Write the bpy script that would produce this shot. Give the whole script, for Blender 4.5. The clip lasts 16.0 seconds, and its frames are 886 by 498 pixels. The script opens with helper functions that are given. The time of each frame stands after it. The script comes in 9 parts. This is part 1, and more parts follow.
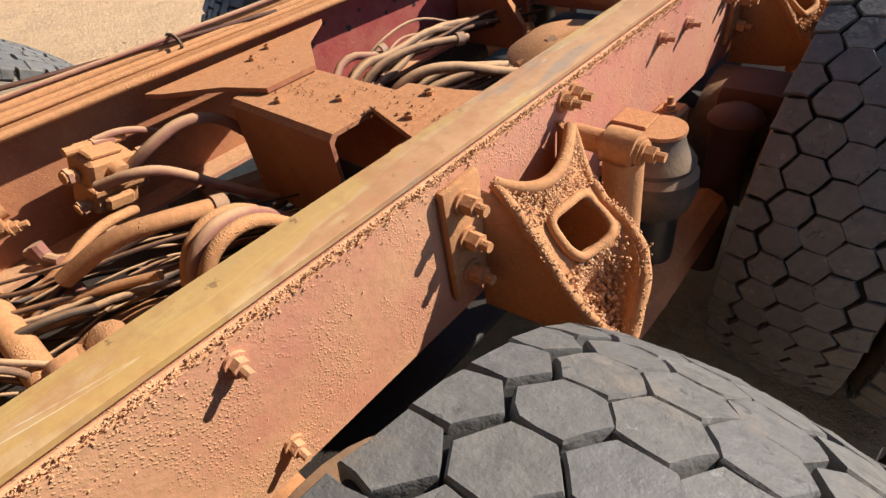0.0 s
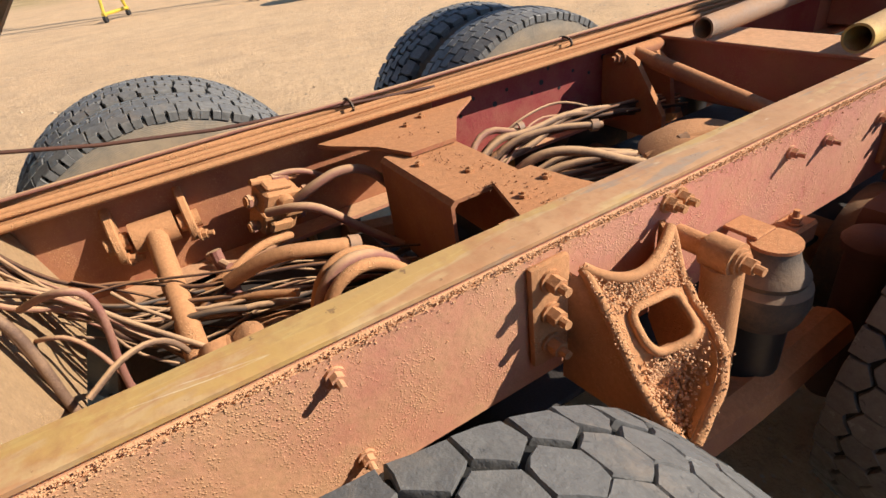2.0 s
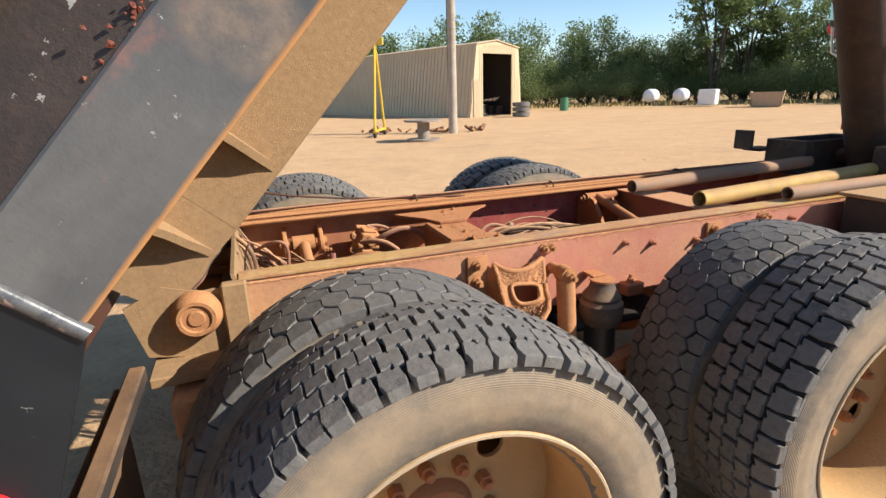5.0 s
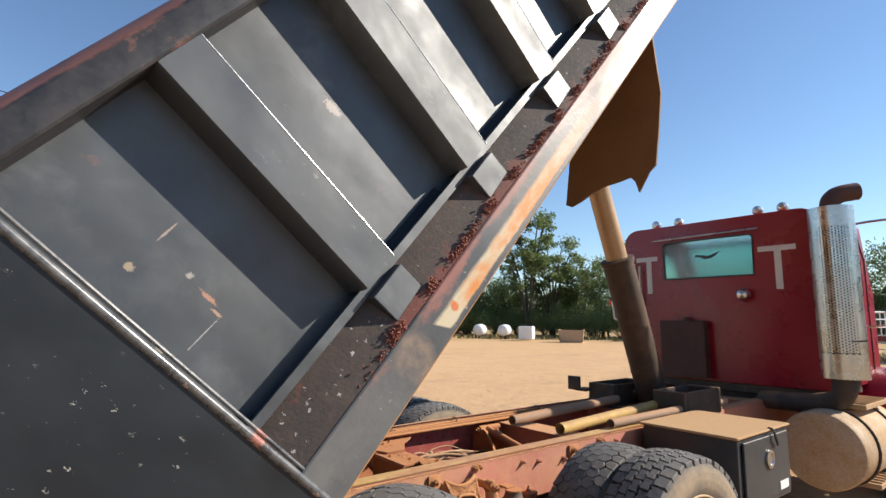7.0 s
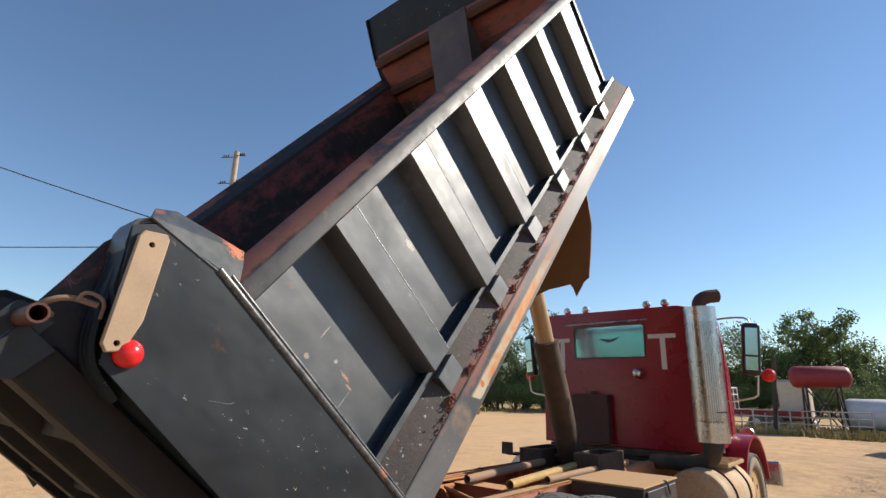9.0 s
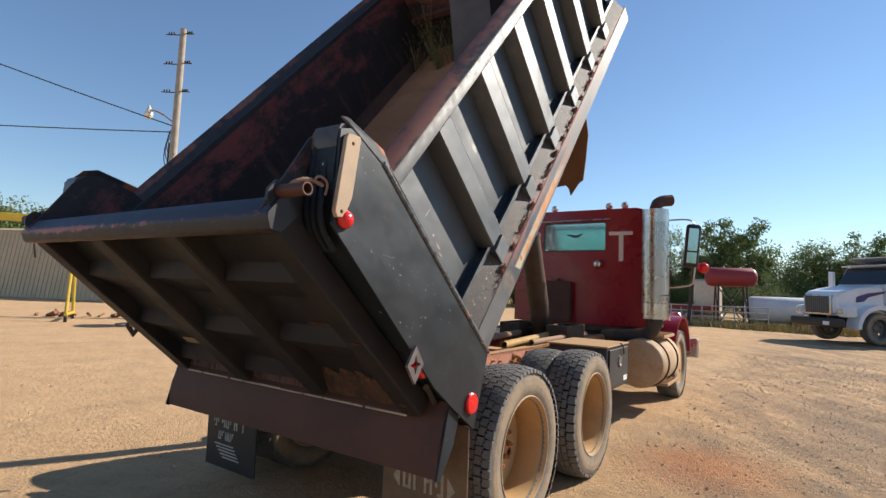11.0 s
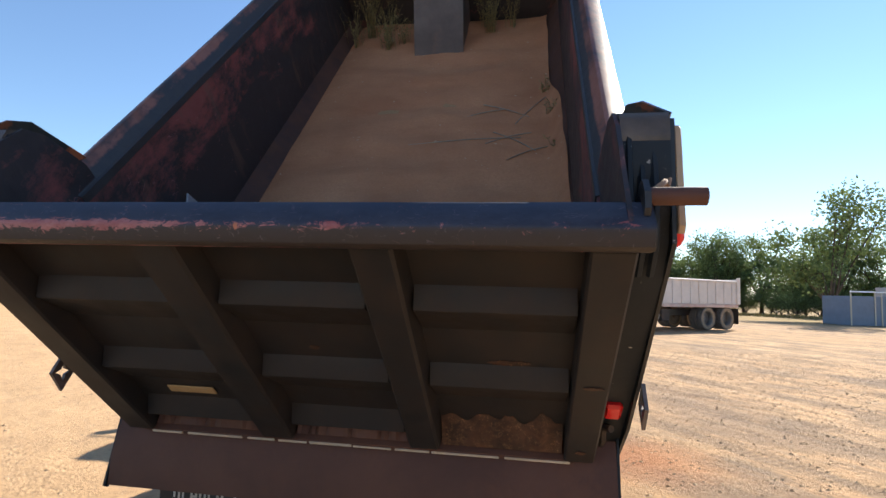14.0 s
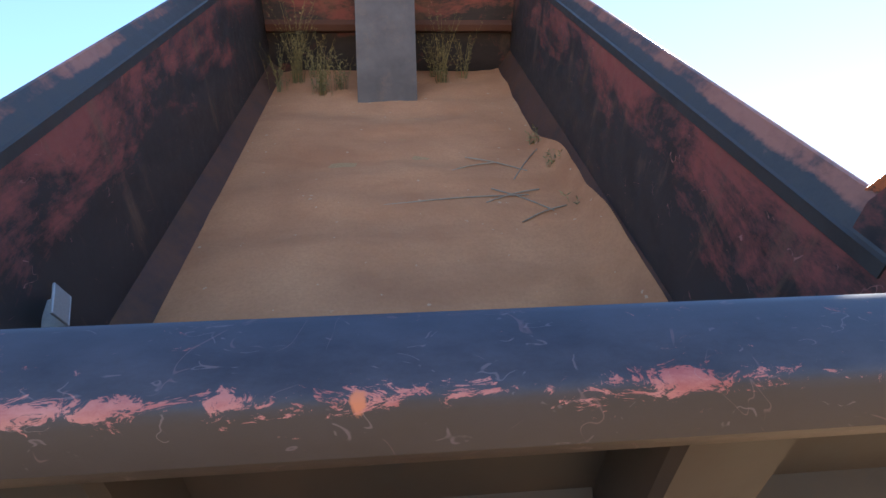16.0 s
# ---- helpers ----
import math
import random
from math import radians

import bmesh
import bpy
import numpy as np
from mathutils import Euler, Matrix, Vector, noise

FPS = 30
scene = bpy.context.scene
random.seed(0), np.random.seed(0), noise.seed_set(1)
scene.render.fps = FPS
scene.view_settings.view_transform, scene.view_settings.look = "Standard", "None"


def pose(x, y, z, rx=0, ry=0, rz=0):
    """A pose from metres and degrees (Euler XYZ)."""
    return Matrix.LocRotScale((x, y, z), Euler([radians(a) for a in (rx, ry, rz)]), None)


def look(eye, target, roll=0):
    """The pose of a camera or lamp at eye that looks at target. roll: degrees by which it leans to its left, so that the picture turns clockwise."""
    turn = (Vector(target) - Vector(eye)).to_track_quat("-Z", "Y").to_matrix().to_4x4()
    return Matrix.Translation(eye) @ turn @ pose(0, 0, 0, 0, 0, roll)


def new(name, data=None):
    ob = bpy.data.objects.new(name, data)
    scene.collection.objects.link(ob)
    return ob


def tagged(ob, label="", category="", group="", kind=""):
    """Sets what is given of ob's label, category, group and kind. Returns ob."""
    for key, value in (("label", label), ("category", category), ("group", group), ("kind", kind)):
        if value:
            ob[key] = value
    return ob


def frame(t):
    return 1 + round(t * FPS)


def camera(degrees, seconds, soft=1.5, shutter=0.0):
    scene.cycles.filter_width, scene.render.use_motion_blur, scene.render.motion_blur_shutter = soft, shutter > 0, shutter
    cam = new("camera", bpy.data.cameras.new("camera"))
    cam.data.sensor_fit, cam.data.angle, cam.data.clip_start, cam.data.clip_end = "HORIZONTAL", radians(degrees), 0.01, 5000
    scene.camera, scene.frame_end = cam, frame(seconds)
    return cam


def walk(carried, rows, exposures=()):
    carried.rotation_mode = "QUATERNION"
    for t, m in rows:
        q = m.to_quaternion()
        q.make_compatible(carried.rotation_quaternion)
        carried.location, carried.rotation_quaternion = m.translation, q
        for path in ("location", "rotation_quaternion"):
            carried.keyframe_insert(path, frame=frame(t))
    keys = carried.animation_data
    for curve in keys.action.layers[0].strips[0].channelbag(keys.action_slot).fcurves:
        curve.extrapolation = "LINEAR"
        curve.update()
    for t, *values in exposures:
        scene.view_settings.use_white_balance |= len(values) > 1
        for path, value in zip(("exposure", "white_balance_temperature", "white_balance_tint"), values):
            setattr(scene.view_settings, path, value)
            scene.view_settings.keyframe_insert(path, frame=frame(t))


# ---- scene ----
cam = camera(80.6, 16.0)
PATH = [
    (0, (0.828, 0.149, 1.298), (-0.298, 1.183, 0.009), -9.9),
    (0.5, (0.838, 0.196, 1.349), (-0.329, 1.272, 0.133), -10.1),
    (1, (0.865, 0.211, 1.361), (-0.383, 1.267, 0.211), -9.9),
    (1.5, (0.889, 0.184, 1.366), (-0.468, 1.143, 0.253), -9.3),
    (2, (0.918, 0.142, 1.366), (-0.589, 0.913, 0.303), -8.6),
    (2.5, (0.958, 0.105, 1.365), (-0.692, 0.635, 0.368), -7.5),
    (3, (1.011, 0.079, 1.373), (-0.723, 0.433, 0.441), -6.1),
    (5.5, (2.223, -0.308, 1.506), (0.438, 0.501, 1.108), -1.1),
    (6, (2.385, -0.55, 1.557), (0.644, 0.416, 1.364), -0.4),
    (6.5, (2.46, -0.812, 1.624), (0.793, 0.292, 1.66), 0.1),
    (7, (2.548, -1.048, 1.684), (0.985, 0.171, 1.95), 0.3),
    (7.5, (2.688, -1.249, 1.717), (1.248, 0.063, 2.167), 0.4),
    (8, (2.726, -1.519, 1.734), (1.4, -0.138, 2.313), 0.3),
    (10.5, (2.75, -2.713, 1.567), (1.583, -1.111, 1.833), 1.9),
    (11, (2.641, -2.924, 1.525), (1.522, -1.272, 1.672), 2.1),
    (11.5, (2.386, -3.013, 1.479), (1.355, -1.301, 1.547), 2.3),
    (12, (2.075, -3.135, 1.494), (1.167, -1.353, 1.519), 2.4),
    (12.5, (1.744, -3.259, 1.506), (0.978, -1.412, 1.521), 2.6),
    (13, (1.383, -3.277, 1.5), (0.769, -1.374, 1.538), 2.5),
    (13.5, (1.073, -3.263, 1.521), (0.592, -1.325, 1.625), 2.6),
    (14, (0.817, -3.126, 1.587), (0.491, -1.159, 1.748), 1.6),
    (14.5, (0.599, -2.943, 1.654), (0.427, -0.967, 1.908), 0.4),
    (15, (0.371, -2.732, 1.707), (0.349, -0.764, 2.061), -0.9),
    (15.5, (0.268, -2.448, 1.752), (0.349, -0.495, 2.175), -2.2),
    (16, (0.040, -2.231, 1.782), (0.195, -0.284, 2.211), -2.8),
]
walk(cam, [(t, look(eye, target, roll)) for t, eye, target, roll in PATH],
     [(0, 0.85), (1.5, 0.82), (2.5, 0.72), (3.2, 0.7), (5.5, 0.78), (7, 0.65), (8.2, 0.45), (10.5, 0.45), (12, 0.55), (13.5, 0.85), (14.5, 1.35), (15.0, 1.75), (15.5, 2.1), (16, 2.25)])


# ---- world, sun ----
SUN_WAY = Vector((0.456, 0.70, 0.548)).normalized()
sun_elev = math.asin(SUN_WAY.z)
sun_turn = math.atan2(SUN_WAY.x, SUN_WAY.y)
world = bpy.data.worlds.new("sky")
scene.world = world
world.use_nodes = True
wn = world.node_tree
sky = wn.nodes.new("ShaderNodeTexSky")
sky.sky_type = "NISHITA"
sky.sun_disc = False
sky.sun_elevation = sun_elev
sky.sun_rotation = sun_turn
sky.air_density, sky.dust_density, sky.ozone_density = 1.05, 0.0, 4.0
wn.nodes["Background"].inputs[1].default_value = 0.102
wn.links.new(sky.outputs[0], wn.nodes["Background"].inputs[0])
sun = new("sun", bpy.data.lights.new("sun", "SUN"))
sun.data.energy = 5.0
sun.data.angle = radians(0.53)
sun.data.color = (1.0, 0.92, 0.80)
sun.matrix_world = look((0, 0, 0), -SUN_WAY)
sun.location = (30, 46, 36)


# ---- materials ----
class Net:
    """A node material in the making."""

    def __init__(self, name):
        self.mat = bpy.data.materials.new(name)
        self.mat.use_nodes = True
        self.t = self.mat.node_tree
        self.bsdf = self.t.nodes["Principled BSDF"]
        geo = self.t.nodes.new("ShaderNodeNewGeometry")
        tex = self.t.nodes.new("ShaderNodeTexCoord")
        self.obj, self.normal, self.pos = tex.outputs["Object"], geo.outputs["Normal"], geo.outputs["Position"]
        self.island = geo.outputs["Random Per Island"]
        info = self.t.nodes.new("ShaderNodeObjectInfo")
        self.rand = info.outputs["Random"]

    def put(self, kind, **values):
        n = self.t.nodes.new(kind)
        for k, v in values.items():
            k = k.replace("_", " ")
            for s in n.inputs:
                if s.name.lower() == k.lower():
                    if hasattr(v, "is_linked"):
                        self.t.links.new(v, s)
                    else:
                        s.default_value = v
                    break
        return n

    def noise(self, scale, detail=5.0, rough=0.6, at=None, distortion=0.0):
        return self.put("ShaderNodeTexNoise", vector=at or self.obj, scale=scale, detail=detail, roughness=rough, distortion=distortion).outputs["Fac"]

    def stretch(self, sx, sy, sz, at=None):
        return self.put("ShaderNodeMapping", vector=at or self.obj, scale=(sx, sy, sz)).outputs[0]

    def ramp(self, fac, low, high, a=0.0, b=1.0):
        n = self.put("ShaderNodeMapRange", value=fac)
        for s, v in zip(n.inputs[1:5], (low, high, a, b)):
            s.default_value = v
        n.clamp = True
        return n.outputs[0]

    def mix(self, fac, a, b, kind="MIX"):
        n = self.t.nodes.new("ShaderNodeMix")
        n.data_type = "RGBA"
        n.blend_type = kind
        for s, v in ((n.inputs[0], fac), (n.inputs[6], a), (n.inputs[7], b)):
            if hasattr(v, "is_linked"):
                self.t.links.new(v, s)
            else:
                s.default_value = v
        return n.outputs[2]

    def math(self, op, a, b=0.5):
        n = self.t.nodes.new("ShaderNodeMath")
        n.operation = op
        for s, v in zip(n.inputs, (a, b)):
            if hasattr(v, "is_linked"):
                self.t.links.new(v, s)
            else:
                s.default_value = v
        return n.outputs[0]

    def up(self, low=0.3, high=0.9):
        """How far the surface faces up: where dust settles."""
        z = self.t.nodes.new("ShaderNodeSeparateXYZ")
        self.t.links.new(self.normal, z.inputs[0])
        return self.ramp(z.outputs[2], low, high)

    def axis(self, i, at=None):
        s = self.t.nodes.new("ShaderNodeSeparateXYZ")
        self.t.links.new(at or self.obj, s.inputs[0])
        return s.outputs[i]

    def spots(self, scale, rare, size, at=None):
        """Irregular flecks: the share 1 - rare of the cells holds one of about size (of a cell)."""
        wob = self.put("ShaderNodeTexNoise", vector=at or self.obj, scale=scale * 3.5, detail=3.0).outputs["Color"]
        v = self.mix(0.022, at or self.obj, wob)
        c = self.put("ShaderNodeTexVoronoi", vector=v, scale=scale)
        pick = self.axis(0, c.outputs["Color"])
        big = self.math("MULTIPLY", self.axis(1, c.outputs["Color"]), size)
        inside = self.ramp(self.math("SUBTRACT", c.outputs["Distance"], big), 0.02, -0.02)
        return self.math("MULTIPLY", inside, self.ramp(pick, rare, rare + 0.01))

    def hairs(self, scale, width, rare, at=None):
        """Fine curved scratches that come and go."""
        a = self.math("ABSOLUTE", self.math("SUBTRACT", self.noise(scale, 2, 0.5, at, 0.8), 0.5))
        return self.math("MULTIPLY", self.ramp(a, width, width * 0.3), self.ramp(self.noise(scale * 1.7, 3, 0.6, at), rare, rare + 0.04))

    def smear(self, centre, radii, wobble=0.5):
        """A ragged patch at a place of the thing itself."""
        d = self.put("ShaderNodeVectorMath", vector=self.obj)
        d.operation = "SUBTRACT"
        d.inputs[1].default_value = centre
        q = self.put("ShaderNodeVectorMath", vector=d.outputs[0])
        q.operation = "DIVIDE"
        q.inputs[1].default_value = radii
        ln = self.put("ShaderNodeVectorMath", vector=q.outputs[0])
        ln.operation = "LENGTH"
        edge = self.math("ADD", ln.outputs["Value"], self.math("MULTIPLY", self.math("SUBTRACT", self.noise(75, 5, 0.75), 0.5), wobble * 6))
        return self.ramp(edge, 1.15, 0.75)

    def bump(self, height, strength=0.3, dist=0.01, below=None):
        n = self.put("ShaderNodeBump", strength=strength, distance=dist, height=height)
        if below is not None:
            self.t.links.new(below, n.inputs["Normal"])
        return n.outputs[0]

    def done(self, color, rough=0.6, metal=0.0, normal=None, spec=None, ior=None):
        for key, v in (("Base Color", color), ("Roughness", rough), ("Metallic", metal), ("Specular IOR Level", spec), ("IOR", ior)):
            if v is None:
                continue
            s = self.bsdf.inputs[key]
            if hasattr(v, "is_linked"):
                self.t.links.new(v, s)
            else:
                s.default_value = v
        if normal is not None:
            self.t.links.new(normal, self.bsdf.inputs["Normal"])
        return self.mat


DUST = (0.44, 0.205, 0.088, 1)


def dusty(name, paint, paint2, dust=DUST, cover=0.5, up=0.35, rough=0.6, scale=3.0, clumps=0.0, metal=0.0, chips=None, rear=0.0):
    """A painted or bare surface under a coat of earth dust: cover is how much of it lies everywhere, up what it gains on top."""
    n = Net(name)
    big = n.noise(scale, 6, 0.65)
    fine = n.noise(scale * 22, 5, 0.7)
    base = n.mix(n.ramp(big, 0.35, 0.65), paint, paint2)
    if chips:
        base = n.mix(n.ramp(n.noise(scale * 5, 8, 0.75), 0.60, 0.66), base, chips)
    level = n.math("ADD", n.math("MULTIPLY", n.up(), up), cover - 0.5)
    level = n.math("ADD", level, n.math("MULTIPLY", n.noise(scale * 1.7, 7, 0.7), 0.75))
    level = n.math("ADD", level, n.math("MULTIPLY", fine, 0.35))
    if rear:
        level = n.math("ADD", level, n.ramp(n.axis(1), 0.9, -0.1, 0.0, rear))
    film = n.ramp(level, 0.32, 0.78)
    tone = n.mix(n.ramp(fine, 0.3, 0.7), dust, tuple(c * 0.72 for c in dust[:3]) + (1,))
    color = n.mix(film, base, tone)
    grit = n.bump(fine, 0.35, 0.004)
    if clumps:
        lumps = n.put("ShaderNodeTexVoronoi", vector=n.put("ShaderNodeVectorMath", vector=n.obj).outputs[0], scale=240.0, randomness=1.0).outputs["Distance"]
        lumps = n.math("ADD", lumps, n.math("MULTIPLY", n.noise(260, 3, 0.6), 0.4))
        crumbs = n.math("MULTIPLY", n.ramp(lumps, 0.62, 0.38), n.ramp(n.noise(scale * 2.4, 6, 0.75), 0.47, 0.62))
        color = n.mix(n.math("MULTIPLY", crumbs, clumps), color, (0.60, 0.36, 0.17, 1))
        grit = n.bump(crumbs, 0.9 * clumps, 0.004, grit)
    return n.done(color, n.ramp(film, 0.0, 1.0, rough, 0.95), metal, grit, spec=0.3)


def plain(name, color, rough=0.5, metal=0.0, vary=0.25, scale=8.0, bump=0.1, spec=None):
    n = Net(name)
    big = n.noise(scale, 5, 0.6)
    fine = n.noise(scale * 18, 4, 0.6)
    dark = tuple(c * (1 - vary) for c in color[:3]) + (1,)
    col = n.mix(n.ramp(big, 0.3, 0.7), dark, color)
    col = n.mix(n.math("MULTIPLY", n.ramp(fine, 0.4, 0.7), vary), col, tuple(min(1, c * 1.25 + 0.01) for c in color[:3]) + (1,))
    return n.done(col, n.ramp(big, 0.3, 0.7, max(0.02, rough - 0.08), min(1, rough + 0.1)), metal, n.bump(fine, bump, 0.003), spec)


def rubber(name, dust_amount, pale=0.27):
    n = Net(name)
    big = n.noise(5, 6, 0.7)
    fine = n.noise(60, 5, 0.7)
    base = n.mix(fine, (pale * 0.34, pale * 0.32, pale * 0.30, 1), (pale, pale * 0.94, pale * 0.86, 1))
    base = n.mix(n.math("MULTIPLY", n.island, 0.4), base, (0.08, 0.08, 0.085, 1))
    lvl = n.math("ADD", n.math("MULTIPLY", n.up(0.0, 1.0), 0.12), dust_amount - 0.5)
    lvl = n.math("ADD", lvl, big)
    film = n.ramp(n.math("ADD", lvl, n.math("MULTIPLY", fine, 0.3)), 0.38, 0.98)
    color = n.mix(film, base, (0.28, 0.185, 0.11, 1))
    color = n.mix(n.math("MULTIPLY", n.hairs(24, 0.010, 0.55), 0.6), color, (0.03, 0.03, 0.032, 1))
    color = n.mix(n.math("MULTIPLY", n.spots(60, 0.8, 0.3), 0.5), color, (0.24, 0.23, 0.22, 1))
    cuts = n.bump(n.hairs(24, 0.010, 0.55), -0.5, 0.004)
    cuts = n.bump(n.noise(32, 5, 0.65), 0.55, 0.006, cuts)
    return n.done(color, n.ramp(n.noise(40, 4, 0.7), 0.35, 0.65, 0.42, 0.85), 0, n.bump(n.noise(130, 4, 0.7), 0.35, 0.002, cuts), spec=0.35)


def sidewall_mat():
    n = Net("sidewall_rubber")
    rad = n.put("ShaderNodeVectorMath", vector=n.stretch(0, 1, 1))
    rad.operation = "LENGTH"
    r = rad.outputs["Value"]
    rings = n.put("ShaderNodeTexWave", vector=n.put("ShaderNodeCombineXYZ", x=r).outputs[0], scale=9.0, distortion=0.2)
    rings.wave_type = "BANDS"
    big = n.noise(6, 6, 0.7)
    scuff = n.noise(22, 6, 0.75, n.stretch(1, 1, 1), 0.6)
    band = n.math("MULTIPLY", n.ramp(r, 0.34, 0.39), n.ramp(r, 0.48, 0.43))
    film = n.ramp(n.math("ADD", n.math("ADD", n.math("MULTIPLY", big, 0.7), n.math("MULTIPLY", scuff, 0.3)), n.math("MULTIPLY", band, 0.24)), 0.46, 0.82)
    color = n.mix(n.math("MULTIPLY", film, 0.72), n.mix(scuff, (0.08, 0.076, 0.07, 1), (0.20, 0.18, 0.155, 1)), (0.40, 0.29, 0.18, 1))
    bump = n.bump(rings.outputs["Fac"], 0.12, 0.004)
    grooves = n.put("ShaderNodeTexWave", vector=n.put("ShaderNodeCombineXYZ", x=r).outputs[0], scale=75.0)
    bump = n.bump(n.math("MULTIPLY", grooves.outputs["Fac"], n.math("MULTIPLY", n.ramp(r, 0.425, 0.435), n.ramp(r, 0.475, 0.468))), 0.35, 0.002, bump)
    return n.done(color, 0.82, 0, n.bump(n.noise(120, 3), 0.2, 0.002, bump), spec=0.3)


M_RAIL = dusty("dusty_red_frame_paint", (0.40, 0.10, 0.095, 1), (0.48, 0.185, 0.15, 1), (0.60, 0.325, 0.175, 1), cover=0.44, up=0.5, scale=3.0, clumps=0.55, rear=0.28)
M_FRAME = dusty("caked_frame_steel", (0.20, 0.055, 0.04, 1), (0.26, 0.10, 0.06, 1), (0.50, 0.225, 0.10, 1), cover=0.50, up=0.45, scale=4.0, clumps=0.35)
M_CAKED = dusty("earth_caked_steel", (0.22, 0.08, 0.045, 1), (0.30, 0.12, 0.06, 1), (0.51, 0.245, 0.11, 1), cover=0.74, up=0.2, scale=5.0, clumps=0.7)
M_UNDER = dusty("tan_dusted_underbody", (0.16, 0.10, 0.06, 1), (0.22, 0.13, 0.075, 1), (0.37, 0.235, 0.125, 1), cover=0.85, up=0.1, scale=3.0, clumps=0.45)
M_HOSE = dusty("dusty_hose", (0.022, 0.014, 0.013, 1), (0.07, 0.032, 0.022, 1), (0.34, 0.16, 0.07, 1), cover=0.20, up=0.38, scale=7.0)
# near-black that stands in for shade deep in the frame bay
M_BAYSHADE = plain("bay_shade_black", (0.028, 0.020, 0.016, 1), 0.7, 0.0, 0.5, 12, 0.4)
M_REDWEB = dusty("crimson_frame_paint", (0.23, 0.028, 0.032, 1), (0.30, 0.06, 0.055, 1), (0.42, 0.19, 0.11, 1), cover=0.34, up=0.3, scale=5.0)
M_CLOD_DARK = plain("brown_earth_crumb", (0.30, 0.14, 0.07, 1), 0.95, 0, 0.35, 30, 0.2, 0.1)
M_HOSE_PALE = dusty("pale_dusty_hose", (0.22, 0.085, 0.07, 1), (0.30, 0.15, 0.10, 1), (0.55, 0.33, 0.18, 1), cover=0.26, up=0.4, scale=6.0)
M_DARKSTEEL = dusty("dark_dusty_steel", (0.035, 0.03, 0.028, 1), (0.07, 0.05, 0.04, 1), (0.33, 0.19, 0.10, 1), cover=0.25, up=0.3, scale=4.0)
M_RUST = dusty("brown_rusted_plate", (0.075, 0.033, 0.024, 1), (0.105, 0.046, 0.031, 1), (0.19, 0.085, 0.05, 1), cover=0.22, up=0.1, scale=2.0)
M_CHROME = plain("dull_chrome", (0.62, 0.60, 0.57, 1), 0.28, 1.0, 0.15, 6, 0.05)
M_ALU = plain("dusty_aluminium", (0.60, 0.53, 0.43, 1), 0.5, 0.6, 0.2, 5, 0.05)
M_STEELTUBE = dusty("worn_steel_tube", (0.20, 0.15, 0.12, 1), (0.27, 0.19, 0.14, 1), (0.44, 0.25, 0.14, 1), cover=0.45, up=0.2, scale=6.0)
M_YELLOW = plain("yellow_paint", (0.62, 0.42, 0.04, 1), 0.5, 0.0, 0.3, 6, 0.1)
M_TUBE_YELLOW = dusty("worn_yellow_tube", (0.55, 0.36, 0.10, 1), (0.45, 0.28, 0.1, 1), (0.42, 0.26, 0.14, 1), cover=0.35, up=0.2, scale=7.0)
M_REDLENS = plain("red_lens", (0.75, 0.02, 0.02, 1), 0.2, 0.0, 0.1, 20, 0.02)
M_BLACKHOLE = plain("black_paint", (0.02, 0.02, 0.022, 1), 0.45, 0.0, 0.3, 5, 0.1)
M_TREAD = rubber("tread_rubber", 0.08, 0.24)
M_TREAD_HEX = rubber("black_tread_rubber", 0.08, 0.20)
M_SIDE = sidewall_mat()
M_WHEEL = dusty("tan_dusted_wheel", (0.34, 0.20, 0.09, 1), (0.42, 0.26, 0.12, 1), (0.55, 0.34, 0.15, 1), cover=0.55, up=0.1, scale=5.0)
M_WHITE = plain("white_paint", (0.82, 0.82, 0.81, 1), 0.35, 0.0, 0.08, 3, 0.03)
M_TAPE = plain("white_tape", (0.66, 0.6, 0.55, 1), 0.6, 0.0, 0.12, 14, 0.05)
M_WOOD = plain("weathered_wood", (0.30, 0.25, 0.20, 1), 0.85, 0.0, 0.4, 9, 0.4)
M_TAN_PLATE = plain("tan_painted_plate", (0.46, 0.32, 0.20, 1), 0.6, 0.0, 0.2, 9, 0.1)


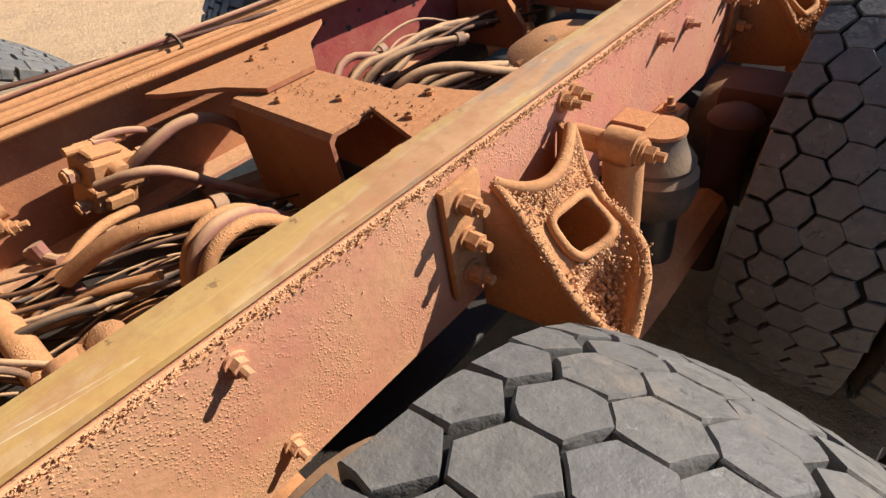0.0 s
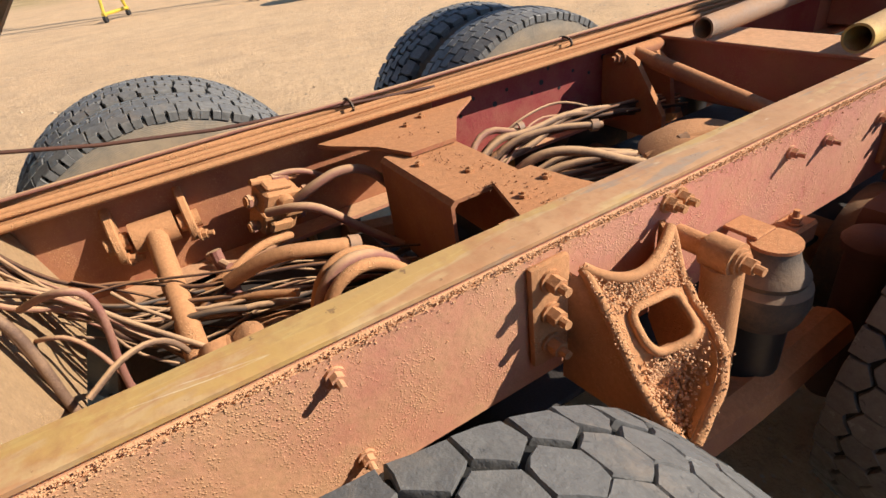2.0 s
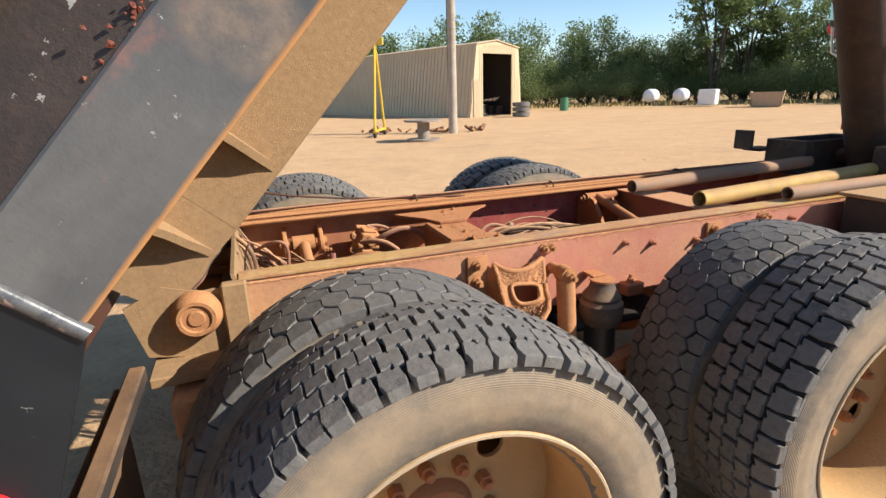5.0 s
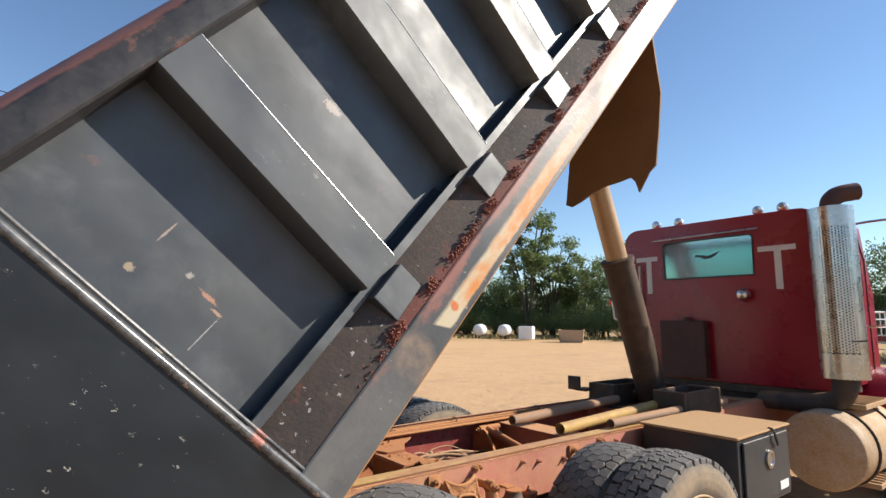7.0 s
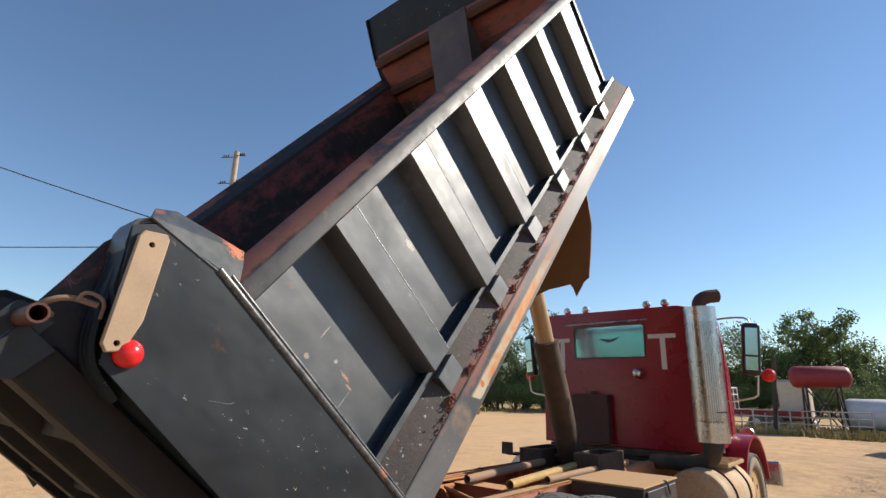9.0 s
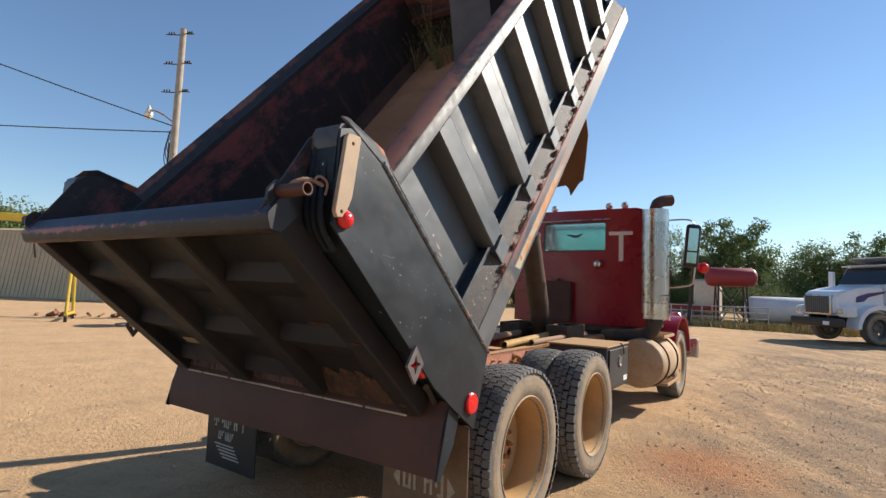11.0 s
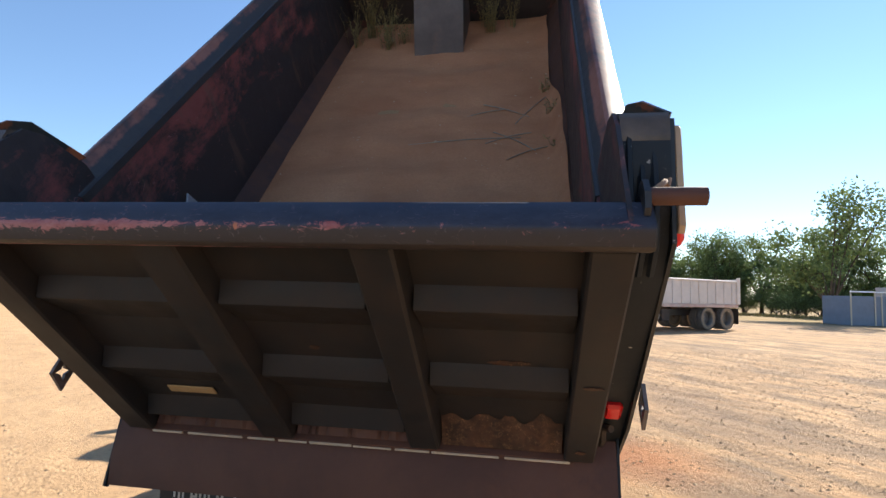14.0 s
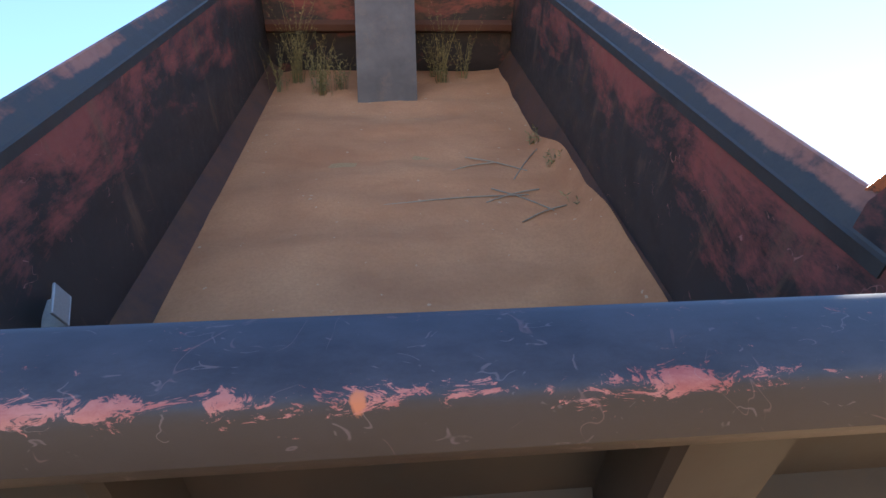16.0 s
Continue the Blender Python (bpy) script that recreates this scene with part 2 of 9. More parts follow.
def worn_strip():
    n = Net("worn_bare_rail_top")
    long = n.stretch(6, 1.0, 6)
    big = n.noise(1.5, 5, 0.58, long, 0.5)
    fine = n.noise(40, 4, 0.6)
    col = n.mix(n.ramp(n.noise(4, 6, 0.65), 0.35, 0.65), (0.36, 0.185, 0.085, 1), (0.47, 0.27, 0.135, 1))
    col = n.mix(n.math("MULTIPLY", n.ramp(n.noise(3.1, 5, 0.7, long), 0.54, 0.60), 0.75), col, (0.26, 0.20, 0.15, 1))
    lens = n.ramp(big, 0.495, 0.515)
    rim = n.math("MULTIPLY", n.ramp(big, 0.470, 0.490), n.ramp(big, 0.515, 0.500))
    inner = n.math("MULTIPLY", n.ramp(big, 0.545, 0.555), n.ramp(big, 0.575, 0.562))
    col = n.mix(n.math("MULTIPLY", lens, 0.8), col, n.mix(fine, (0.40, 0.245, 0.075, 1), (0.50, 0.33, 0.12, 1)))
    col = n.mix(n.math("MULTIPLY", rim, 0.5), col, (0.50, 0.37, 0.18, 1))
    col = n.mix(n.math("MULTIPLY", inner, 0.35), col, (0.52, 0.37, 0.14, 1))
    col = n.mix(n.math("MULTIPLY", n.hairs(2.2, 0.006, 0.56, long), 0.8), col, (0.62, 0.52, 0.37, 1))
    col = n.mix(n.math("MULTIPLY", n.ramp(n.noise(7, 6, 0.7), 0.52, 0.62), 0.55), col, (0.38, 0.17, 0.075, 1))
    col = n.mix(n.math("MULTIPLY", n.ramp(fine, 0.5, 0.75), 0.5), col, (0.28, 0.13, 0.055, 1))
    col = n.mix(n.math("MULTIPLY", n.spots(55, 0.80, 0.30), 0.7), col, (0.16, 0.085, 0.045, 1))
    return n.done(col, n.ramp(big, 0.35, 0.6, 0.75, 0.5), 0.0, n.bump(fine, 0.25, 0.003))


M_WORN = worn_strip()


def bed_black(name, gloss, dirt, tone=1.0, marks=False, spec=0.35, chipped=0.85, ior=1.5):
    """Black bed paint, glossy to satin, with stone chips, scratches, scuffs and rust."""
    n = Net(name)
    big = n.noise(1.6, 6, 0.65)
    mid = n.noise(7, 6, 0.7)
    fine = n.noise(70, 4, 0.6)
    col = n.mix(n.ramp(big, 0.35, 0.7), (0.014 * tone, 0.024 * tone, 0.038 * tone, 1), (0.030 * tone, 0.048 * tone, 0.068 * tone, 1))
    haze = n.ramp(n.noise(3.3, 4, 0.6, n.stretch(1, 1, 0.45)), 0.48, 0.72)
    col = n.mix(n.math("MULTIPLY", haze, 0.55), col, (0.066 * tone, 0.078 * tone, 0.092 * tone, 1))
    if marks:
        cloud = n.math("MULTIPLY", n.ramp(n.noise(9, 5, 0.6, None, 0.5), 0.50, 0.72), n.ramp(n.noise(1.7, 3, 0.5), 0.40, 0.60))
        col = n.mix(n.math("MULTIPLY", cloud, 0.55), col, (0.11, 0.115, 0.12, 1))
    rust = n.ramp(n.noise(3.1, 8, 0.72, None, 0.4), 0.66, 0.72)
    col = n.mix(n.math("MULTIPLY", rust, dirt), col, (0.24, 0.085, 0.045, 1))
    crowd = n.ramp(n.noise(3.6, 4, 0.6), 0.50, 0.62)
    chip = n.math("MULTIPLY", n.spots(64, 0.78, 0.30, n.stretch(1, 1, 0.6)), crowd)
    chip = n.math("MAXIMUM", chip, n.spots(26, 0.95, 0.15))
    if chipped:
        col = n.mix(n.math("MULTIPLY", chip, chipped), col, (0.42, 0.40, 0.37, 1))
        hair = n.math("MULTIPLY", n.hairs(5.0, 0.0028, 0.64), 0.5 * chipped)
        col = n.mix(hair, col, (0.40, 0.38, 0.35, 1))
    else:
        col = n.mix(n.ramp(mid, 0.35, 0.7), n.mix(0.6, col, (0.015, 0.013, 0.013, 1)), (0.030, 0.021, 0.018, 1))
    if marks:
        for centre, radii, tint in (((1.087, 0.53, 0.585), (0.5, 0.006, 0.028), (0.58, 0.26, 0.14, 1)), ((1.087, 0.515, 0.545), (0.5, 0.004, 0.018), (0.60, 0.33, 0.2, 1)), ((1.087, 0.46, 0.77), (0.5, 0.010, 0.013), (0.50, 0.38, 0.24, 1)),
                                    ((1.087, 0.54, 0.66), (0.5, 0.009, 0.008), (0.5, 0.46, 0.4, 1)), ((1.087, 0.36, 0.58), (0.5, 0.012, 0.010), (0.45, 0.40, 0.30, 1)), ((1.087, 0.58, 0.775), (0.5, 0.035, 0.0028), (0.50, 0.36, 0.28, 1)), ((1.087, 0.45, 0.53), (0.5, 0.05, 0.0016), (0.45, 0.42, 0.40, 1)), ((1.087, 1.20, 0.74), (0.5, 0.016, 0.03), (0.5, 0.42, 0.36, 1))):
            col = n.mix(n.math("MULTIPLY", n.smear(centre, radii), 0.6), col, tint)
    rough = n.math("ADD", n.ramp(mid, 0.3, 0.75, gloss, gloss + 0.16), n.math("MULTIPLY", haze, 0.14))
    dents = n.bump(n.noise(1.9, 2, 0.45), 0.5, 0.06)
    dents = n.bump(n.noise(6.0, 2, 0.5), 0.22, 0.014, dents)
    return n.done(col, rough, 0.0, n.bump(fine, 0.06, 0.002, dents), spec=spec, ior=ior)


M_BED = bed_black("black_bed_paint", 0.46, 0.35, 0.50, True, 1.0, 0.3, 1.6)
M_BED_CORNER = bed_black("black_corner_paint", 0.38, 0.25, 0.28, False, 0.55, 0.7)
M_BED_DULL = bed_black("dull_black_bed_paint", 0.48, 0.45, 0.36)
M_GATE = bed_black("brown_black_gate_paint", 0.50, 0.25, 0.27, False, 0.35, 0.0)


def scraped(name, patch, red=(0.25, 0.066, 0.058, 1)):
    """Black paint scraped down to red oxide primer in soft smears."""
    n = Net(name)
    a = n.noise(2.2, 8, 0.74, n.stretch(1.0, 0.6, 1.5), 0.5)
    b = n.noise(12, 7, 0.75, n.stretch(0.35, 1, 1))
    m = n.math("ADD", n.math("ADD", a, n.math("MULTIPLY", b, 0.35)), n.ramp(n.axis(2), 0.55, 1.12, -0.16, 0.12))
    col = n.mix(n.ramp(b, 0.35, 0.7), (0.017, 0.015, 0.018, 1), (0.045, 0.036, 0.039, 1))
    col = n.mix(n.math("MULTIPLY", n.ramp(m, patch - 0.04, patch + 0.12), 0.85), col, red)
    col = n.mix(n.math("MULTIPLY", n.ramp(n.noise(3.0, 6, 0.7, n.stretch(1, 2.2, 0.5)), 0.56, 0.70), 0.6), col, (0.15, 0.085, 0.058, 1))
    col = n.mix(n.hairs(6, 0.004, 0.58), col, (0.26, 0.12, 0.11, 1))
    return n.done(col, n.ramp(b, 0.3, 0.7, 0.45, 0.75), 0, n.bump(b, 0.15, 0.004))


def bar_paint():
    """Tailgate bar: black paint tinted with the sky's reflected blue, pink scrapes crowding its outer edge, long
    hairlines.
    """
    n = Net("scraped_gate_bar")
    u = n.axis(1)
    b = n.noise(14, 7, 0.75, n.stretch(0.5, 1, 1))
    a = n.noise(4.5, 6, 0.7, n.stretch(0.6, 1.2, 1.2), 0.6)
    edge = n.math("MULTIPLY", n.ramp(u, -0.150, -0.172), n.ramp(u, -0.190, -0.178))
    # reflected sky blue put into the upper face's colour; outer face browner
    col = n.mix(n.ramp(b, 0.35, 0.7), (0.022, 0.025, 0.040, 1), (0.048, 0.053, 0.078, 1))
    col = n.mix(n.math("MULTIPLY", n.ramp(u, -0.174, -0.184), 0.9), col, n.mix(b, (0.024, 0.018, 0.016, 1), (0.05, 0.036, 0.030, 1)))
    fine = n.noise(46, 6, 0.8, n.stretch(0.5, 1, 1), 1.0)
    pink = n.ramp(n.math("ADD", n.math("ADD", n.math("MULTIPLY", a, 0.5), n.math("MULTIPLY", fine, 1.0)), n.math("ADD", n.math("MULTIPLY", edge, n.ramp(n.axis(0), 0.55, -0.6, 0.06, 0.25)), n.ramp(n.axis(0), 0.2, -0.7, 0.0, 0.05))), 0.905, 0.945)
    pink = n.math("MULTIPLY", pink, n.ramp(u, -0.200, -0.186))
    col = n.mix(pink, col, n.mix(n.ramp(b, 0.4, 0.65), (0.26, 0.075, 0.075, 1), (0.42, 0.19, 0.18, 1)))
    col = n.mix(n.math("MULTIPLY", n.hairs(9, 0.005, 0.54), 0.14), col, (0.36, 0.20, 0.21, 1))
    col = n.mix(n.math("MULTIPLY", n.hairs(22, 0.010, 0.55, n.stretch(0.6, 1.2, 1)), 0.2), col, (0.33, 0.25, 0.28, 1))
    col = n.mix(n.smear((0.0, -0.176, 1.415), (0.007, 0.007, 0.02), 0.3), col, (0.42, 0.15, 0.08, 1))
    return n.done(col, n.ramp(b, 0.3, 0.7, 0.42, 0.62), 0, n.bump(b, 0.15, 0.003), spec=0.35)


def rail_paint():
    """Bed top rail: black sides, rust and primer worn along the top."""
    n = Net("worn_top_rail")
    w = n.axis(2)
    a = n.noise(3, 7, 0.7, n.stretch(1, 0.7, 1))
    b = n.noise(16, 6, 0.75)
    lvl = n.math("ADD", n.math("ADD", a, n.math("MULTIPLY", b, 0.3)), n.math("MULTIPLY", n.ramp(w, 1.152, 1.172), 0.24))
    col = n.mix(n.ramp(b, 0.3, 0.7), (0.02, 0.02, 0.023, 1), (0.045, 0.043, 0.045, 1))
    col = n.mix(n.ramp(lvl, 0.80, 0.93), col, n.mix(n.ramp(a, 0.45, 0.6), (0.17, 0.065, 0.045, 1), (0.24, 0.10, 0.07, 1)))
    return n.done(col, n.ramp(b, 0.3, 0.7, 0.4, 0.65), 0, n.bump(b, 0.2, 0.004))


M_SCRAPED = scraped("scraped_bed_lining", 0.70)
M_CHEEK = scraped("scraped_cheek", 0.86)
M_GATEBAR = bar_paint()
M_TOPRAIL = rail_paint()


def sill_paint():
    """Lower bed sill: grey-black, a bare tan patch, then a long orange rust stretch fading to grey."""
    n = Net("rust_banded_sill")
    u, w = n.axis(1), n.axis(2)
    a = n.noise(2.4, 5, 0.6, n.stretch(1, 0.6, 1.6), 0.4)
    b = n.noise(11, 6, 0.7)
    col = n.mix(n.ramp(a, 0.35, 0.6), (0.060, 0.064, 0.070, 1), (0.13, 0.128, 0.125, 1))
    col = n.mix(n.math("MULTIPLY", n.ramp(u, 1.3, 2.2), 0.45), col, (0.22, 0.17, 0.135, 1))
    haze = n.smear((1.228, 0.78, 0.05), (0.5, 0.07, 0.08), 0.0)
    haze = n.math("MULTIPLY", haze, n.ramp(n.noise(9, 5, 0.7), 0.35, 0.6))
    col = n.mix(n.math("MULTIPLY", haze, 0.6), col, (0.33, 0.23, 0.155, 1))
    end = n.math("ADD", u, n.math("MULTIPLY", w, 0.6))
    strip = n.math("MULTIPLY", n.ramp(end, 0.935, 0.942), n.ramp(end, 2.3, 1.7))
    high = n.math("ADD", w, n.math("MULTIPLY", n.math("SUBTRACT", b, 0.5), 0.02))
    strip = n.math("MULTIPLY", strip, n.math("MULTIPLY", n.ramp(high, 0.002, 0.010), n.ramp(high, 0.070, 0.055)))
    rusty = n.ramp(n.math("ADD", n.noise(4.0, 5, 0.65, n.stretch(1, 0.6, 1.4)), n.ramp(u, 0.95, 1.6, -0.14, 0.10)), 0.42, 0.56)
    col = n.mix(n.math("MULTIPLY", strip, 0.92), col, n.mix(rusty, (0.56, 0.48, 0.33, 1), (0.62, 0.23, 0.045, 1)))
    col = n.mix(n.smear((1.228, 1.0, 0.040), (0.5, 0.016, 0.018), 0.2), col, (0.55, 0.16, 0.05, 1))
    pink = n.ramp(n.math("ADD", n.noise(5, 6, 0.7, n.stretch(1, 0.6, 1)), n.math("MULTIPLY", n.math("MULTIPLY", n.ramp(w, 0.075, 0.115), n.ramp(u, 0.7, 1.1)), 0.2)), 0.60, 0.72)
    col = n.mix(n.math("MULTIPLY", pink, 0.8), col, (0.30, 0.125, 0.095, 1))
    col = n.mix(n.ramp(n.math("ADD", w, n.math("MULTIPLY", b, 0.01)), -0.008, -0.015), col, (0.46, 0.23, 0.09, 1))
    col = n.mix(n.math("MULTIPLY", n.spots(60, 0.88, 0.28), 0.7), col, (0.44, 0.40, 0.35, 1))
    return n.done(col, n.ramp(a, 0.3, 0.6, 0.35, 0.6), 0, n.bump(n.noise(45, 5, 0.7), 0.3, 0.003, n.bump(b, 0.15, 0.004)))


def slope_paint():
    """Lower sloping plate: black under a brown film, flecked with stone chips."""
    n = Net("film_brown_slope")
    a = n.noise(3, 6, 0.65, n.stretch(1, 1, 2))
    b = n.noise(30, 5, 0.7)
    col = n.mix(n.ramp(a, 0.3, 0.65), (0.030, 0.027, 0.025, 1), (0.075, 0.056, 0.045, 1))
    col = n.mix(n.math("MULTIPLY", n.ramp(b, 0.45, 0.7), 0.4), col, (0.11, 0.065, 0.048, 1))
    caked = n.ramp(n.math("ADD", n.noise(7, 7, 0.75), n.math("MULTIPLY", n.math("MULTIPLY", n.ramp(n.axis(2), 0.20, 0.13), n.ramp(n.axis(1), 0.65, 0.85)), 0.22)), 0.62, 0.70)
    col = n.mix(caked, col, (0.165, 0.055, 0.038, 1))
    col = n.mix(n.math("MULTIPLY", n.spots(48, 0.74, 0.28), n.ramp(n.axis(1), 0.85, 0.7)), col, (0.42, 0.39, 0.36, 1))
    col = n.mix(n.math("MULTIPLY", n.spots(70, 0.86, 0.30), 0.8), col, (0.46, 0.42, 0.38, 1))
    return n.done(col, 0.6, 0, n.bump(n.noise(60, 5, 0.7), 0.35, 0.003, n.bump(b, 0.25, 0.004)), spec=0.4)


M_SLOPE = slope_paint()
M_SILL = sill_paint()


def floor_dirt():
    n = Net("bed_floor_earth")
    wav = n.noise(2.6, 3, 0.5, n.stretch(0.55, 1.5, 1), 0.3)
    a = n.noise(2.0, 6, 0.6)
    f = n.noise(60, 5, 0.7)
    col = n.mix(n.ramp(a, 0.3, 0.7), (0.36, 0.165, 0.088, 1), (0.48, 0.24, 0.13, 1))
    col = n.mix(n.math("MULTIPLY", n.ramp(wav, 0.52, 0.66), 0.45), col, (0.31, 0.137, 0.075, 1))
    col = n.mix(n.math("MULTIPLY", n.ramp(f, 0.4, 0.7), 0.35), col, (0.26, 0.12, 0.065, 1))
    col = n.mix(n.math("MULTIPLY", n.spots(26, 0.85, 0.25), 0.6), col, (0.48, 0.36, 0.26, 1))
    return n.done(col, 0.95, 0, n.bump(f, 0.45, 0.006, n.bump(wav, 0.5, 0.05)), spec=0.15)


M_FLOOR = floor_dirt()


def red_paint():
    n = Net("red_cab_paint")
    a = n.noise(2.0, 5, 0.6)
    f = n.noise(25, 5, 0.7)
    col = n.mix(n.ramp(a, 0.3, 0.7), (0.205, 0.003, 0.012, 1), (0.26, 0.006, 0.018, 1))
    col = n.mix(n.math("MULTIPLY", n.ramp(f, 0.55, 0.8), 0.08), col, (0.36, 0.16, 0.11, 1))
    return n.done(col, n.ramp(a, 0.3, 0.7, 0.22, 0.36), 0, n.bump(n.noise(2.5, 2), 0.1, 0.02), spec=0.5)


M_CAB = red_paint()


def cab_glass(name, tint):
    m = bpy.data.materials.new(name)
    m.use_nodes = True
    b = m.node_tree.nodes["Principled BSDF"]
    b.inputs["Base Color"].default_value = tint
    b.inputs["Roughness"].default_value = 0.22
    b.inputs["Transmission Weight"].default_value = 1.0
    b.inputs["IOR"].default_value = 1.45
    return m


M_GLASS = cab_glass("green_tinted_glass", (0.50, 0.80, 0.72, 1))
M_SEAT = plain("grey_vinyl", (0.05, 0.06, 0.06, 1), 0.6)


# ---- building helpers ----
def part(name, bm, material, parent, label="", m=None, sharp=35):
    """Links a bmesh as one mesh object under a thing or a part."""
    me = bm if isinstance(bm, bpy.types.Mesh) else bpy.data.meshes.new(name)
    if me is not bm:
        bmesh.ops.recalc_face_normals(bm, faces=bm.faces)
        bm.to_mesh(me)
        bm.free()
        me.materials.append(material)
        me.shade_smooth()
        me.set_sharp_from_angle(angle=radians(sharp))
    ob = new(name, me)
    ob.parent = parent
    if m is not None:
        ob.matrix_basis = m
    if label:
        ob["label"] = label
    return ob


def thing(name, label, category, group="", m=None):
    ob = new(name)
    ob.empty_display_size = 0.1
    if m is not None:
        ob.matrix_basis = m
    return tagged(ob, label, category, group)


def single(name, bm, material, label="", category="", group="", kind="", m=None, sharp=35):
    return tagged(part(name, bm, material, None, "", m, sharp), label, category, group, kind)


def box(bm, lo, hi, bevel=0.0, m=None, seg=1):
    """A box between two corners, its edges rounded by bevel."""
    c = [(a + b) / 2 for a, b in zip(lo, hi)]
    s = [abs(b - a) for a, b in zip(lo, hi)]
    made = bmesh.ops.create_cube(bm, size=1, matrix=(m or Matrix()) @ Matrix.Translation(c) @ Matrix.Diagonal((*s, 1)))
    if bevel:
        edges = list({e for v in made["verts"] for e in v.link_edges})
        bmesh.ops.bevel(bm, geom=edges, offset=bevel, segments=seg, affect="EDGES", profile=0.6)
    return bm


def cyl(bm, a, b, r, r2=None, seg=20, caps=True):
    """A rod from a to b."""
    a, b = Vector(a), Vector(b)
    d = b - a
    m = Matrix.Translation((a + b) / 2) @ d.to_track_quat("Z", "Y").to_matrix().to_4x4()
    bmesh.ops.create_cone(bm, cap_ends=caps, segments=seg, radius1=r, radius2=r if r2 is None else r2, depth=d.length, matrix=m)
    return bm


def tube(bm, pts, r, seg=8, smooth=0, thin=None):
    """A hose through points; smooth: rounds of corner cutting; thin: a second radius at its end."""
    pts = [Vector(p) for p in pts]
    for _ in range(smooth):
        out = [pts[0]]
        for p, q in zip(pts, pts[1:]):
            out += [p.lerp(q, 0.25), p.lerp(q, 0.75)]
        pts = out + [pts[-1]]
    rings = []
    n = len(pts)
    side = None
    for i, p in enumerate(pts):
        d = (pts[min(i + 1, n - 1)] - pts[max(i - 1, 0)]).normalized()
        if side is None:
            side = d.orthogonal().normalized()
        side = (side - d * side.dot(d)).normalized()
        other = d.cross(side)
        rr = r if thin is None else r + (thin - r) * i / (n - 1)
        rings.append([bm.verts.new(p + (side * math.cos(a) + other * math.sin(a)) * rr) for a in (2 * math.pi * k / seg for k in range(seg))])
    for r0, r1 in zip(rings, rings[1:]):
        for k in range(seg):
            bm.faces.new((r0[k], r0[(k + 1) % seg], r1[(k + 1) % seg], r1[k]))
    bm.faces.new(rings[0][::-1])
    bm.faces.new(rings[-1])
    return bm


def pipe(bm, a, b, r, wall=0.006, seg=24):
    """An open-ended pipe with a wall."""
    a, b = Vector(a), Vector(b)
    d = (b - a).normalized()
    s = d.orthogonal().normalized()
    o = d.cross(s)
    loops = []
    for p, rr in ((a, r), (b, r), (b, r - wall), (a, r - wall)):
        loops.append([bm.verts.new(p + (s * math.cos(t) + o * math.sin(t)) * rr) for t in (2 * math.pi * k / seg for k in range(seg))])
    for l0, l1 in zip(loops, loops[1:] + loops[:1]):
        for k in range(seg):
            bm.faces.new((l0[k], l0[(k + 1) % seg], l1[(k + 1) % seg], l1[k]))
    return bm


def lathe(bm, profile, seg=48, closed=False, m=None):
    """Turns (x, r) round the x axis."""
    m = m or Matrix()
    loops = []
    for x, r in profile:
        loops.append([bm.verts.new(m @ Vector((x, r * math.cos(t), r * math.sin(t)))) for t in (2 * math.pi * k / seg for k in range(seg))])
    pairs = list(zip(loops, loops[1:])) + ([(loops[-1], loops[0])] if closed else [])
    for l0, l1 in pairs:
        for k in range(seg):
            bm.faces.new((l0[k], l0[(k + 1) % seg], l1[(k + 1) % seg], l1[k]))
    if not closed:
        for lp, pr in ((loops[0], profile[0]), (loops[-1], profile[-1])):
            if pr[1] < 0.2:
                bm.faces.new(lp)
    return bm


def plate(bm, loops, thick, m=None):
    """A sheet of the outline loops[0] with holes loops[1:], in its own xy plane, thick along its z."""
    m = m or Matrix()
    edges = []
    for lp in loops:
        vs = [bm.verts.new(m @ Vector((x, y, 0))) for x, y in lp]
        edges += [bm.edges.new((vs[i], vs[(i + 1) % len(vs)])) for i in range(len(vs))]
    made = bmesh.ops.triangle_fill(bm, use_beauty=True, use_dissolve=False, edges=edges)
    faces = [g for g in made["geom"] if isinstance(g, bmesh.types.BMFace)]
    ex = bmesh.ops.extrude_face_region(bm, geom=faces)
    up = (m.to_3x3() @ Vector((0, 0, 1))) * thick
    bmesh.ops.translate(bm, vec=up, verts=[g for g in ex["geom"] if isinstance(g, bmesh.types.BMVert)])
    return bm


def ring(cx, cy, r, n=20, ry=None):
    return [(cx + r * math.cos(2 * math.pi * k / n), cy + (ry or r) * math.sin(2 * math.pi * k / n)) for k in range(n)]


def extrude(bm, poly, axis, a, b):
    """A closed outline pushed along an axis (0, 1, 2) from a to b; the outline holds the two other coordinates in order."""
    def at(p, v):
        q = list(p)
        q.insert(axis, v)
        return q
    l0 = [bm.verts.new(at(p, a)) for p in poly]
    l1 = [bm.verts.new(at(p, b)) for p in poly]
    n = len(poly)
    for k in range(n):
        bm.faces.new((l0[k], l0[(k + 1) % n], l1[(k + 1) % n], l1[k]))
    bm.faces.new(l0[::-1])
    bm.faces.new(l1)
    return bm


def bolt(bm, p, way, r=0.017, head=0.016):
    """A hexagon head on a washer."""
    p, way = Vector(p), Vector(way).normalized()
    cyl(bm, p, p + way * 0.005, r * 1.35, seg=12)
    cyl(bm, p + way * 0.005, p + way * (0.005 + head), r, seg=6)
    cyl(bm, p + way * (0.005 + head), p + way * (0.02 + head), r * 0.55, seg=8)
    return bm


